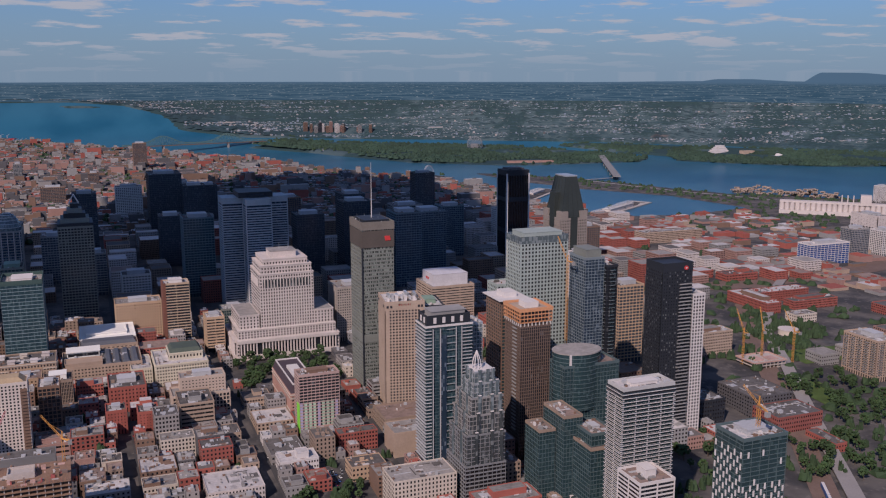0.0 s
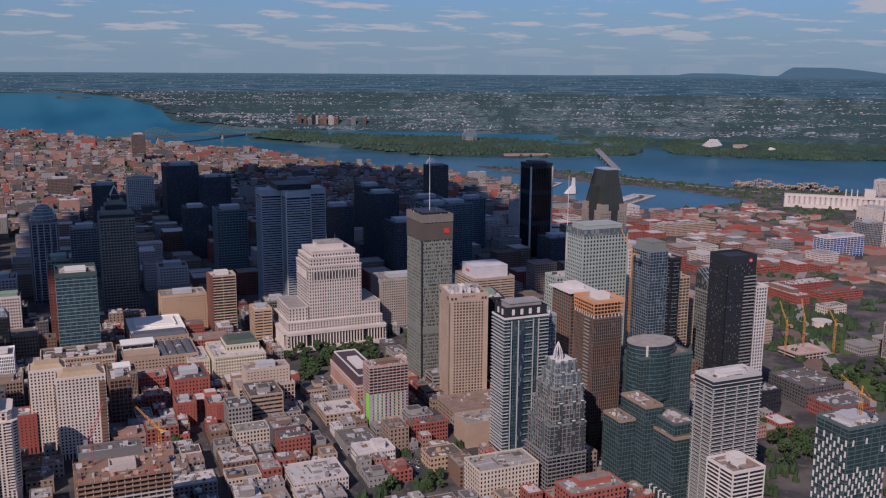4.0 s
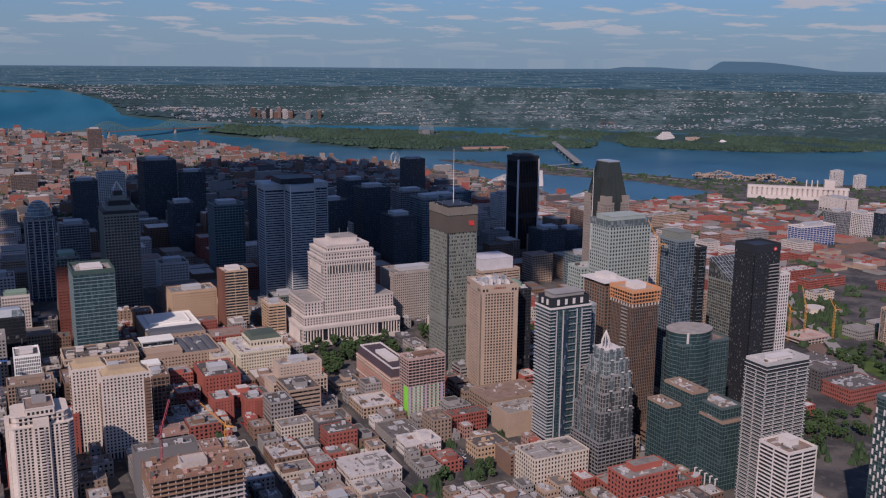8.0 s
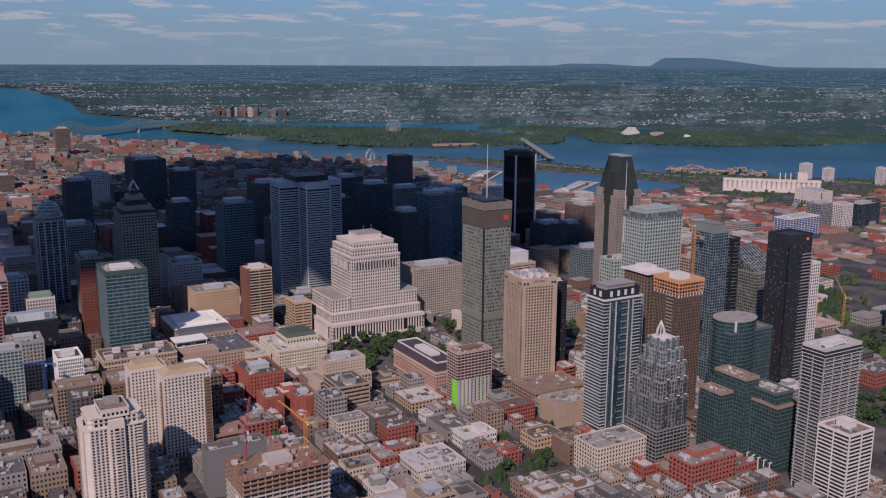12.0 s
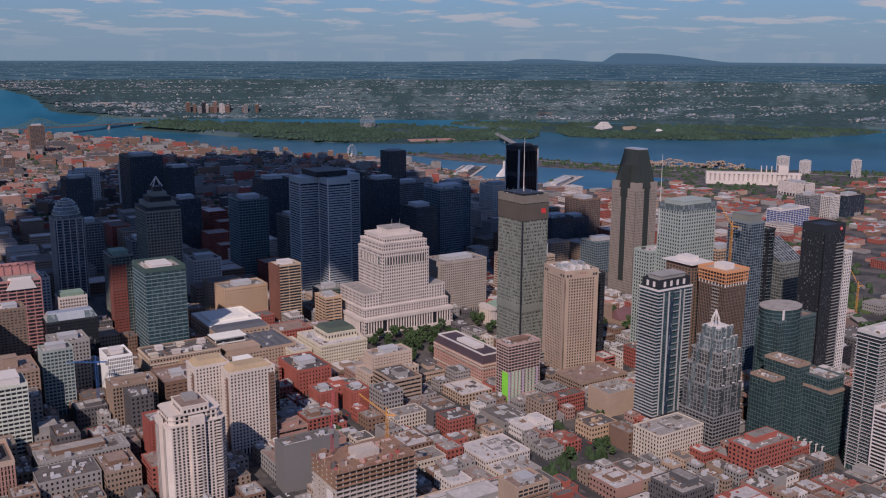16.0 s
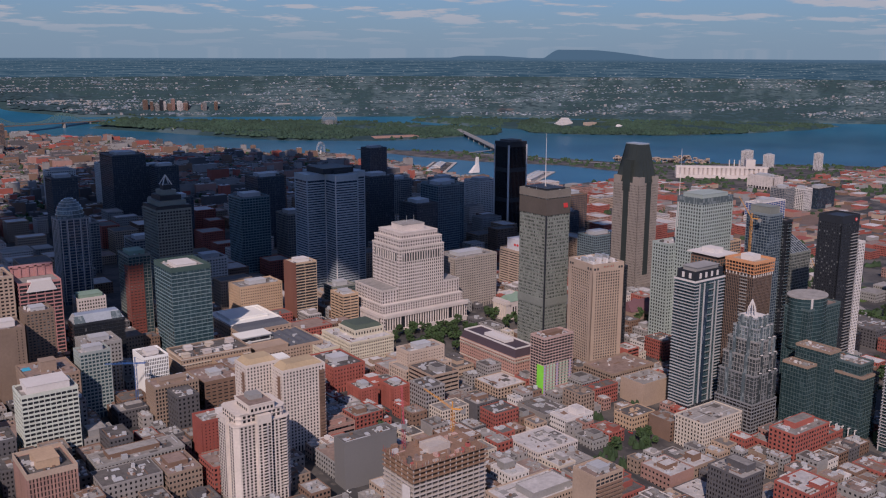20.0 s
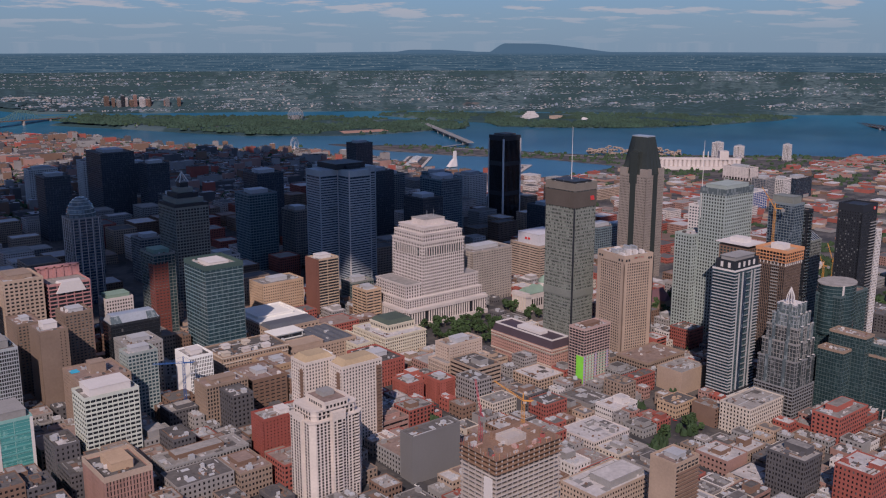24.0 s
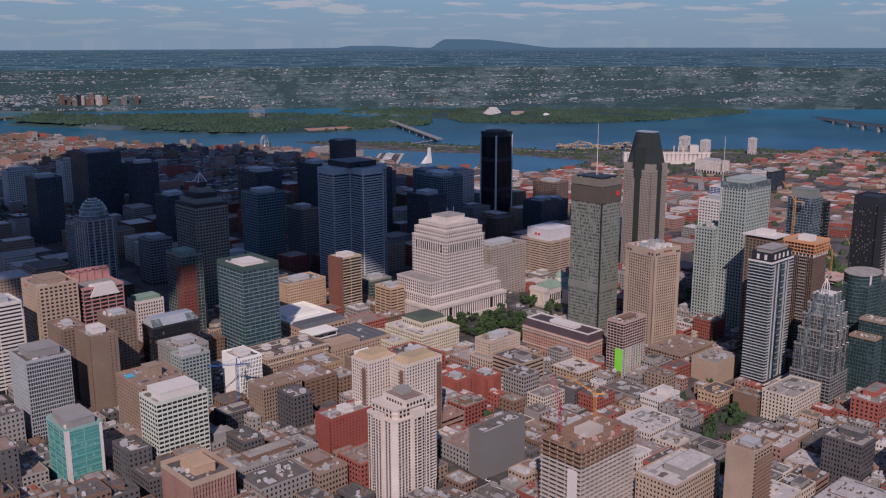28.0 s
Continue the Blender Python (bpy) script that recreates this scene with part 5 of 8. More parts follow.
    part("sloped_roof", Shape().prism([(-25, -11), (25, -11), (25, 11), (-25, 11)], h - 0.2, h + 8, 0, [(-21, -3), (21, -3), (21, 8), (-21, 8)]), STEEL, root, "silver sloped roof")
    for k in (-24, 12):
        part("skylight", Shape().face([(k, -11.2, h + 0.3), (k + 11, -11.2, h + 0.3), (k + 10, -4.4, h + 7.2), (k + 1, -4.4, h + 7.2)]), G_PALE, root)
    tower("green_roofed_block", "stone block with a green copper roof", -395, 130, 30, 22, 98, STONE, G_ROOM, band=1.6, bay=3, pier=1.2, roof=0, hut=(0.8, 0.8, 4), hut_mat=COPPER, group="stone blocks")
    # concrete frame going up, with cranes
    TAKEN.append((-321, -402, -253, -360))
    g0 = ground_height(-290, -380) - 0.5
    root = thing("concrete_frame_building", "bare concrete frame of a building under construction with timber decks", "building", -290, -383, g0, "construction sites")
    raw, deckm = matte("raw concrete", (0.42, 0.37, 0.34)), matte("timber deck", (0.235, 0.145, 0.10), vary=0.35)
    faded = matte("faded red panels", (0.36, 0.10, 0.09))
    pinkish = matte("pinkish shuttering", (0.46, 0.30, 0.26), vary=0.3)
    hh = 86 - g0
    nfl = int(hh / 3.3)
    slab = Shape().box(-32, -19, 0, 32, 19, 0.42).mesh("floor_slab", raw)
    timbered = Shape().box(-32.6, -19.6, 0, 32.6, 19.6, 0.7).mesh("floor_slab", deckm)
    rim = Shape().box(-32, -19, 0.42, 32, -18.7, 1.2).box(-32, -18.7, 0.42, -31.7, 19, 1.2).mesh("edge_wall", raw)
    for k in range(1, nfl + 1):
        new_floor = k > nfl - 4
        part("floor_slab", timbered if new_floor else slab, deckm if new_floor else raw, root, at=(0, 0, k * hh / nfl))
        if not new_floor and k % 5:
            part("edge_wall", rim, raw, root, at=(0, 0, k * hh / nfl))
    colm = Shape().box(-0.35, -0.35, 0, 0.35, 0.35, hh).mesh("column", raw)
    for i in range(13):
        for j in range(6):
            if i in (0, 12) or j in (0, 5):
                part("column", colm, raw, root, at=(-31 + i * 5.17, -18 + j * 7.2, 0))
    part("lift_core", Shape().box(-9, -6, 0, 9, 7, hh + 4).ring(-9, -6, 9, 7, hh + 4, hh + 5.5, 0.8), raw, root)
    # solid dark block added to give the shade between the open floors
    part("dark_interior", Shape().box(-28.5, -15.5, 0, 28.5, 15.5, hh - 1), matte("dim bare interior", (0.09, 0.075, 0.07)), root)
    rng = random.Random(9)
    for k in range(64):
        a, b = rng.uniform(-32, 28), rng.uniform(-19, 15)
        part("deck_panel", Shape().box(a, b, hh + 0.5, a + rng.uniform(0.8, 5), b + rng.uniform(0.8, 4), hh + rng.choice((0.8, 1.0, 1.4, 2.0, 3.0, 4.2))), [deckm, ROOFS[2], pinkish, faded, pinkish, deckm, deckm, raw, ROOFS[3], ROOFS[1]][k % 10], root)
    for k in range(26):
        part("guard_post", Shape().box(-32.4 + k * 2.55, -19.5, hh, -32.2 + k * 2.55, -19.3, hh - 6.0 + rng.uniform(7.5, 11)), rng.choice((faded, deckm, ORANGE, raw)), root)
    for k in range(15):
        part("guard_post", Shape().box(-32.5, -19 + k * 2.6, hh, -32.3, -18.8 + k * 2.6, hh - 6.0 + rng.uniform(7.5, 11)), rng.choice((faded, deckm, faded, raw)), root)
    part("white_hoist", Shape().box(-33.6, -16, 0, -32.4, -8, hh - 14), WHITE, root)
    # low gabled and flat neighbours
    for nm, lb, x, y, w, d, t, wl, rf in (
            ("grey_blind_building", "building with a broad blind grey metal side wall", -318, -303, 48, 16, 68, matte("grey metal siding", (0.17, 0.165, 0.165), rough=0.6, vary=0.06), 1),
            ("dark_grey_block", "dark grey apartment block", -92, -500, 26, 32, 52, CHARCOAL, 0),
            ("red_corner_block", "red corner block with pale cornices", -75, -545, 34, 30, 52, BRICK, 2),
            ("white_flat_roof_store", "long store with a white membrane roof", -170, -545, 50, 46, 36, GREY, 2),
            ("concrete_hall", "pale concrete hall with a stepped roof", -20, -407, 54, 31, 46, CREAM, 0),
            ("red_brick_office", "red brick office with regular windows", 32, -463, 51, 26, 42, BRICK, 0),
            ("beige_hall", "windowless beige brick hall building", 13, -309, 41, 30, 46, SAND, 0),
            ("red_brick_hall", "red brick building with a green roof edge", -32, -283, 37, 14, 42, BRICK, 1),
            ("orange_brick_block", "orange brick block by the parking lot", -36, -340, 31, 22, 34, GOLD, 1),
            ("white_painted_block", "white painted block with a gable", -92, -312, 34, 22, 36, WHITE, 2),
            ("white_roofed_block", "long block with a white roof and dark windows", -158, -347, 46, 40, 34, STONE, 2),
            ("red_party_wall_block", "red block with a plain painted party wall", -155, -287, 27, 22, 48, BRICK, 1),
            ("sandy_corner_house", "cream house with a flat roof", -186, -250, 30, 20, 46, CREAM, 0),
            ("college_building", "dark grey college building with a flat dark roof", 394, -332, 52, 56, 38, CHARCOAL, 1),
            ("red_college_annex", "red panelled college annex", 392, -374, 56, 38, 31, matte("dull red panels", (0.25, 0.085, 0.07)), 1),
            # this podium's DARK wall carries the shadow at the tower foot
            ("black_podium", "low podium at the tower foot, its shadow put into the dark colour", 316, -332, 44, 36, 42, DARK, 1),
            ("grey_school_wing", "grey school wing with a cluttered flat roof", -484, -246, 44, 30, 57, GREYSTONE, 1),
            ("grey_school_wing", "long grey school wing with roof huts", -478, -212, 68, 26, 58, GREY, 0),
            ("grey_school_wing", "tan school wing with a flat gravel roof", -438, -252, 26, 36, 56, TAN, 3),
            ("teal_roofed_school", "low building with a teal roof", -250, -330, 34, 24, 40, GREY, 2)):
        gg = min(ground_height(x, y), ground_height(x + w, y + d)) - 0.5
        low_house(x, y, w, d, t - gg, wl, ROOFS[rf], nm, lb, random.Random(int(x + y)), windows=nm not in ("grey_blind_building", "beige_hall"))
    root, h = tower("tan_balcony_slab", "tan apartment slab with a blind side and brown balconies", -227, -480, 26, 22, 83, SAND, G_DARK, floor=2.9, band=1.0, bay=4.3, pier=0.5, proud=0.3, roof=3, hut=(0.4, 0.5, 3), blind="w", group="apartment towers")
    deck = Shape().box(-11.5, -12.5, 0, 12.8, -10.9, 0.9).mesh("balcony", BROWN)
    for k in range(int((h - 8) / 2.9)):
        part("balcony", deck, BROWN, root, at=(0, 0, 6.2 + 2.9 * k))
    low_house(-262, -440, 60, 34, 34, BEIGE, ROOFS[2], "parking_building", "grey parking building with a pale deck", random.Random(4))


build_west()


def lattice_crane(x, y, base, height, reach, turn, material=YELLOW, back=14.0, rise=0.0, label="yellow steel lattice tower crane"):
    root = thing("tower_crane", label, "crane", x, y, base, "cranes")
    s = Shape()
    for sx in (-0.9, 0.9):
        for sy in (-0.9, 0.9):
            s.beam((sx, sy, 0), (sx, sy, height), 0.11)
    for k in range(int(height / 4)):
        z = k * 4
        s.beam((-0.9, -0.9, z), (0.9, -0.9, z + 4), 0.07).beam((0.9, 0.9, z), (-0.9, 0.9, z + 4), 0.07)
        s.beam((-0.9, 0.9, z), (-0.9, -0.9, z + 4), 0.07).beam((0.9, -0.9, z), (0.9, 0.9, z + 4), 0.07)
    part("crane_mast", s, material, root)
    c, q = math.cos(radians(turn)), math.sin(radians(turn))
    j = Shape()
    tip = (reach * c, reach * q, height + rise)
    for off in (-0.6, 0.6):
        j.beam((-off * q, off * c, height), (tip[0] - off * q, tip[1] + off * c, tip[2]), 0.11)
    j.beam((0, 0, height + 1.4), (tip[0], tip[1], tip[2] + 0.6), 0.11)
    n = int(reach / 3)
    for k in range(n):
        f, e = k / n, (k + 0.5) / n
        j.beam((tip[0] * f - 0.6 * q, tip[1] * f + 0.6 * c, height + rise * f), (tip[0] * e, tip[1] * e, height + rise * e + 1.3), 0.09)
    part("jib", j, material, root)
    part("counter_jib", Shape().beam((0, 0, height + 0.3), (-back * c, -back * q, height + 0.3), 0.5), material, root)
    part("counterweight", Shape().box(-back * c - 1.4, -back * q - 1.4, height - 2.6, -back * c + 1.4, -back * q + 1.4, height + 0.6), GREY, root)
    part("apex", Shape().beam((0, 0, height), (0, 0, height + 6), 0.35).beam((0, 0, height + 6), (tip[0] * 0.6, tip[1] * 0.6, height + rise * 0.6 + 0.7), 0.06).beam((0, 0, height + 6), (-back * c, -back * q, height + 0.6), 0.06), material, root)
    part("cab", Shape().box(0.8, -1.0, height - 2.4, 2.6, 1.0, height), WHITE, root)
    return root


lattice_crane(-309, -371, 86, 22, 20, 60, matte("faded red paint", (0.36, 0.07, 0.09)), 8, 18, "red luffing tower crane")
lattice_crane(-262, -366, 86, 18, 22, 130, YELLOW, 8, 14, "yellow luffing tower crane")
lattice_crane(200, -285, ground_height(200, -285), 165, 16, 100, YELLOW, 9, 22, "tall yellow tower crane beside the formwork")
lattice_crane(160, -612, 140, 18, 30, 70, YELLOW, 15, 3, "orange tower crane on the checkered tower")
for cx, cy, ct in ((497, -190, 95), (527, -188, 70), (560, -205, 120)):
    lattice_crane(cx, cy, ground_height(cx, cy), 40, 14, ct, YELLOW, 7, 26)
site = thing("construction_deck", "raw concrete storeys with reddish shuttering at the crane feet", "building", 520, -196, ground_height(520, -196) - 0.5, "construction sites")
for level in range(3):
    part("floor_slab", Shape().box(-24, -17, level * 3.6, 24, 17, level * 3.6 + 0.5), matte("raw concrete", (1, 1, 1)), site)
    for step in range(9):
        part("column", Shape().box(-23.6 + step * 5.8, -16.8, level * 3.6 + 0.5, -22.8 + step * 5.8, -16, level * 3.6 + 3.6), matte("raw concrete", (1, 1, 1)), site)
part("shuttering", Shape().ring(-24.4, -17.4, 24.4, 17.4, 7.7, 9.4, 0.4).box(-14, -8, 7.7, -2, 6, 9.2).box(4, -10, 7.7, 18, 4, 8.6), matte("pinkish shuttering", (1, 1, 1)), site, "reddish timber shuttering")
lattice_crane(-405, -85, ground_height(-405, -85), 52, 26, 150, BLUE, 10, 0, "slim blue steel tower crane")


# ---- landmarks of the centre ----
def build_insurance_building():
    """The white stepped office palace with a colonnade."""
    TAKEN.append((-84, 14, 62, 108))
    g0 = ground_height(0, 60) - 0.5
    root = thing("stone_office_palace", "pale granite stepped office building with colonnades and tiered tower", "building", -6, 64, g0, "landmark towers")

    def stage(hx, hy, z0, z1, name="stage", floor=4.0, bay=3.6, win=1.5, tall=2.3, cx=0.0, cy=0.0, n=None):
        part(name, Shape().box(cx - hx, cy - hy, z0, cx + hx, cy + hy, z1), STONE, root)
        part("cornice", Shape().ring(cx - hx - 0.5, cy - hy - 0.5, cx + hx + 0.5, cy + hy + 0.5, z1 - 0.8, z1 + 0.5, 1.2), STONE, root)
        part("string_course", Shape().ring(cx - hx - 0.35, cy - hy - 0.35, cx + hx + 0.35, cy + hy + 0.35, z0 + 3.6, z0 + 4.2, 0.9), STONE, root)
        k = n or max(1, int((z1 - z0 - 1) / floor))
        s = Shape()
        for r in range(k):
            z = z0 + 1.1 + r * (z1 - z0 - 1.5) / k
            for i in range(int(2 * hx / bay)):
                c = cx - hx + (i + 0.5) * 2 * hx / int(2 * hx / bay)
                s.box(c - win / 2, cy - hy - 0.06, z, c + win / 2, cy - hy + 0.1, z + tall, floor=False)
            for i in range(int(2 * hy / bay)):
                c = cy - hy + (i + 0.5) * 2 * hy / int(2 * hy / bay)
                s.box(cx - hx - 0.06, c - win / 2, z, cx - hx + 0.1, c + win / 2, z + tall, floor=False)
        tagged(part("window_grid", s, G_ROOM, root), kind="stuff")

    stage(63, 43, 0, 24, cx=-6)
    stage(60, 37, 24, 35, n=3, tall=2.0, cx=-6)
    stage(12, 31, 35, 52, cx=-51)
    stage(12, 31, 35, 52, cx=41)
    stage(33, 31, 35, 101, bay=3.1, win=1.4, cx=-4)
    stage(31, 29, 101, 111, n=2, cx=-4)
    stage(27, 25, 111, 118, n=1, cx=-4)
    part("plant_room", Shape().box(-20, -13, 118, 12, 13, 125), STONE, root)
    part("roof", Shape().box(-20.4, -13.4, 125, 12.4, 13.4, 125.8), ROOFS[0], root)
    part("wing_roof", Shape().box(-62, -29, 52.2, -40, 29, 52.7), ROOFS[0], root)
    part("wing_roof", Shape().box(31, -29, 52.2, 52, 29, 52.7), ROOFS[0], root)
    colm = Shape().prism([(0.95 * math.cos(a), 0.95 * math.sin(a)) for a in np.arange(0, 6.2, 0.785)], 0, 15).mesh("column", STONE)
    recess = Shape()
    for k in range(32):
        if k not in (6, 25):
            part("column", colm, STONE, root, at=(-64 + k * 3.75, -44.4, 6))
    for k in range(19):
        part("column", colm, STONE, root, at=(-70.4, -33.3 + k * 3.7, 6))
    recess.box(-66, -43.3, 6, 54, -42.8, 21).box(-69.3, -35, 6, -68.8, 35, 21)
    part("portico_recess", recess, G_DARK, root)
    part("entablature", Shape().box(-68, -46, 21, 56, -42.5, 24.7).box(-72, -37, 21, -68.5, 37, 24.7), STONE, root)
    part("portico_base", Shape().box(-68, -47, 0, 56, -42.5, 6).box(-73, -37, 0, -68.5, 37, 6), STONE, root)
    up = Shape().prism([(0.7 * math.cos(a), 0.7 * math.sin(a)) for a in np.arange(0, 6.2, 1.04)], 0, 10).mesh("upper_column", STONE)
    part("loggia", Shape().box(-33, -31.2, 84, 25, -30.8, 94).box(-37.2, -24, 84, -36.8, 24, 94), G_SMOKE, root)
    for k in range(15):
        part("upper_column", up, STONE, root, at=(-31 + k * 3.83, -31.5, 84))
    for k in range(11):
        part("upper_column", up, STONE, root, at=(-37.5, -20 + k * 4.0, 84))
    for cx in (-6, 5):
        part("flagpole", Shape().beam((cx, 0, 124), (cx, 0, 134), 0.16), STEEL, root)


def build_slate_tower():
    # the slate tower's pale greenish panes are reflections painted into the glass
    root, h = tower("slate_office_tower", "slim grey-green slate office tower with dark cap and white mast", 35, -140, 35, 44, 212, SLATE, glazing("slate tower glass", (0.035, 0.042, 0.040), blinds_and_glints=0.6, bay=1.1, floor=4.0, pale=(0.32, 0.36, 0.32)), floor=4.0, band=1.7, bay=2.2, pier=0.35, proud=0.35, roof=1, hut=(0.8, 0.8, 2.5), hut_mat=DARK, clutter=8)
    part("cap_band", Shape().ring(-18, -22.5, 18, 22.5, h - 26, h - 8, 0.9), matte("dark brown stone", (0.09, 0.075, 0.065)), root, "dark band of the cap")
    part("cap_top", Shape().ring(-18.2, -22.7, 18.2, 22.7, h - 7, h + 1.6, 0.9), matte("grey-brown stone", (0.17, 0.15, 0.13)), root)
    part("mid_band", Shape().ring(-18, -22.5, 18, 22.5, h * 0.30, h * 0.30 + 8, 0.9), SLATE, root)
    part("corner_post", Shape().box(-18.1, -22.6, 0, -16.6, -21.1, h - 26), DARK, root)
    logo = part("logo_mark", Shape().prism([(8, 0), (14, 0), (13, 5), (7, 5)], 0, 0.4), RED, root, "red plain sign")
    logo.rotation_euler = (radians(90), 0, 0)
    logo.location = (0, -22.6, h - 19)
    ring = [(0.55 * math.cos(a), 0.55 * math.sin(a)) for a in np.arange(0, 6.2, 0.785)]
    part("mast", Shape().prism(ring, h, h + 62, 0, [(x * 0.3, y * 0.3) for x, y in ring]), WHITE, root, "white mast")
    rng = random.Random(2)
    for k in range(9):
        a, b = rng.uniform(-15, 15), rng.uniform(-19, 19)
        part("antenna", Shape().beam((a, b, h), (a, b, h + rng.uniform(3, 7)), 0.12), STEEL, root)


def build_cross_tower():
    """Cruciform tower of four wings."""
    x0, y0 = -8, 262
    TAKEN.append((x0 - 45, y0 - 45, x0 + 45, y0 + 45))
    g0 = ground_height(x0, y0) - 0.5
    root = thing("cruciform_office_tower", "cross-shaped silver and blue-grey office tower", "tower", x0, y0, g0, "landmark towers")
    h = 196 - g0
    alu = matte("grey aluminium", (0.35, 0.385, 0.41), rough=0.5)
    L, a = 46.0, 17.5
    cross = [(-a, -L), (a, -L), (a, -a), (L, -a), (L, a), (a, a), (a, L), (-a, L), (-a, a), (-L, a), (-L, -a), (-a, -a)]
    small = [(x - math.copysign(0.5, x), y - math.copysign(0.5, y)) for x, y in cross]
    part("glazed_core", Shape().prism(small, 0, h - 1), G_BLUE, root)
    n = 44
    s = Shape().prism(cross, 0, 1.7).mesh("floor_band", alu)
    for k in range(n):
        part("floor_band", s, alu, root, at=(0, 0, 6 + k * (h - 16) / n))
    part("crown", Shape().prism(cross, h - 9, h - 0.5), alu, root)
    part("base", Shape().prism([(x * 1.03, y * 1.03) for x, y in cross], 0, 6), alu, root)
    for k, (x, y) in enumerate(cross):
        part("corner_strip", Shape().box(x - 0.6, y - 0.6, 0, x + 0.6, y + 0.6, h), WHITE if k in (0, 11) else alu, root)
    part("plant_room", Shape().box(-24, -24, h - 0.5, 24, 24, h + 7).box(-10, -30, h, 12, 28, h + 4), DARK, root)
    tower("plaza_block", "low glass plaza block at the foot of the cross tower", -75, 140, 34, 26, 62, SLATE, G_GREEN, band=0.6, bay=3, pier=0.3)


def build_gabled_tower():
    """Tall granite tower with stepped shoulders and a steep copper roof."""
    root, h = tower("gabled_granite_tower", "tan granite office tower with stepped shoulders and a steep dark roof", 355, 14, 40, 50, 176, matte("tan granite", (0.25, 0.215, 0.19)), G_DARK, floor=3.9, band=1.7, bay=2.7, pier=1.4, proud=0.5, hut=None, clutter=0, roof=1)
    dk = matte("dark patinated roof", (0.035, 0.042, 0.04), rough=0.45)
    gran = MATS["tan granite"]
    part("dark_recess", Shape().box(-20.4, -5, 20, -19.4, 5, h + 3).box(-5, -25.4, 20, 5, -24.4, h + 3), dk, root, "dark central window strip")
    for sx in (-1, 1):
        for sy in (-1, 1):
            part("shoulder", Shape().box(min(sx * 20, sx * 9), min(sy * 25, sy * 12), h - 0.5, max(sx * 20, sx * 9), max(sy * 25, sy * 12), h + 10)
                 .box(min(sx * 14, sx * 7), min(sy * 18, sy * 8), h + 9, max(sx * 14, sx * 7), max(sy * 18, sy * 8), h + 19), gran, root)
    part("steep_roof", Shape().prism([(-18, -23), (18, -23), (18, 23), (-18, 23)], h, h + 56, 0, [(-8.5, -14), (8.5, -14), (8.5, 14), (-8.5, 14)]), dk, root, "steep dark copper roof")
    part("ridge", Shape().box(-8.9, -14.4, h + 55.4, 8.9, 14.4, h + 57), STEEL, root)
    for k in range(5):
        part("roof_rib", Shape().beam((-18 + k * 9, -23.2, h + 1), (-8.5 + k * 4.25, -14.2, h + 55), 0.25).beam((-18.2, -23 + k * 11.5, h + 1), (-8.7, -14 + k * 7, h + 55), 0.25), dk, root)
    part("side_dormer", Shape().box(-20.2, -7, h - 12, -13, 7, h + 34), dk, root)


def build_exchange_tower():
    """Dark bulging tower with pale corners."""
    x, y, w, d = 483, 454, 47, 43
    TAKEN.append((x, y, x + w, y + d))
    g0 = ground_height(x, y) - 0.5
    root = thing("dark_corner_tower", "dark bronze office tower with bright pale corner columns", "tower", x + w / 2, y + d / 2, g0, "landmark towers")
    h = 194 - g0
    part("glazed_core", Shape().box(-22, -20, 0, 22, 20, h - 2), G_BLACK, root)
    mul = Shape().box(-0.35, -0.35, 0, 0.35, 0.35, h - 4).mesh("mullion", DARK)
    for k in range(13):
        part("mullion", mul, DARK, root, at=(-20 + k * 3.33, -20.3, 2))
        part("mullion", mul, DARK, root, at=(-22.3, -18 + k * 3.0, 2))
    for sx in (-1, 1):
        for sy in (-1, 1):
            part("corner_column", Shape().prism([(sx * 22 - 1.3, sy * 20 - 1.3), (sx * 22 + 1.3, sy * 20 - 1.3), (sx * 22 + 1.3, sy * 20 + 1.3), (sx * 22 - 1.3, sy * 20 + 1.3)], 0, h - 6), WHITE, root, "bright pale corner column")
    for z in (h * 0.34, h * 0.67, h - 10):
        part("plant_belt", Shape().ring(-22.6, -20.6, 22.6, 20.6, z, z + 8, 0.9), DARK, root)
    part("crown", Shape().box(-22.5, -20.5, h - 2, 22.5, 20.5, h), DARK, root)
    part("roof", Shape().box(-15, -14, h, 15, 14, h + 3), ROOFS[1], root)


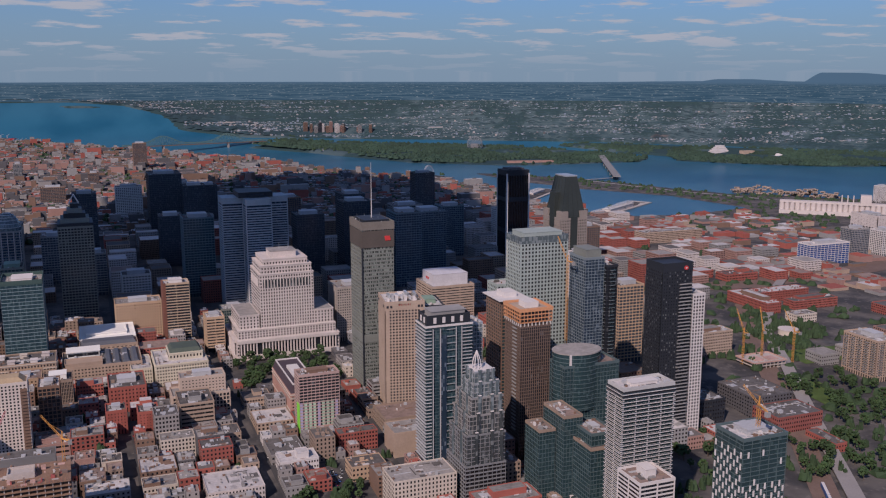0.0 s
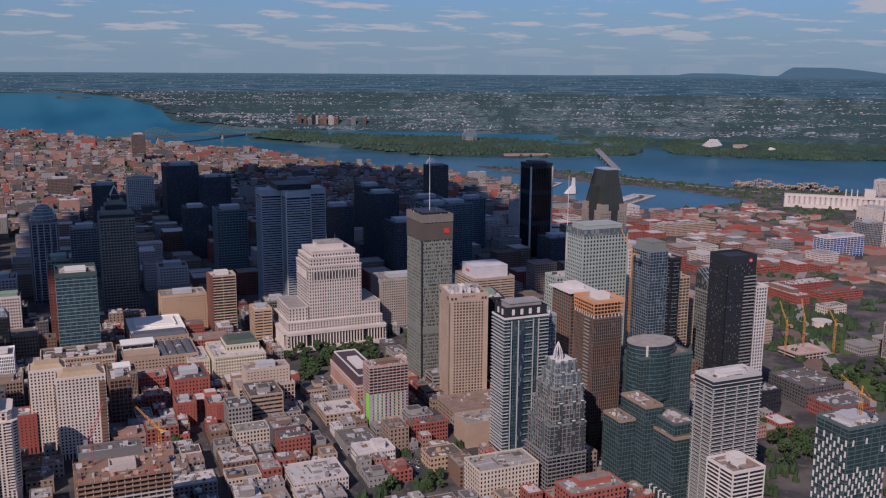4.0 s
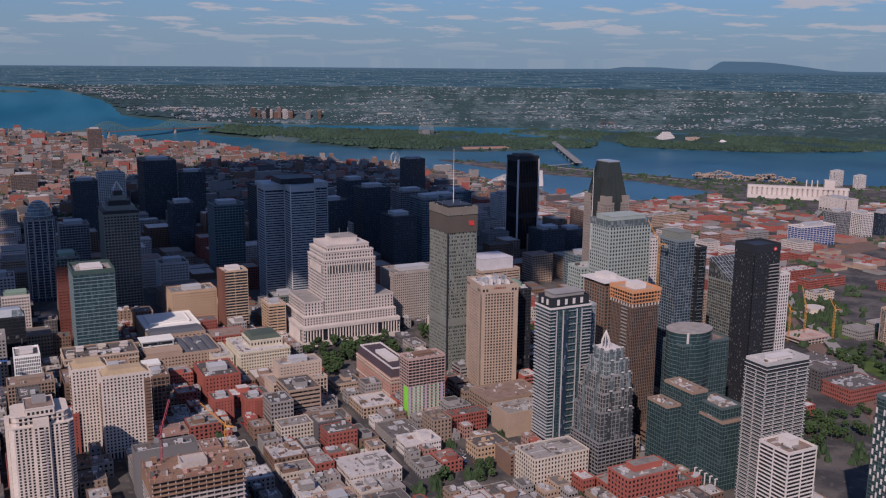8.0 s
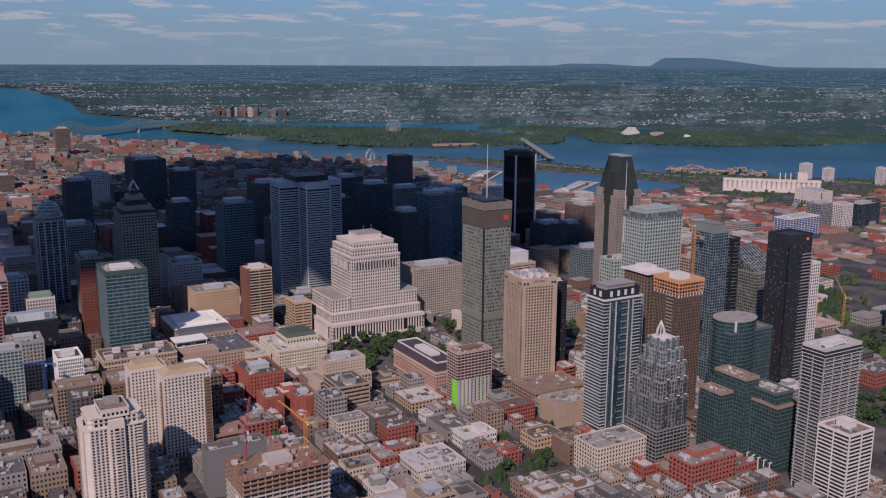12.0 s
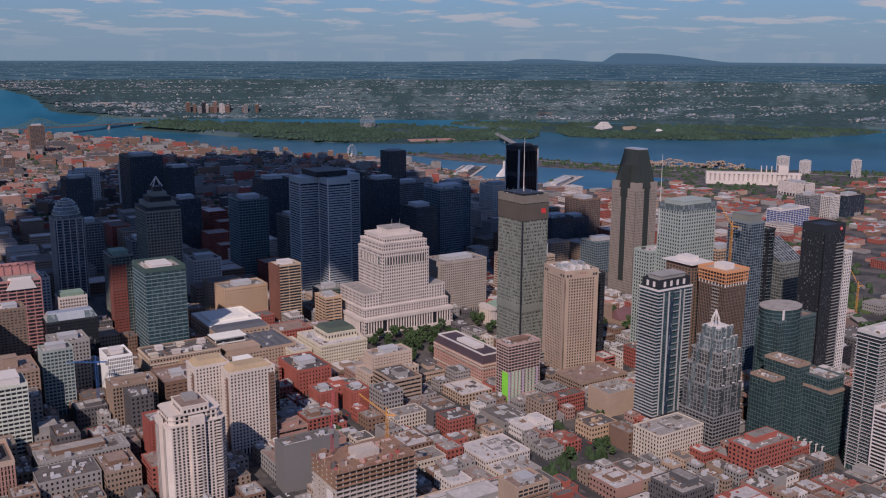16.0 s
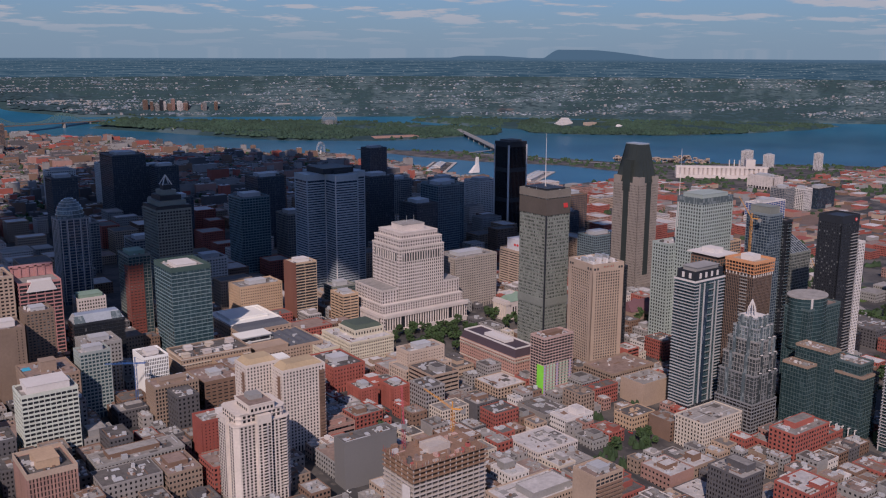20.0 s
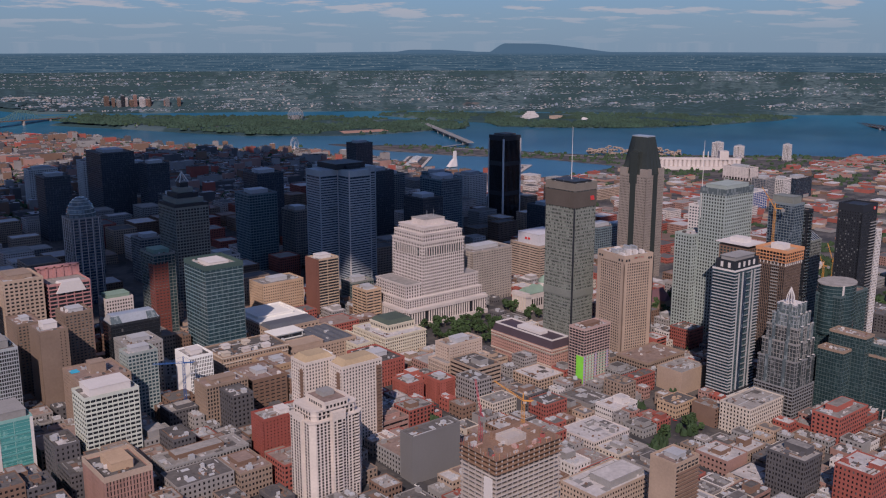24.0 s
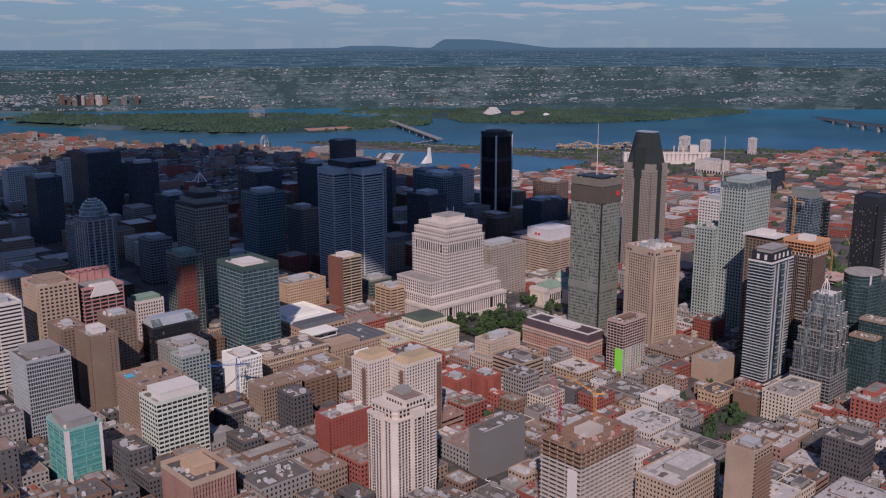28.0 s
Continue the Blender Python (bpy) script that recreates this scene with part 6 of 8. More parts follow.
def build_old_towers():
    root, h = tower("pyramid_topped_tower", "dark stepped tower with a pyramid top and pale apex", -268, 232, 44, 50, 168, SLATE, G_DARK, floor=3.8, band=1.5, bay=4, pier=1.0, hut=None, clutter=0, group="back row towers")
    for k in range(5):
        a, b = 22 - k * 4.2, 25 - k * 4.8
        part("stepped_top", Shape().box(-a, -b, h - 1 + k * 6, a, b, h + 5 + k * 6), SLATE if k % 2 else DARK, root)
    for sx, sy in ((1, 1), (1, -1), (-1, 1), (-1, -1)):
        part("apex_rib", Shape().beam((sx * 6, sy * 6, h + 29), (0, 0, h + 41), 0.5), WHITE, root)
    root, h = tower("round_topped_tower", "banded grey tower with a rounded glass top", -355, 350, 38, 34, 148, GREY, G_BLUE, floor=3.8, band=1.1, bay=9, pier=1.0, hut=None, clutter=0, group="back row towers")
    ring = [(18 * math.cos(a), 16 * math.sin(a)) for a in np.linspace(0, 2 * math.pi, 17)[:-1]]
    for k in range(7):
        a0, a1 = k * 0.21, k * 0.21 + 0.21
        s0, s1 = math.cos(a0), math.cos(a1)
        part("domed_top", Shape().prism([(x * s0, y * s0) for x, y in ring], h + math.sin(a0) * 26, h + math.sin(a1) * 26, 0, [(x * s1, y * s1) for x, y in ring]), G_PALE, root)
        part("dome_ring", Shape().prism([(x * s0 * 1.03, y * s0 * 1.03) for x, y in ring], h + math.sin(a0) * 26 - 0.3, h + math.sin(a0) * 26 + 0.4), STEEL, root)
    for a in range(-2, 3):
        part("pale_rib", Shape().box(-19.2, a * 7 - 0.5, 6, -18.8, a * 7 + 0.5, h).box(a * 8 - 0.5, -17.2, 6, a * 8 + 0.5, -16.8, h), STONE, root)
    # dark steel and office glass are lightened bluish, distance haze put into the colour
    wl = [matte("blackened steel", (0.060, 0.068, 0.080), rough=0.5), SLATE, GREY, BROWN, matte("blue-grey panels", (0.15, 0.20, 0.22), rough=0.5), matte("pale ribs", (0.50, 0.48, 0.46))]
    tinted = glazing("tinted office glass", (0.048, 0.060, 0.076), blinds_and_glints=0.15, pale=(0.16, 0.17, 0.18))
    gl = [tinted, G_TEAL, G_BLUE, tinted]
    rows = ((-95, 372, 46, 44, 150, 4, 1, "teal glass office tower in the cloud's shade"), (-20, 372, 30, 40, 118, 2, 0, "grey office tower with regular window bands"), (-102, 950, 66, 80, 158, 0, 0, "black office slab with regular window bands"),
            (-252, 800, 44, 46, 142, 0, 0, "black office tower with regular window bands"), (-40, 880, 44, 40, 140, 0, 3, "dark office tower with regular window bands"), (489, 957, 47, 40, 138, 0, 0, "black slab tower near the old port"),
            (230, 330, 44, 50, 146, 4, 2, "blue-grey banded tower with a rounded corner"), (300, 420, 52, 56, 132, 4, 2, "blue-grey office slab with regular window bands"), (160, 290, 40, 50, 128, 0, 0, "dark banded office tower"),
            (180, 460, 50, 46, 150, 0, 3, "black office tower with regular window bands"), (90, 420, 46, 40, 138, 0, 0, "dark glass tower with regular window bands"), (20, 560, 50, 50, 150, 0, 3, "dark glass tower with regular window bands"),
            (-110, 620, 40, 46, 118, 0, 0, "dark office block with regular window bands"), (-300, 520, 44, 40, 110, 2, 0, "grey office block with regular window bands"), (-190, 300, 40, 34, 84, 5, 0, "ribbed pale block with regular window bands"),
            (-240, 420, 34, 36, 96, 2, 0, "grey ribbed office with regular window bands"), (-420, 300, 46, 36, 84, 5, 0, "gridded concrete office with regular window bands"), (-520, 210, 60, 40, 92, 5, 0, "gridded concrete office with regular window bands"),
            (330, 640, 60, 44, 112, 2, 0, "grey office slab with regular window bands"), (400, 560, 44, 40, 118, 4, 2, "blue glass block with regular window bands"), (250, 720, 46, 60, 128, 0, 3, "dark twin slab with regular window bands"),
            (130, 760, 44, 46, 122, 3, 0, "brown office tower with regular window bands"), (560, 640, 50, 50, 92, 5, 0, "pale stone office with regular window bands"), (620, 420, 40, 60, 86, 3, 0, "brown office block with regular window bands"),
            (440, 300, 48, 44, 84, 0, 0, "dark curved office block"), (510, 330, 40, 40, 74, 0, 0, "dark glass block with regular window bands"), (410, 150, 48, 40, 72, 4, 0, "grey glass block with regular window bands"),
            (-60, 1180, 60, 40, 118, 5, 0, "pale grey slab with regular window bands"), (20, 1120, 40, 40, 112, 0, 0, "dark slab tower with regular window bands"), (-160, 1220, 60, 34, 104, 5, 0, "wide grey institution slab"),
            (-52, 2380, 46, 34, 122, 3, 0, "brown brick landmark tower"), (-420, 2050, 24, 40, 92, 2, 0, "grey apartment tower with regular window bands"), (-560, 1750, 26, 38, 88, 5, 0, "pale apartment tower with regular window bands"),
            (-330, 1500, 60, 26, 78, 3, 0, "brown apartment slab with regular window bands"), (-640, 1350, 40, 26, 84, 2, 0, "grey apartment slab with regular window bands"), (-210, 1850, 30, 30, 76, 3, 0, "brick apartment tower with regular window bands"),
            (295, -140, 30, 36, 158, 5, 0, "pale concrete apartment tower"), (352, -140, 34, 30, 118, 3, 0, "ochre banded office block"), (470, 180, 60, 30, 60, 5, 0, "pale stone office with regular window bands"))
    for x, y, w, d, t, m, gm, lb in rows:
        pale = m == 5
        tower("back_row_tower" if t > 100 else "back_row_block", lb, x, y, w, d, t, WHITE if lb.startswith("pale concrete") else (GOLD if lb.startswith("ochre") else wl[m]), gl[gm], floor=3.9, band=1.9 if pale else 1.2, bay=4.6, pier=1.6 if pale else 0.6,
              hut=(0.6, 0.5, 5), clutter=2, group="back row towers", roof=1, joined=True)
    tower("stone_railway_hotel", "long grey stone hotel with gridded windows", 58, 56, 70, 44, 98, matte("smoky limestone", (0.34, 0.295, 0.26)), G_DARK, floor=3.3, band=1.6, bay=3.0, pier=1.5, proud=0.25, roof=0, hut=(0.6, 0.4, 4), group="stone blocks")
    root, h = tower("railway_office", "brown banded office with a white roof block and red lettering shapes", 190, 64, 62, 60, 86, BEIGE, G_DARK, floor=3.6, band=2.2, bay=20, pier=0.8, roof=0, hut=(0.8, 0.7, 15), hut_mat=matte("grey white panels", (0.52, 0.50, 0.52)), group="office blocks")
    part("red_sign", Shape().box(-25.4, -4, h + 6, -25.0, 0, h + 9).box(-25.4, 2, h + 6, -25.0, 6, h + 9), RED, root, "plain red sign shapes")
    # domed church with green roofs
    OPEN.extend([(60, -66, 172, 42), (196, -148, 288, -36)])
    root = thing("domed_church", "pale stone church with green copper roofs and a small dome", "church", 122, -5, ground_height(122, -5) - 0.5)
    part("nave", Shape().box(-32, -11, 0, 30, 11, 24), STONE, root)
    part("nave_roof", Shape().prism([(-32, -11.5), (30, -11.5), (30, 11.5), (-32, 11.5)], 24, 31, 0, [(-30, -0.5), (28, -0.5), (28, 0.5), (-30, 0.5)]), COPPER, root)
    part("transept", Shape().box(-2, -24, 0, 16, 24, 20), STONE, root)
    part("transept_roof", Shape().prism([(-2.5, -24), (16.5, -24), (16.5, 24), (-2.5, 24)], 20, 26, 0, [(6.5, -22), (7.5, -22), (7.5, 22), (6.5, 22)]), COPPER, root)
    dome = [(8 * math.cos(a), 8 * math.sin(a)) for a in np.linspace(0, 2 * math.pi, 17)[:-1]]
    part("drum", Shape().prism([(7 + x, y) for x, y in dome], 24, 33), STONE, root)
    for k in range(4):
        s0, s1 = math.cos(k * 0.37), math.cos(k * 0.37 + 0.37)
        part("dome", Shape().prism([(7 + x * s0, y * s0) for x, y in dome], 33 + k * 2.3, 35.3 + k * 2.3, 0, [(7 + x * s1, y * s1) for x, y in dome]), COPPER, root)
    part("portico", Shape().box(-38, -13, 0, -32, 13, 23).box(-39, -14, 21, -31.5, 14, 24).box(-38.6, -13, 24, -32, 13, 26), STONE, root)
    for k in range(6):
        part("portico_column", Shape().prism([(-39 + 0.8 * math.cos(a), -11 + k * 4.4 + 0.8 * math.sin(a)) for a in np.arange(0, 6.2, 0.785)], 3, 21), CREAM, root)
        part("nave_window", Shape().box(-26 + k * 4.2, -11.2, 7, -24 + k * 4.2, -10.9, 17), G_ROOM, root)
    plum = matte("plum slate roof", (0.16, 0.085, 0.095), rough=0.6)
    root = thing("parish_church", "brown stone parish church with a plum slate roof and square tower", "church", 238, -98, ground_height(238, -98) - 0.5)
    part("nave", Shape().box(-22, -9, 0, 20, 9, 13), TAN, root)
    part("nave_roof", Shape().prism([(-22.5, -9.6), (20.5, -9.6), (20.5, 9.6), (-22.5, 9.6)], 13, 25, 0, [(-21, -0.3), (19, -0.3), (19, 0.3), (-21, 0.3)]), plum, root, "steep plum slate roof")
    part("transept", Shape().box(2, -17, 0, 14, 17, 12), TAN, root)
    part("transept_roof", Shape().prism([(1.5, -17.4), (14.5, -17.4), (14.5, 17.4), (1.5, 17.4)], 12, 22, 0, [(7.8, -16), (8.2, -16), (8.2, 16), (7.8, 16)]), plum, root)
    part("church_tower", Shape().box(-30, 4, 0, -22, 12, 30).ring(-30.4, 3.6, -21.6, 12.4, 29, 31.5, 0.8), TAN, root)


build_insurance_building()
build_slate_tower()
build_cross_tower()
build_gabled_tower()
build_exchange_tower()
build_old_towers()


# ---- trees ----
def leaf_mesh(seed, clumps, spread, high, size):
    """A crown of many small ragged leaf clumps round a few limbs."""
    rng = random.Random(seed)
    ico = [(0, 0, -1), (0.72, -0.53, -0.45), (-0.28, -0.85, -0.45), (-0.89, 0, -0.45), (-0.28, 0.85, -0.45), (0.72, 0.53, -0.45),
           (0.28, -0.85, 0.45), (-0.72, -0.53, 0.45), (-0.72, 0.53, 0.45), (0.28, 0.85, 0.45), (0.89, 0, 0.45), (0, 0, 1)]
    tri = [(0, 1, 2), (1, 0, 5), (0, 2, 3), (0, 3, 4), (0, 4, 5), (1, 5, 10), (2, 1, 6), (3, 2, 7), (4, 3, 8), (5, 4, 9), (1, 10, 6), (2, 6, 7), (3, 7, 8), (4, 8, 9), (5, 9, 10), (6, 10, 11), (7, 6, 11), (8, 7, 11), (9, 8, 11), (10, 9, 11)]
    v, f = [], []
    for k in range(clumps):
        a, r, z = rng.uniform(0, 6.28), spread * math.sqrt(rng.random()), rng.uniform(-1, 1)
        r *= math.sqrt(max(0.08, 1 - z * z * 0.8))
        cx, cy, cz = r * math.cos(a), r * math.sin(a), high + z * spread * 0.75
        n = len(v)
        s = size * rng.uniform(0.6, 1.3)
        v += [(cx + p[0] * s * rng.uniform(0.6, 1.3), cy + p[1] * s * rng.uniform(0.6, 1.3), cz + p[2] * s * rng.uniform(0.5, 1.0)) for p in ico]
        f += [tuple(n + i for i in t) for t in tri]
    me = bpy.data.meshes.new("crown")
    me.from_pydata(v, [], f)
    me.materials.append(LEAF)
    return me


LEAF = matte("summer leaves", (0.036, 0.064, 0.022), rough=0.7, vary=0.35, grain=0.5, each=0.5)
BARK = matte("bark", (0.10, 0.075, 0.055))
CROWNS = [leaf_mesh(k, 46, 4.2, 8.0, 1.25) for k in range(5)]


def trunk_mesh():
    s = Shape()
    ring = [(0.35 * math.cos(a), 0.35 * math.sin(a)) for a in np.arange(0, 6.2, 1.04)]
    s.prism(ring, 0, 5.5, 0, [(x * 0.6, y * 0.6) for x, y in ring])
    for k in range(5):
        a = k * 1.3
        s.beam((0, 0, 3.8 + 0.3 * k), (2.4 * math.cos(a), 2.4 * math.sin(a), 7.5 + 0.4 * k), 0.11)
    return s.mesh("trunk", BARK)


TRUNK = trunk_mesh()
TREE_COUNT = [0]


WOODED = []         # places of the joined trees


def tree(x, y, size=1.0, rng=random):
    if taken(x - 2, y - 2, x + 2, y + 2, 0.5):
        return
    if x > 600 or TREE_COUNT[0] > 298:
        WOODED.append((x, y, 4.6 * size, 11 * size))
        return
    TREE_COUNT[0] += 1
    root = tagged(new("tree", TRUNK), "leafy green broad-crowned street tree", "tree", "city trees")
    root.location = (x, y, ground_height(x, y) - 0.2)
    root.scale = (size, size, size * rng.uniform(0.85, 1.15))
    root.rotation_euler = (0, 0, rng.uniform(0, 6.28))
    part("crown", rng.choice(CROWNS), LEAF, root)


def plant_trees():
    rng = random.Random(21)
    # the square before the stone palace, lots, yards and street rows
    for x0, y0, x1, y1, n in ((-84, -96, 22, 10, 88), (262, -440, 345, -352, 62), (70, -12, 98, 22, 10), (200, -140, 285, -40, 26), (352, -480, 470, -388, 44), (480, -390, 590, -250, 70), (-75, -318, -58, -262, 4), (-60, -372, 20, -352, 9), (60, -60, 100, 20, 9), (-112, -376, -30, -356, 15), (86, -265, 120, -150, 9),
                              (170, -470, 250, -380, 16), (255, -520, 330, -410, 18), (400, -330, 520, -270, 12), (430, -200, 640, -120, 34), (560, -110, 740, -40, 22),
                              (595, -140, 720, -60, 70), (640, -60, 690, 20, 20), (420, -440, 500, -380, 14), (-620, -560, 240, -100, 260), (-560, -240, -536, -150, 6), (-300, -290, -262, -272, 3), (700, -260, 860, -180, 16), (340, -480, 460, -430, 14)):
        for k in range(n):
            tree(rng.uniform(x0, x1), rng.uniform(y0, y1), rng.uniform(0.75, 1.3), rng)


# ---- the low city ----
def fill_blocks():
    """Streets on the city's grid with houses filling the blocks between them; those beyond the near quarters are joined."""
    rng = random.Random(77)
    words = {"red brick": "red brick row building", "rose brick": "rose brick commercial building", "sandy brick": "sandy brick walk-up building", "grey concrete": "grey concrete low building",
             "cream stone": "cream stone commercial building", "brown brick": "brown brick low building", "tan concrete": "tan concrete office building", "beige precast": "beige low office building",
             "grey stone": "grey stone town house", "white concrete": "white painted low building", "charcoal brick": "charcoal brick apartment building"}
    tops = ("gravel roof", "dark tar roof", "pale membrane roof", "reddish gravel roof")
    sizes = ((48, 32), (36, 40), (30, 30), (26, 22), (20, 26), (17, 19), (13, 17), (10, 12))
    spotters = ((-240, -1070), (-540, -950), (-800, -776))
    mats = sorted(set(WALLS), key=lambda m: m.name) + ROOFS + [G_ROOM, PLANT]
    rest, count = Shape(), 0
    bx = -650.0
    while bx < 250:
        by = -560.0
        while by < 200:
            wide, deep = 99.0, rng.uniform(62, 84)
            y = by
            while y < by + deep - 9:
                x = bx
                while x < bx + wide - 8:
                    order = rng.sample(sizes[:6], 6) + list(sizes[6:])
                    put = None
                    for w, d in order:
                        w, d = w * rng.uniform(0.85, 1.1), d * rng.uniform(0.85, 1.1)
                        if x + w <= bx + wide and y + d <= by + deep + 2 and not taken(x, y, x + w, y + d, 0.25):
                            put = (w, d)
                            break
                    if not put:
                        x += 3.5
                        continue
                    w, d = put
                    x0 = x
                    x += w + 0.6
                    if max(math.hypot(x0 - a, y - b) for a, b in spotters) < 640 or (x0 + w > -84 and x0 < 22 and y + d > -98 and y < 14) or (x0 + w > -114 and x0 < -28 and y + d > -378 and y < -349) or (x0 > 175 and y < -380) or (-72 < x0 < -30 and -346 < y + d and y < -314):
                        continue
                    if any(x0 < c and x0 + w > a and y < e and y + d > b for a, b, c, e in OPEN):
                        continue
                    if rng.random() < (0.5 if x0 < -330 and y > -270 else 0.05):
                        continue
                    h = rng.choice((7, 9, 10, 11, 12, 13, 14, 16, 19, 23)) * (1.7 if x0 < -330 and y > -260 else 1.4 if x0 < -150 and y > -260 else 1.0)
                    if w * d < 330:
                        h = min(h, 13)
                    if y < -400:
                        h = min(h, 14)
                    wall, roof = rng.choice(WALLS), rng.choice((0, 0, 0, 1, 1, 1, 1, 2, 2, 3, 3))
                    # western houses get darker walls and roofs in place of passing cloud shade
                    if x0 < -330:
                        wall, roof = rng.choice((BROWN, BROWN, TAN, BRICK, GREYSTONE, CHARCOAL, GREY)), rng.choice((0, 1, 1, 1, 3))
                    if y < -150 and x0 < 180 and w * d > 230:
                        count += 1
                        low_house(x0, y, w, d, h, wall, ROOFS[roof], "city_building", words.get(wall.name, "low brick city building") + " with a " + tops[roof], rng, detail=True)
                    else:
                        TAKEN.append((x0, y, x0 + w, y + d))
                        joined_house(rest, x0, y, w, d, h, mats.index(wall), mats.index(ROOFS[roof]), len(mats) - 2, rng)
                y += 3.5
            by += deep + 12
        bx += wide + 12
    tagged(new("low_city", rest.mesh("low_city", *mats)), "crowded low city buildings of brick, stone and concrete with flat roofs", "buildings", kind="stuff")


def joined_house(s, x, y, w, d, h, wall, roof, glass, rng):
    """A house of the joined quarters: walls with a roof kerb, rows of windows on the open sides, huts."""
    z = min(ground_height(x, y), ground_height(x + w, y + d), ground_height(x, y + d)) - 0.5
    s.box(x, y, z, x + w, y + d, z + h, wall, floor=False)
    s.ring(x - 0.1, y - 0.1, x + w + 0.1, y + d + 0.1, z + h - 0.4, z + h + 0.7, 0.5, wall)
    s.box(x + 0.45, y + 0.45, z + h - 0.2, x + w - 0.45, y + d - 0.45, z + h + 0.08, roof, floor=False)
    step, ww = rng.uniform(2.6, 3.8), rng.uniform(1.2, 1.9)
    n = max(1, int(h / 3.6))
    for k in range(n):
        q = z + 1.3 + k * h / n
        for i in range(int(w / step)):
            c = x + (i + 0.5) * w / int(w / step)
            s.face([(c - ww / 2, y - 0.05, q), (c + ww / 2, y - 0.05, q), (c + ww / 2, y - 0.05, q + 1.8), (c - ww / 2, y - 0.05, q + 1.8)], glass)
        for i in range(int(d / step)):
            c = y + (i + 0.5) * d / int(d / step)
            s.face([(x - 0.05, c + ww / 2, q), (x - 0.05, c - ww / 2, q), (x - 0.05, c - ww / 2, q + 1.8), (x - 0.05, c + ww / 2, q + 1.8)], glass)
    if w > 17 and d > 17 and rng.random() < 0.4:
        a, b, hh = w * rng.uniform(0.3, 0.6), d * rng.uniform(0.3, 0.6), rng.uniform(3, 5)
        cx, cy = x + rng.uniform(1, w - 1 - a), y + rng.uniform(1, d - 1 - b)
        s.box(cx, cy, z + h, cx + a, cy + b, z + h + hh, wall, floor=False)
        s.box(cx + 0.4, cy + 0.4, z + h + hh, cx + a - 0.4, cy + b - 0.4, z + h + hh + 0.3, roof, floor=False)
    for k in range(rng.randint(2, 6)):
        a, b = rng.uniform(1.5, 4.5), rng.uniform(1.5, 4.5)
        cx, cy = x + rng.uniform(1, w - 1 - a), y + rng.uniform(1, d - 1 - b)
        s.box(cx, cy, z + h, cx + a, cy + b, z + h + (rng.uniform(2.2, 3.4) if k == 0 else rng.uniform(0.8, 1.6)), rng.choice((wall, glass + 1, glass + 1)), floor=False)


def joined_city(name, label, spots, mats):
    """Far houses joined into one mesh: boxes with a roof kerb, turned with the grid."""
    rng = random.Random(len(spots))
    s = Shape()
    half = len(mats) // 2
    for x, y, w, d, h in spots:
        z = max(0.5, ground_height(x, y) - 1) if x < 1300 else 1.0
        m = rng.randrange(half)
        n0 = len(s.v)
        s.box(x, y, z, x + w, y + d, z + h, m, floor=False)
        s.mi[-5] = half + rng.randrange(len(mats) - half)
        if h > 9 and w > 8:
            a, b = rng.uniform(0.2, 0.6) * w, rng.uniform(0.2, 0.6) * d
            s.box(x + a, y + b, z + h, x + a + w * 0.2, y + b + d * 0.25, z + h + 2.5, half, floor=False)
        if math.hypot(x - EYE.x, y - EYE.y) > NEAR - 50:
            s.v[n0:] = [tuple(far(*p)) for p in s.v[n0:]]
    me = s.mesh(name, *mats)
    return tagged(new(name, me), label, "buildings", kind="stuff")


def mid_blocks():
    """Mid-rise blocks behind the towers and the brick quarter towards the river: each a building of its own."""
    rng = random.Random(11)
    for x0, x1, y0, y1, step, low, high, pal, lab in ((-760, 640, 200, 900, 62, 14, 46, [GREY, STONE, BROWN, SAND, TAN, BRICK], "mid-rise city block"),
                                                      (250, 940, -560, 190, 56, 7, 20, [BRICK, BRICK, ROSE, GREY, BROWN, GREYSTONE, STONE], "low warehouse"),
                                                      (640, 1000, 190, 900, 58, 9, 24, [BRICK, ROSE, STONE, GREY, BRICK], "old warehouse block")):
        y = y0
        while y < y1:
            x = x0
            while x < x1:
                w, d = rng.uniform(26, step - 16), rng.uniform(24, step - 14)
                xx, yy = x + rng.uniform(0, 6), y + rng.uniform(0, 6)
                x += step
                if taken(xx, yy, xx + w, yy + d, 4) or rng.random() < 0.12:
                    continue
                if x0 == 250 and (rng.random() < 0.36 or park(xx, yy) or park(xx + w, yy + d)):
                    continue
                h = rng.uniform(low, high)
                wall = rng.choice(pal)
                tone = {"red brick": "red brick", "rose brick": "rose brick", "grey concrete": "grey concrete", "pale limestone": "pale stone", "brown brick": "brown brick", "sandy brick": "sandy brick", "tan concrete": "tan concrete", "grey stone": "grey stone"}[wall.name]
                low_house(xx, yy, w, d, h, wall, ROOFS[rng.choice((0, 0, 1, 1, 2, 2, 3))], "city_block", tone + " " + lab + " with a flat roof", rng, detail=False, group="mid-rise blocks")
            y += step


def park(x, y):
    """Open green and railway land on the river side of the towers."""
    return (250 < x < 640 and -560 < y < -245) or (565 < x < 735 and -150 < y < 30) or (780 < x < 870 and -90 < y < 5) or abs((x - 300) - (y + 560) * 0.62) < 34 or (400 < x < 520 and -340 < y < -210) or (380 < x < 980 and abs(y - 190 + (x - 700) * 0.05) < 42)


def over_box(seed, n, x0, x1, y0, y1, inner, poly=None):
    """Scattered places in a box that lie at least that far inside the land."""
    gen = np.random.default_rng(seed)
    px, py = gen.uniform(x0, x1, n), gen.uniform(y0, y1, n)
    ok = (inside_by(px, py, poly) if poly else land_by(px, py)) >= inner
    return [(float(a), float(b)) for a, b in zip(px[ok], py[ok])]


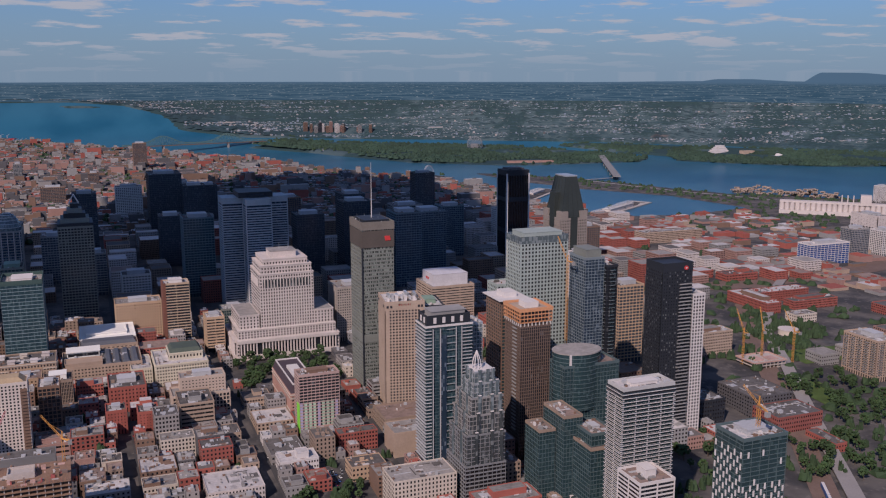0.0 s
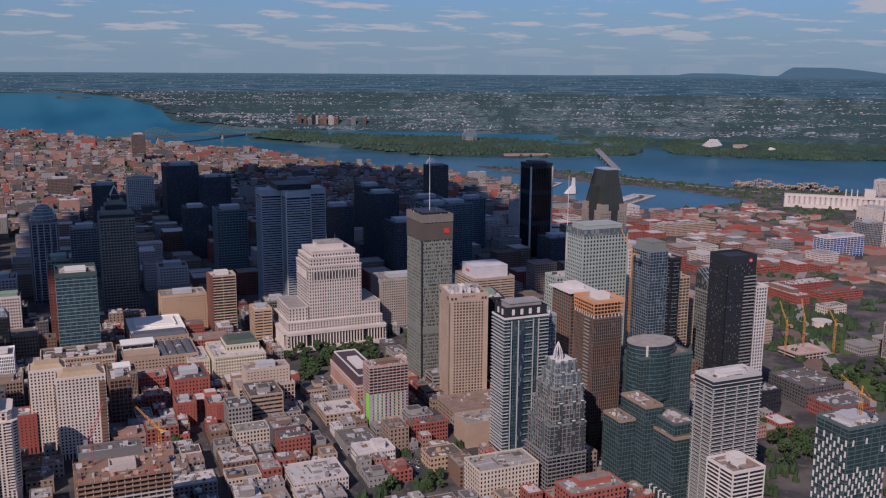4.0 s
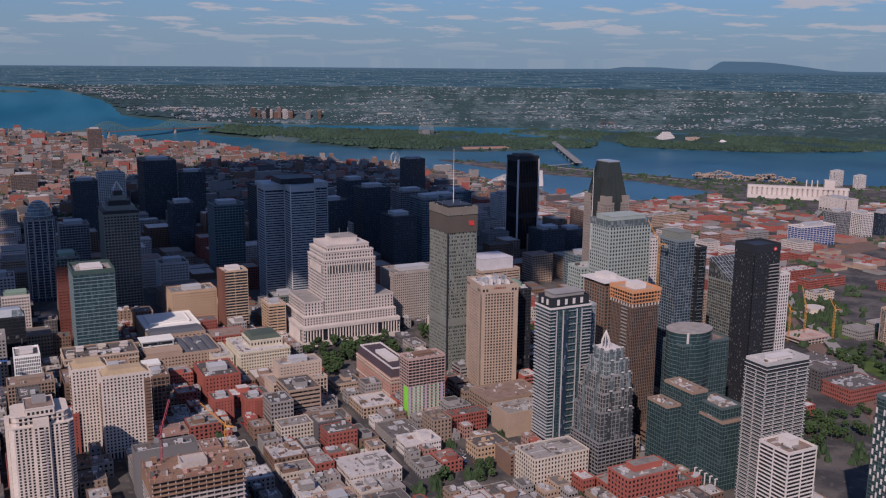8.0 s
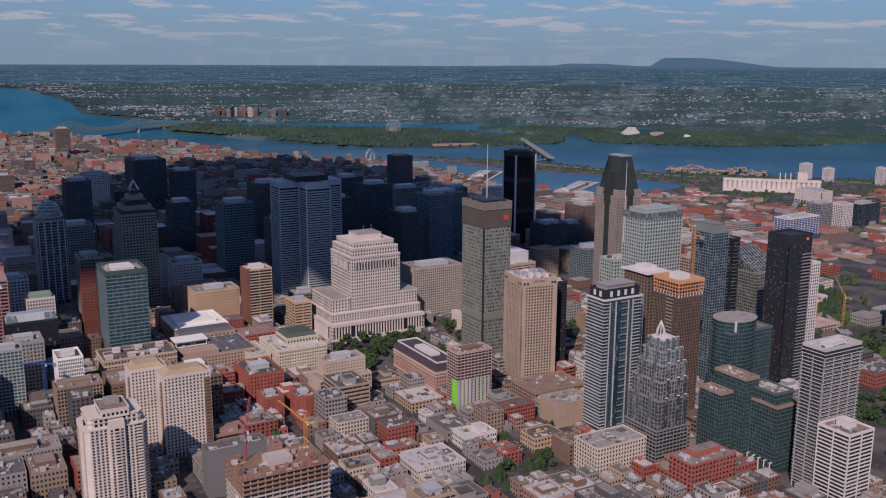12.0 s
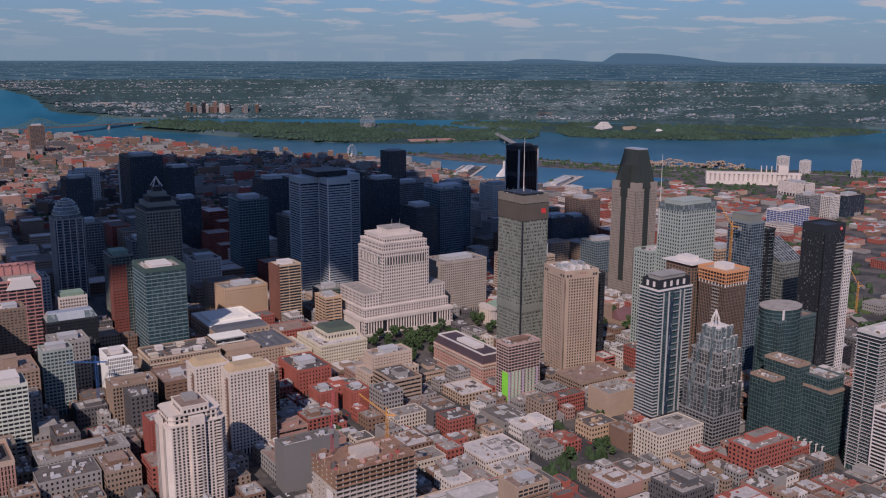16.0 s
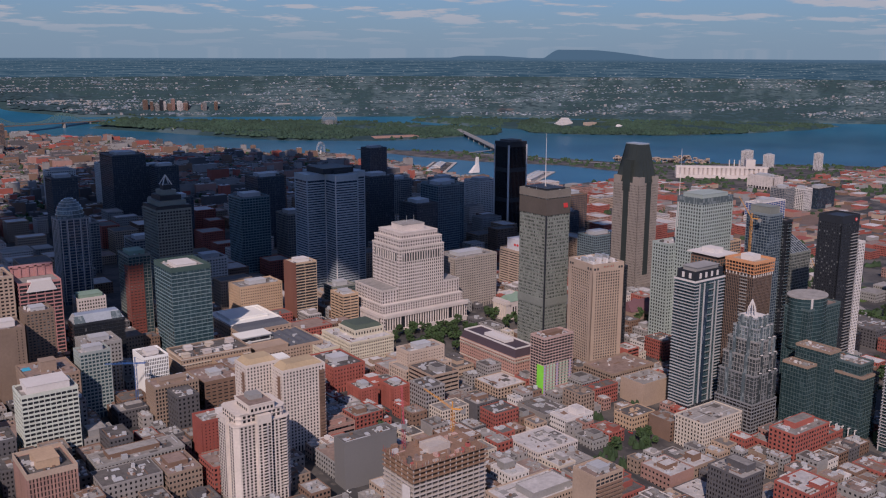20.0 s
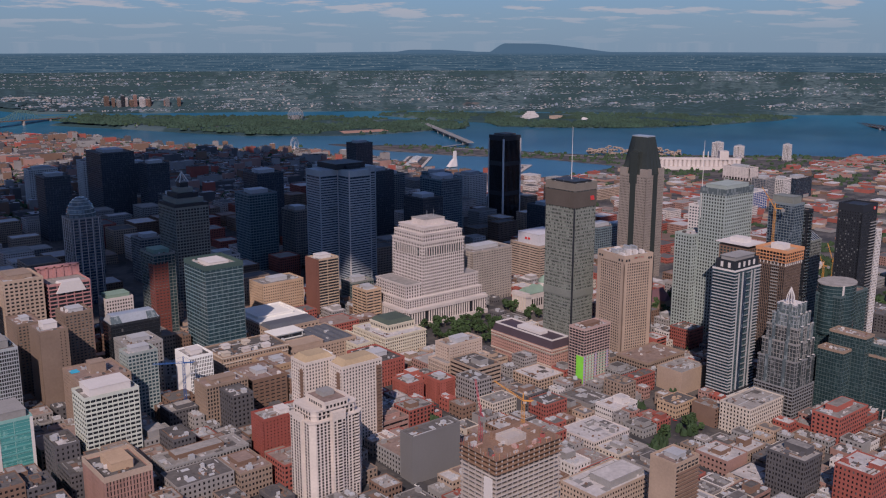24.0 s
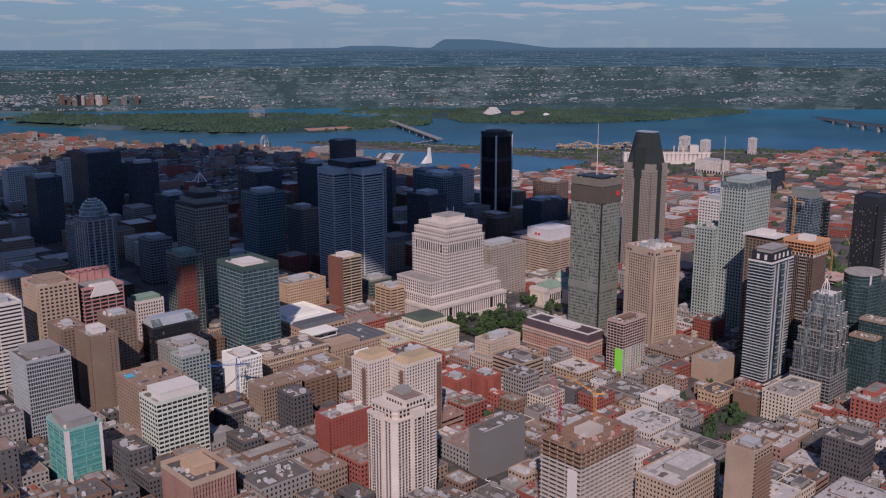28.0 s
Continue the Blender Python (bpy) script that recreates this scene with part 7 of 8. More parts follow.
def over_far(seed, n, near, grow, inner):
    gen = np.random.default_rng(seed)
    a, r = np.radians(gen.uniform(-7, 80, n)), near * np.exp(gen.uniform(0, grow, n))
    px, py = EYE.x + r * np.sin(a), EYE.y + r * np.cos(a)
    ok = inside_by(px, py, SHORE) >= inner
    return [(float(q), float(w), float(e)) for q, w, e in zip(px[ok], py[ok], r[ok])]


def suburb(x, y):
    """Above nought where the far shore is built on."""
    return noise.noise((x / 900, y / 380, 3.3)) + 0.45 * noise.noise((x / 230, y / 120, 4.1)) + 0.06


def far_city():
    rng = random.Random(31)
    spots = []
    for x, y in over_box(1, 15000, -1500, 1000, 880, 4300, 30, CITY_SHORE):
        if y > 2700 and rng.random() < 0.35:
            continue
        # rows along the streets: cross streets every 92 m, lanes every 46 m
        x, y = x - (x % 92) * 0.16 + 4, y - (y % 46) * 0.42 + 6
        w, d = rng.uniform(9, 30), rng.uniform(9, 22)
        if y < 1400 and taken(x, y, x + w, y + d, 2):
            continue
        big = rng.random()
        h = rng.uniform(6, 12) if big < 0.90 else rng.uniform(15, 30)
        if big > 0.97:
            w, d = w * 2.0, d * 1.5
        spots.append((x, y, w, d, h))
    joined_city("far_city", "distant low city of mixed brick and pale houses", spots, [BRICK, BROWN, GREY, GREYSTONE, CHARCOAL, ROSE, CHARCOAL, BROWN] + [ROOFS[1], ROOFS[1], ROOFS[0], ROOFS[1], ROOFS[3], ROOFS[2], ROOFS[1], ROOFS[0]])
    spots = []
    for x, y in over_box(2, 900, 900, 2300, -500, 900, 25):
        if 1400 < x and y > 640:
            continue
        spots.append((x, y, rng.uniform(12, 44), rng.uniform(12, 40), rng.uniform(5, 13)))
    joined_city("riverside_sheds", "low brick works and sheds by the canal and river", spots, [BRICK, ROSE, GREY, BROWN, SAND, BRICK] + ROOFS)
    # suburbs on the far shore, in belts
    spots = []
    for x, y, r in over_far(3, 64000, 4650, 1.0, 40):
        if suburb(x, y) < 0.02 + 0.3 * rng.random():
            continue
        k = r / 5000
        w = rng.uniform(5, 10) * k if rng.random() < 0.975 else rng.uniform(30, 110)
        spots.append((x, y, w, rng.uniform(5, 10) * k, rng.uniform(5, 9) * (1.0 if rng.random() < 0.97 else 2.2)))
    # both roof colours are pushed towards blue in place of distance haze
    slate, chalk = matte("weathered slate roofs", (0.15, 0.18, 0.22), vary=0.25, each=0.3), matte("chalky roofs", (0.50, 0.53, 0.57), vary=0.2, each=0.3)
    joined_city("far_suburbs", "distant suburbs of grey, white and red roofs among trees", spots, [GREY, slate, GREYSTONE, slate, CHARCOAL, slate] + [slate, ROOFS[0], chalk, slate, ROOFS[1], chalk])


def woods(name, label, spots, mat):
    """Tree crowns beyond counting: ragged clumps joined into one mesh."""
    rng = random.Random(len(spots) + 5)
    v, f = [], []
    shape = [(1, 0, 0.1), (0.35, 0.9, 0.05), (-0.8, 0.6, 0.1), (-0.85, -0.55, 0.0), (0.3, -0.95, 0.1), (0.5, 0.35, 0.8), (-0.45, 0.45, 0.9), (-0.3, -0.5, 0.75), (0.45, -0.4, 0.95)]
    tri = [(0, 1, 5), (1, 6, 5), (1, 2, 6), (2, 3, 7), (2, 7, 6), (3, 4, 7), (4, 8, 7), (4, 0, 8), (0, 5, 8), (5, 6, 7), (5, 7, 8)]
    for x, y, s, h in spots:
        n = len(v)
        z = 0.8 if x > 1250 else max(0.5, ground_height(x, y)) - 1
        c, q = math.cos(x), math.sin(x)
        pts = [(x + (p[0] * c - p[1] * q) * s * rng.uniform(0.6, 1.35), y + (p[0] * q + p[1] * c) * s * rng.uniform(0.6, 1.35), z + (0.15 + p[2] * 0.85) * h * rng.uniform(0.7, 1.2)) for p in shape]
        if math.hypot(x - EYE.x, y - EYE.y) > NEAR - 60:
            pts = [tuple(far(*p)) for p in pts]
        v += pts
        f += [tuple(n + i for i in t) for t in tri]
    me = bpy.data.meshes.new(name)
    me.from_pydata(v, [], f)
    me.materials.append(mat)
    return tagged(new(name, me), label, "trees", kind="stuff")


def plant_woods():
    rng = random.Random(41)
    # far-shore leaves have the blue of distance haze mixed into their colour
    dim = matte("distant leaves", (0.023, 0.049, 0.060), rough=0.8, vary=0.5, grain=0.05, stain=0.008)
    lush = matte("island leaves", (0.027, 0.053, 0.034), rough=0.8, vary=0.5, grain=0.05, stain=0.008)
    for poly, count, name, label in ((WOODED_ISLE, 2600, "island_woods", "dense green woods on the river island"), (PARK_ISLE, 2300, "park_island_woods", "green woods along the park island")):
        xs, ys = [p[0] for p in poly], [p[1] for p in poly]
        spots = []
        for x, y in over_box(count, count * 3, min(xs), max(xs), min(ys), max(ys), 9, poly):
            if noise.noise((x / 190, y / 190, 1.0)) < -0.22 or math.hypot(x - 1579, y - 3093) < 70 or math.hypot(x - 2560, y - 2500) < 110 or (1330 < x < 1620 and 2330 < y < 2520):
                continue
            spots.append((x, y, rng.uniform(9, 17), rng.uniform(9, 17)))
        woods(name, label, spots, lush)
    spots = []
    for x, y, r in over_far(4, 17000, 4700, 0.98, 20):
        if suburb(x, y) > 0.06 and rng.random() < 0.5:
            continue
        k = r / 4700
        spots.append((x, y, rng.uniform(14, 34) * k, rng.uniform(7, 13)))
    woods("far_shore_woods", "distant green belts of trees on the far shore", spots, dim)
    spots = []
    for x, y in over_box(5, 6500, -1500, 1000, 900, 4200, 15):
        if noise.noise((x / 150, y / 150, 5.0)) < -0.08:
            continue
        spots.append((x, y, rng.uniform(5, 11), rng.uniform(7, 13)))
    for x, y in over_box(6, 5200, 420, 2400, -560, 2000, 12):
        if not (park(x, y) or (x > 1250 and (x - 1250) * 0.9 + y > 700) or noise.noise((x / 120, y / 120, 6.0)) > 0.32):
            continue
        if taken(x - 6, y - 6, x + 6, y + 6, 1):
            continue
        spots.append((x, y, rng.uniform(5, 10), rng.uniform(6, 11)))
    for x, y, size, tall in WOODED:
        spots += [(x + rng.uniform(-3.2, 3.2), y + rng.uniform(-3.2, 3.2), size * rng.uniform(0.4, 0.7), tall * rng.uniform(0.6, 1.0)) for _ in range(5)]
    woods("city_greenery", "street and park trees of the distant city", spots, matte("city leaves", (0.034, 0.060, 0.026), rough=0.8, vary=0.45, grain=0.08))


# ---- river, bridges and islands ----
def at_far(x, y, z=0.0):
    """Place and scale for a thing out on the river."""
    p = far(x, y, z)
    v = Vector((x, y, z)) - EYE
    return p, (p - EYE).length / v.length


def far_thing(name, label, category, x, y, z=1.0, turn=0.0, group=""):
    p, s = at_far(x, y, z)
    root = thing(name, label, category, p.x, p.y, p.z, group)
    root.scale = (s, s, s)
    root.rotation_euler = (0, 0, radians(turn))
    return root


def build_bridges():
    green = matte("green bridge steel", (0.12, 0.19, 0.165), rough=0.6)
    pier_m = matte("bridge stone", (0.33, 0.29, 0.26))
    # long steel cantilever bridge over the harbour
    a, b = Vector((-164, 3180, 0)), Vector((890, 3440, 0))
    ln = (b - a).length
    root = thing("cantilever_bridge", "long green steel cantilever road bridge on stone piers", "bridge", a.x, a.y, 0)
    root.rotation_euler = (0, 0, math.atan2(b.y - a.y, b.x - a.x))
    part("deck", Shape().box(-420, -9, 46, ln, 9, 49), BROWN, root)
    for k in range(14):
        u = -400 + k * 62 if k < 6 else (297 - 130, 297, 600, 720, 800, 880, 960, 1040)[k - 6]
        part("pier", Shape().prism([(u - 5, -9), (u + 5, -9), (u + 5, 9), (u - 5, 9)], -3, 46, 0, [(u - 3, -8), (u + 3, -8), (u + 3, 8), (u - 3, 8)]), pier_m, root)
    for side in (-9, 9):
        s = Shape()
        top = []
        for k in range(45):
            u = 120 + k * 15.5
            f = k / 44
            h = 56 + 34 * (math.exp(-((f - 0.26) / 0.09) ** 2) + math.exp(-((f - 0.704) / 0.09) ** 2))
            top.append((u, h))
        for (u, h), (u2, h2) in zip(top, top[1:]):
            s.beam((u, side, h), (u2, side, h2), 0.9).beam((u, side, 49), (u, side, h), 0.5).beam((u, side, 49), (u2, side, h2), 0.5)
        part("truss", s, green, root)
    # low road bridge from the quay to the island
    a, b = Vector((1529, 1767, 0)), Vector((1905, 2500, 0))
    root = thing("low_road_bridge", "low grey road bridge crossing to the island", "bridge", a.x, a.y, 0)
    root.rotation_euler = (0, 0, math.atan2(b.y - a.y, b.x - a.x))
    ln = (b - a).length
    part("deck", Shape().box(-60, -13, 12, ln + 60, 13, 15), matte("pale deck", (0.22, 0.215, 0.21)), root)
    for k in range(8):
        u = 20 + k * (ln - 40) / 7
        part("pier", Shape().box(u - 3, -11, -4, u + 3, 11, 12), pier_m, root)
    # railway bridge with lattice spans upstream
    a, b = Vector((2560, -160, 0)), Vector((3640, 1830, 0))
    root = far_thing("railway_bridge", "long dark railway bridge on many stone piers", "bridge", a.x, a.y, 0, math.degrees(math.atan2(b.y - a.y, b.x - a.x)))
    ln = (b - a).length
    rust = matte("dark bridge iron", (0.12, 0.10, 0.10))
    part("deck", Shape().box(0, -9, 17, ln, 9, 19), rust, root)
    for side in (-8, 8):
        s = Shape()
        n = 110
        for k in range(n):
            u, u2 = ln * k / n, ln * (k + 1) / n
            s.beam((u, side, 27), (u2, side, 27), 0.6).beam((u, side, 19), (u2, side, 27) if k % 2 else (u, side, 27), 0.5).beam((u2, side, 19), (u, side, 27), 0.5)
        part("lattice_span", s, rust, root)
    for k in range(24):
        u = ln * (k + 0.5) / 24
        part("pier", Shape().prism([(u - 6, -11), (u + 6, -11), (u + 6, 11), (u - 6, 11)], -3, 17, 0, [(u - 4, -9), (u + 4, -9), (u + 4, 9), (u - 4, 9)]), pier_m, root)
    for k in (0.42, 0.83):
        u = ln * k
        s = Shape()
        for sy in (-9, 9):
            for q in (-9, 9):
                s.beam((u + q, sy, 19), (u + q * 0.4, sy * 0.4, 56), 0.8)
        part("lift_tower", s.beam((u - 6, 0, 52), (u + 6, 0, 52), 1.2), matte("faded red steel", (0.30, 0.15, 0.14)), root)


def build_riverside():
    # geodesic dome
    root = far_thing("geodesic_dome", "large pale geodesic lattice dome among trees", "dome", 1579, 3093, 3)
    s = Shape()
    bm = bmesh.new()
    bmesh.ops.create_icosphere(bm, subdivisions=3, radius=38)
    for e in bm.edges:
        if e.verts[0].co.z > -22 and e.verts[1].co.z > -22:
            s.beam(e.verts[0].co + Vector((0, 0, 24)), e.verts[1].co + Vector((0, 0, 24)), 0.3)
    bm.free()
    tagged(part("lattice", s, matte("pale lattice", (0.27, 0.28, 0.29)), root), kind="stuff")
    part("inner_building", Shape().box(-14, -12, 0, 12, 14, 26).box(-18, -5, 8, 18, 8, 16), GREY, root)
    # white pavilion of stacked terraces
    root = far_thing("white_pavilion", "white stepped pavilion with splayed terraces", "pavilion", 2560, 2500, 2)
    for k in range(5):
        part("terrace", Shape().prism([(-46 + k * 8, -26 + k * 3), (40 - k * 5, -30 + k * 4), (46 - k * 7, 24 - k * 3), (-40 + k * 7, 28 - k * 4)], k * 7, k * 7 + 6), WHITE, root)
    root = far_thing("grey_pavilion", "brown pavilion block beside the white one", "pavilion", 2620, 2380, 2)
    part("block", Shape().box(-30, -16, 0, 30, 16, 17), BEIGE, root)
    root = far_thing("white_tent_pavilion", "low white tent roofed pavilion", "pavilion", 2680, 2240, 2)
    part("tent", Shape().prism([(-24, -10), (30, -12), (26, 12), (-22, 12)], 0, 14, 0, [(-14, -4), (-6, -4), (-6, 4), (-14, 4)]), WHITE, root)
    # mound with bare red soil on the island
    root = far_thing("bare_ground", "bare reddish building ground on the island", "ground", 1500, 2430, 2.5)
    part("earth", Shape().prism([(-100, -45), (110, -70), (130, 10), (-60, 50)], -2, 1.5), matte("reddish earth", (0.34, 0.20, 0.15), vary=0.3), root)
    # stacked concrete housing on the peninsula
    root = thing("stacked_housing", "stacked beige concrete cube housing on the peninsula", "housing", 1752, 1172, 2)
    root.rotation_euler = (0, 0, radians(-54))
    rng = random.Random(6)
    cube = Shape().box(-6, -5, 0, 6, 5, 3.4).box(-6.4, -5.4, 3.0, 6.4, 5.4, 4.3).box(-4, -5.3, 0.7, 4, -4.9, 2.7, 1).mesh("housing_unit", BEIGE, G_DARK)
    for k in range(150):
        u = rng.uniform(-150, 150)
        lev = rng.randint(0, 2 + int(4.5 * abs(math.sin(u / 41.0))))
        part("housing_unit", cube, [BEIGE, G_DARK], root, at=(u, rng.uniform(-24 + lev, 24 - lev), lev * 3.5))
    # grain silo and its works
    root = thing("grain_silo", "long row of white concrete grain silos with a headhouse", "silo", 1588, 806, 3)
    root.rotation_euler = (0, 0, radians(-43))
    ring = [(6.5 * math.cos(a), 6.5 * math.sin(a)) for a in np.linspace(0, 6.283, 13)[:-1]]
    tube = Shape().prism(ring, 0, 28).mesh("silo_tube", STONE)
    for k in range(20):
        for j in (0, 1):
            part("silo_tube", tube, STONE, root, at=(-124 + k * 13, j * 13, 0))
    part("gallery", Shape().box(-130, -6, 28, 130, 19, 33).box(-130, -16, 0, 130, -7, 9), STONE, root)
    part("headhouse", Shape().box(66, -8, 28, 92, 20, 54), STONE, root)
    for k in range(3):
        part("chimney", Shape().prism([(22 + k * 14 + 1.6 * math.cos(a), 8 + 1.6 * math.sin(a)) for a in np.arange(0, 6.2, 0.785)], 30, 52), STONE, root)
    for x, y, w, d, h, lb in ((1880, 935, 36, 20, 50, "white slab apartment building by the river"), (1905, 870, 30, 20, 42, "white slab apartment building by the river"), (1968, 735, 20, 20, 54, "pale apartment tower by the river")):
        tower("riverside_apartments", lb, x, y, w, d, h, WHITE, G_ROOM, floor=3, band=1.4, bay=4.5, pier=1.4, base=1.5, hut=(0.5, 0.5, 4), clutter=0, group="riverside apartments", joined=True)
    tower("blue_glazed_office", "low office with bright blue glazing", 1046, 296, 96, 34, 46, WHITE, glazing("bright blue glass", (0.03, 0.07, 0.20), pale=(0.06, 0.12, 0.32)), band=0.7, bay=9, pier=0.5, roof=2, clutter=4, group="office blocks")
    tower("riverside_flats", "large sandy apartment block with white window bays", 609, -286, 34, 52, 62, SAND, G_ROOM, floor=3.0, band=1.3, bay=3.6, pier=1.5, roof=0, hut=(0.4, 0.4, 5), balcony=1.2, slab=WHITE, group="apartment towers")
    for nm, lb, x, y, w, d, h, wl, rf in (("red_warehouse", "long red brick loft building by the rail yard", 700, 6, 26, 92, 17, BRICK, 2), ("red_warehouse", "long red brick loft building by the rail yard", 726, 70, 110, 28, 18, BRICK, 2),
                                          ("red_warehouse", "red brick loft building beside the parking lot", 760, 16, 84, 24, 15, BRICK, 1), ("white_hall", "small white stone hall", 704, -50, 38, 22, 13, CREAM, 0),
                                          ("red_warehouse", "low dark red brick warehouse", 790, 214, 66, 30, 14, BRICK, 1), ("market_hall", "sandy stone market hall with pilasters", 866, 586, 150, 34, 26, SAND, 0),
                                          ("beige_block", "beige apartment block by the tower foot", 470, -146, 46, 24, 30, BEIGE, 0), ("red_row", "low red brick row beside the tracks", 418, -424, 14, 40, 9, BRICK, 1),
                                          ("sandy_office", "sandy concrete office with strip windows", 404, -112, 30, 30, 52, SAND, 0)):
        low_house(x, y, w, d, h, wl, ROOFS[rf], nm, lb, random.Random(int(x)), group="canal quarter blocks")
    tower("silo_works", "pale concrete works building beside the silos", 1500, 570, 40, 84, 36, STONE, G_ROOM, base=3, band=3.0, bay=9, pier=3, clutter=6, group="canal quarter blocks", joined=True)
    tower("canal_apartments", "grey glazed apartment block by the canal", 1186, 330, 40, 36, 62, GREY, G_BLUE, band=0.9, bay=4, pier=0.6, group="canal quarter blocks", joined=True)
    tower("canal_apartments", "white balconied apartment block by the canal", 1262, 330, 34, 34, 54, WHITE, G_SMOKE, band=1.2, bay=5, pier=1.4, group="canal quarter blocks", joined=True)
    tower("canal_office", "dark blue glass office by the canal", 1320, 330, 70, 40, 50, DARK, G_BLUE, band=0.7, bay=5, pier=0.4, group="canal quarter blocks", joined=True)
    root = thing("round_tank", "low round pale concrete tank among trees", "tank", 651, -94, ground_height(651, -94))
    circle = [(13 * math.cos(a), 13 * math.sin(a)) for a in np.linspace(0, 6.2832, 33)[:-1]]
    part("shell", Shape().prism(circle, -1, 7), CREAM, root)
    part("lid", Shape().prism([(x * 1.04, y * 1.04) for x, y in circle], 7, 8.2), STONE, root)
    TAKEN.append((637, -108, 665, -80))
    # harbour piers with sheds
    for x, y, w, d, turn, lb in ((1010, 1020, 60, 22, 34, "low white terminal shed on the pier"), (1120, 1095, 150, 26, 34, "long white terminal shed on the pier"), (1160, 1130, 90, 22, 34, "flat roofed terminal shed on the pier"),
                                 (960, 1375, 90, 24, 45, "pale pier shed with a bright roof"), (1060, 1470, 110, 26, 45, "pale pier shed with a bright roof"), (860, 1925, 110, 22, 40, "long pale quay shed by the water")):
        root = thing("pier_shed", lb, "shed", x, y, 3.2, "pier sheds")
        root.rotation_euler = (0, 0, radians(turn))
        part("wall_shell", Shape().box(-w / 2, -d / 2, -1, w / 2, d / 2, 9), STONE, root)
        part("roof", Shape().prism([(-w / 2 - 1, -d / 2 - 1), (w / 2 + 1, -d / 2 - 1), (w / 2 + 1, d / 2 + 1), (-w / 2 - 1, d / 2 + 1)], 9, 12, 0, [(-w / 2 + 3, -1), (w / 2 - 3, -1), (w / 2 - 3, 1), (-w / 2 + 3, 1)]), matte("weathered white roofing", (0.40, 0.385, 0.375), vary=0.3), root)
        for k in range(int(w / 14)):
            part("dormer", Shape().box(-w / 2 + 5 + k * 14, -4, 10, -w / 2 + 11 + k * 14, 4, 14), STEEL, root)
    root = thing("white_landing_tower", "white slanting pier tower", "tower", 1085, 1310, 2)
    part("shaft", Shape().prism([(-5, -5), (5, -5), (5, 5), (-5, 5)], 0, 46, 0, [(-2, -4), (4, -4), (4, 4), (-2, 4)]), WHITE, root)
    part("foot", Shape().prism([(-26, -8), (5, -8), (5, 8), (-26, 8)], 0, 22, 0, [(-6, -5), (5, -5), (5, 5), (-6, 5)]), WHITE, root)
    # big wheel
    root = thing("ferris_wheel", "white steel observation wheel on the quay", "ferris wheel", 862, 1868, 3)
    root.rotation_euler = (0, 0, radians(35))
    s = Shape()
    for k in range(24):
        a, b = k * math.pi / 12, (k + 1) * math.pi / 12
        for w in (-2, 2):
            s.beam((27 * math.cos(a), w, 31 + 27 * math.sin(a)), (27 * math.cos(b), w, 31 + 27 * math.sin(b)), 0.4)
        s.beam((0, 0, 31), (27 * math.cos(a), 0, 31 + 27 * math.sin(a)), 0.15)
    part("rim", s, WHITE, root)
    part("support", Shape().beam((-15, -6, 0), (0, 0, 31), 0.9).beam((15, -6, 0), (0, 0, 31), 0.9).beam((-15, 6, 0), (0, 0, 31), 0.9).beam((15, 6, 0), (0, 0, 31), 0.9), WHITE, root)
    # sailing boat and ships
    root = thing("sailing_boat", "white sailing boat on the river", "boat", 800, 3060, 0)
    part("hull", Shape().prism([(-7, -2), (6, -2), (11, 0), (6, 2), (-7, 2)], -0.5, 3), WHITE, root)
    part("sail", Shape().face([(-6, 0, 4), (7, 0.3, 4), (0, 0.1, 30)]).face([(7, 0.3, 4), (-6, 0, 4), (0, 0.4, 30)]), WHITE, root)
    part("cabin_mast", Shape().beam((0, 0, 2), (0, 0, 31), 0.4), STEEL, root)
    for x, y, ln, col, lb in ((-560, 4480, 190, RED, "red hulled cargo ship at its berth"), (-480, 4080, 120, RED, "small red cargo ship")):
        root = far_thing("cargo_ship", lb, "ship", x, y, 0, 20, "ships")
        part("hull", Shape().prism([(-ln / 2, -12), (ln / 2 - 18, -12), (ln / 2, 0), (ln / 2 - 18, 12), (-ln / 2, 12)], -2, 14), col, root)
        part("bridge_house", Shape().box(-ln / 2 + 6, -9, 14, -ln / 2 + 24, 9, 34), WHITE, root)
        for k in range(4):
            part("deck_crane", Shape().beam((-ln / 2 + 45 + k * ln / 6, 0, 14), (-ln / 2 + 45 + k * ln / 6, 0, 34), 1.0).beam((-ln / 2 + 45 + k * ln / 6, 0, 32), (-ln / 2 + 58 + k * ln / 6, 0, 38), 0.7), WHITE, root)
    # red roofed works by the bridge
    for x, y, w, d, h, lb in ((300, 2585, 80, 46, 24, "red brick brewery works"), (350, 2480, 90, 40, 15, "long red roofed shed"), (425, 2325, 120, 40, 14, "long red roofed shed"), (262, 2680, 30, 30, 44, "red brick works tower"), (180, 2560, 60, 40, 20, "red brick brewery works"), (480, 2230, 90, 30, 13, "long red roofed shed")):
        root = thing("red_works", lb + " by the harbour", "works", x, y, 3, "harbour works")
        part("wall_shell", Shape().box(-w / 2, -d / 2, 0, w / 2, d / 2, h), BRICK, root)
        part("roof", Shape().box(-w / 2 - 1, -d / 2 - 1, h, w / 2 + 1, d / 2 + 1, h + 1.5), matte("red roofing", (0.50, 0.10, 0.09)), root)
    # towers of the town on the far shore
    rng = random.Random(14)
    for k in range(19):
        near_end = k % 10 / 9
        x, y = 1192 + near_end * 333 + rng.uniform(-12, 12), 4570 - near_end * 155 + rng.uniform(-40, 110)
        h, half = rng.uniform(26, 62) * (1.0 if k % 3 else 1.25), rng.uniform(7, 12)
        root = far_thing("far_shore_tower", "distant apartment tower on the far shore", "tower", x, y, 2, 0, "far shore towers")
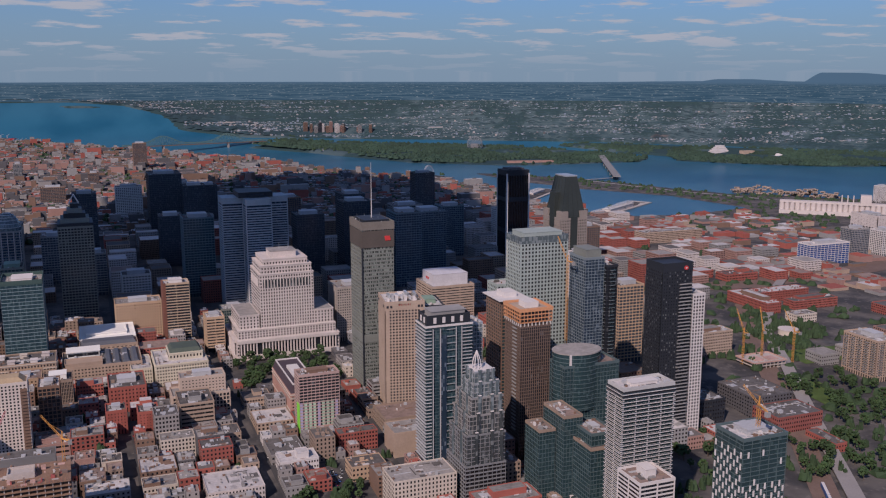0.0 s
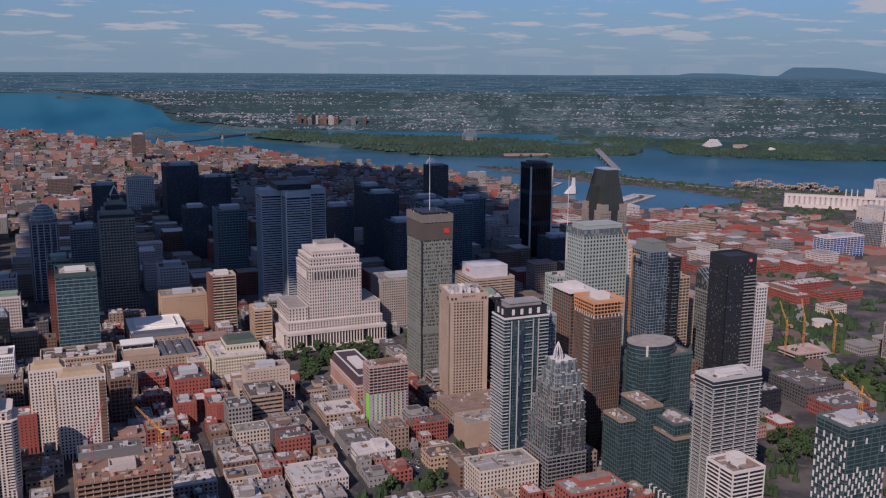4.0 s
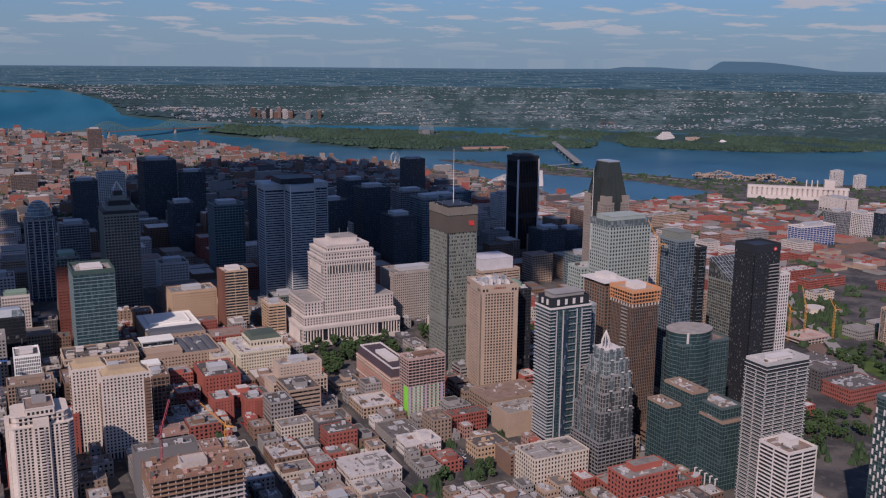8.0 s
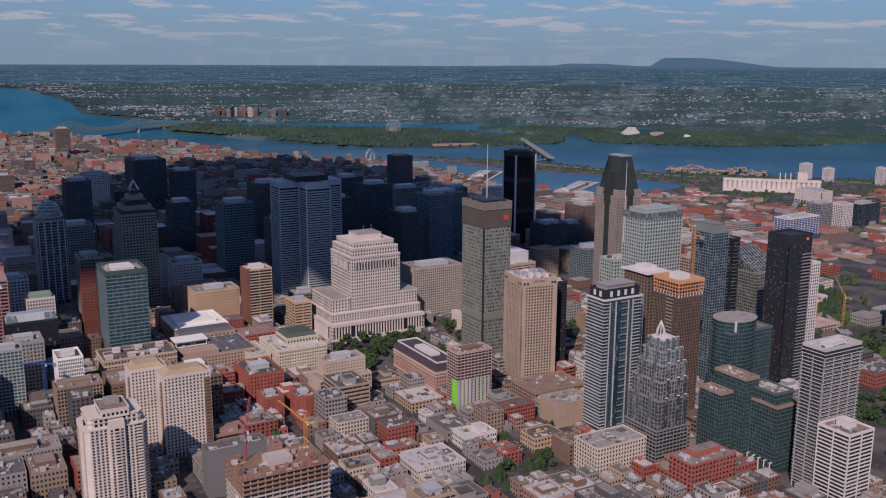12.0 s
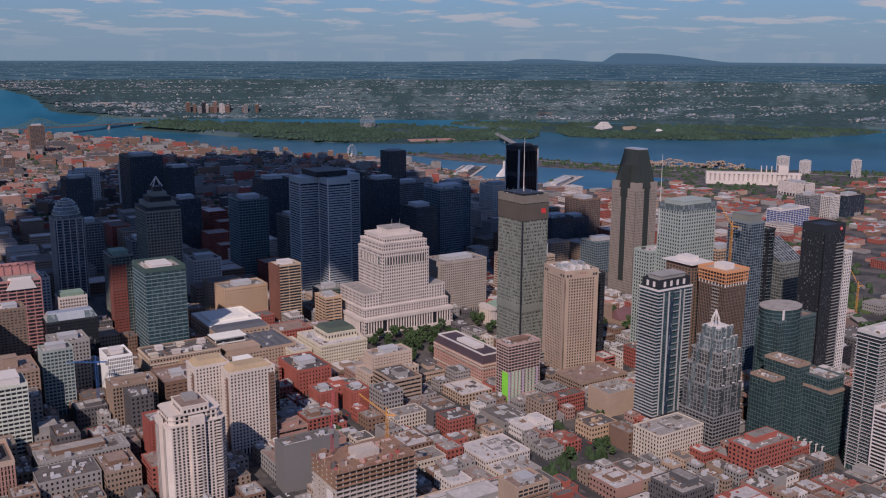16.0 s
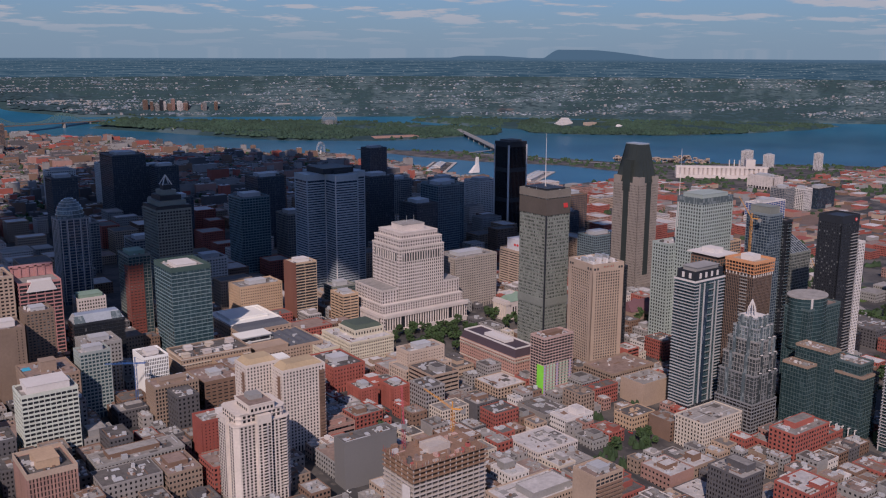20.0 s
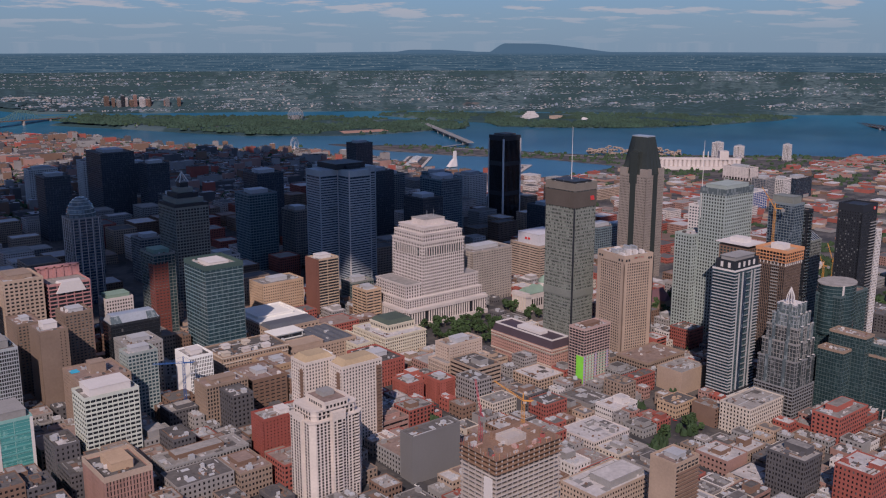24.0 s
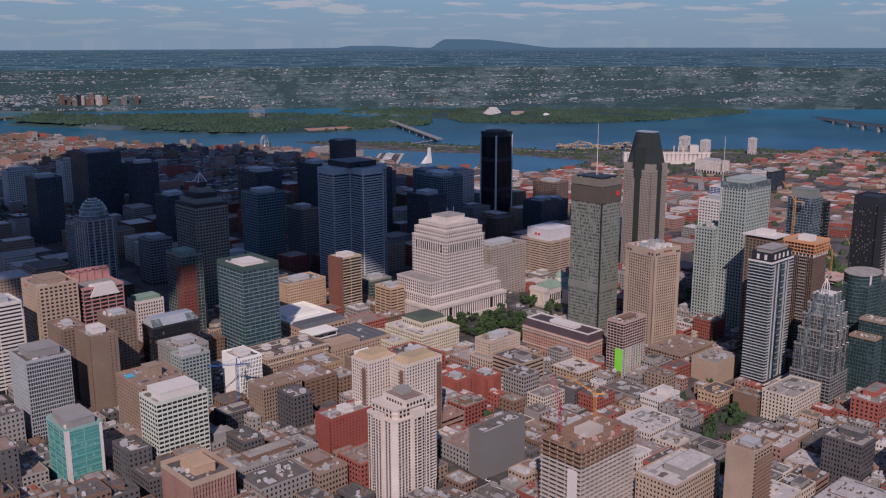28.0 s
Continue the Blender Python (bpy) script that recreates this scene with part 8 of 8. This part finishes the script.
        m = rng.choice([WHITE, STONE, BROWN, DARK, GREY, ROSE])
        part("wall_shell", Shape().box(-half, -half, 0, half, half, h), m, root)
        s = Shape()
        for q in range(int(h / 6)):
            s.box(-half - 0.1, -half - 0.1, 3 + q * 6, half + 0.1, half + 0.1, 5 + q * 6)
        tagged(part("window_band", s, G_ROOM, root), kind="stuff")
        part("roof_hut", Shape().box(-5, -5, h, 5, 5, h + 5), GREY, root)
    # quays: stone edges
    for name, poly in (("quay_wall", PIER_1), ("quay_wall", PIER_2), ("quay_wall", PIER_3)):
        s = Shape()
        s.prism([(x, y) for x, y in (poly if inside_turn(poly) else poly[::-1])], -4, 2.6)
        tagged(new(name, s.mesh(name, matte("quay concrete", (0.40, 0.36, 0.33)))), "grey concrete quay wall along the harbour", "quay", kind="structure")


def inside_turn(poly):
    return sum((b[0] - a[0]) * (b[1] + a[1]) for a, b in zip(poly, poly[1:] + poly[:1])) < 0


def ribbon(name, label, pts, width, mat, lift=0.35, thick=0.0, kind="structure"):
    """A road or track laid over the ground along its points."""
    s = Shape()
    fine = []
    for (ax, ay), (bx, by) in zip(pts, pts[1:]):
        n = max(1, int(math.hypot(bx - ax, by - ay) / 22))
        fine += [(ax + (bx - ax) * k / n, ay + (by - ay) * k / n) for k in range(n)]
    fine.append(pts[-1])
    edge = []
    for k, (x, y) in enumerate(fine):
        a, b = fine[max(0, k - 1)], fine[min(len(fine) - 1, k + 1)]
        dx, dy = b[0] - a[0], b[1] - a[1]
        ln = math.hypot(dx, dy)
        nx, ny = -dy / ln * width / 2, dx / ln * width / 2
        z = max(ground_height(x, y), ground_height(x + nx, y + ny), ground_height(x - nx, y - ny)) + lift
        edge.append(((x + nx, y + ny, z), (x - nx, y - ny, z)))
    for (a, b), (c, d) in zip(edge, edge[1:]):
        s.face([b, d, c, a])
        if thick:
            s.face([a, c, (c[0], c[1], c[2] - thick), (a[0], a[1], a[2] - thick)])
            s.face([d, b, (b[0], b[1], b[2] - thick), (d[0], d[1], d[2] - thick)])
    return tagged(new(name, s.mesh(name, mat)), label, "road", kind=kind)


def build_roads():
    asphalt = matte("asphalt", (0.060, 0.058, 0.060), vary=0.2)
    track = matte("rail ballast", (0.16, 0.11, 0.09), vary=0.25)
    deck = matte("highway concrete", (0.26, 0.24, 0.23), vary=0.15)
    grass = matte("lawn", (0.075, 0.115, 0.03), vary=0.3, grain=0.1)
    ribbon("railway", "rusty railway tracks on brown ballast", [(255, -640), (300, -560), (420, -370), (560, -140), (700, 60), (900, 230), (1300, 420)], 24, track, 0.5)
    ribbon("railway", "rusty railway yard on brown ballast", [(500, 240), (760, 190), (1000, 210), (1500, 330)], 60, track, 0.4)
    ribbon("highway", "pale concrete elevated highway", [(330, -560), (470, -330), (640, -60), (820, 130), (1100, 380), (1500, 640), (2200, 500)], 15, deck, 3.0, 1.4)
    ribbon("boulevard", "wide dark asphalt boulevard", [(112, -640), (112, -300), (112, -120), (130, 400)], 12, asphalt, 0.3)
    ribbon("quay_road", "pale road along the peninsula", [(2300, 420), (1900, 880), (1640, 1100), (1500, 1380), (1380, 1740), (1529, 1767)], 14, deck, 0.6)
    for k, x in enumerate((-529, -418, -307, -196, -85, 26)):
        ribbon("street", "dark asphalt city street with pavements", [(x - 7.5, -700), (x - 7.5, 1000)], 9, asphalt, 0.25)
    for x0, y0, x1, y1 in ((575, -212, 670, -160), (500, -330, 545, -262)):
        s = Shape()
        n = 6
        for i in range(n):
            a, b = x0 + (x1 - x0) * i / n, x0 + (x1 - x0) * (i + 1) / n
            s.face([(a, y0, ground_height(a, y0) + 0.5), (b, y0, ground_height(b, y0) + 0.5), (b, y1, ground_height(b, y1) + 0.5), (a, y1, ground_height(a, y1) + 0.5)])
        tagged(new("lawn", s.mesh("lawn", grass)), "bright green mown park lawn", "lawn", kind="structure")
    # a commuter train and parked cars
    root = thing("commuter_train", "blue and white commuter train on the tracks", "train", 318, -532, ground_height(318, -532) + 0.6)
    root.rotation_euler = (0, 0, math.atan2(190, 120))
    for k in range(5):
        part("carriage", Shape().box(-60 + k * 25.5, -1.5, 0.6, -36 + k * 25.5, 1.5, 4.3), BLUE, root)
        part("carriage_roof", Shape().box(-60 + k * 25.5, -1.2, 4.3, -36 + k * 25.5, 1.2, 4.7), WHITE, root)
    rng = random.Random(8)
    paints = [matte("car white", (0.7, 0.7, 0.7), rough=0.3), matte("car grey", (0.25, 0.26, 0.27), rough=0.3), matte("car black", (0.03, 0.03, 0.035), rough=0.25), matte("car red", (0.4, 0.04, 0.04), rough=0.3), matte("car blue", (0.05, 0.10, 0.25), rough=0.3)]
    tones = ("white", "grey", "black", "red", "blue")
    bodies = [Shape().prism([(-2.2, -0.9), (2.2, -0.9), (2.2, 0.9), (-2.2, 0.9)], 0.35, 0.95, 0, [(-2.1, -0.8), (2.1, -0.8), (2.1, 0.8), (-2.1, 0.8)]).mesh("car_body", p) for p in paints]
    cabin = Shape().prism([(-1.5, -0.8), (1.0, -0.8), (1.0, 0.8), (-1.5, 0.8)], 0.95, 1.5, 0, [(-1.1, -0.65), (0.5, -0.65), (0.5, 0.65), (-1.1, 0.65)]).mesh("cabin", G_DARK)
    for k in range(90):
        if k < 46:
            x, y, turn = rng.uniform(-68, -34), -342 + 6.5 * rng.randrange(5), 90
        elif k < 66:
            x, y, turn = rng.uniform(40, 76), rng.uniform(-260, -225), rng.choice((0, 90))
        else:
            x, y, turn = rng.choice((-418, -307, -196, -85)) - 7.5 + rng.choice((-2.4, 2.4)), rng.uniform(-520, 60), 90
        if k >= 46 and k < 66:
            continue
        if taken(x - 2, y - 2, x + 2, y + 2, 0.2):
            continue
        c = rng.randrange(5)
        root = tagged(new("car", bodies[c]), tones[c] + " car standing on the asphalt", "car", "cars")
        root.location = (x, y, ground_height(x, y) + 0.3)
        root.rotation_euler = (0, 0, radians(turn + rng.uniform(-3, 3)))
        part("cabin", cabin, G_DARK, root)


build_bridges()
build_riverside()
build_roads()
fill_blocks()
mid_blocks()
far_city()
plant_trees()
plant_woods()
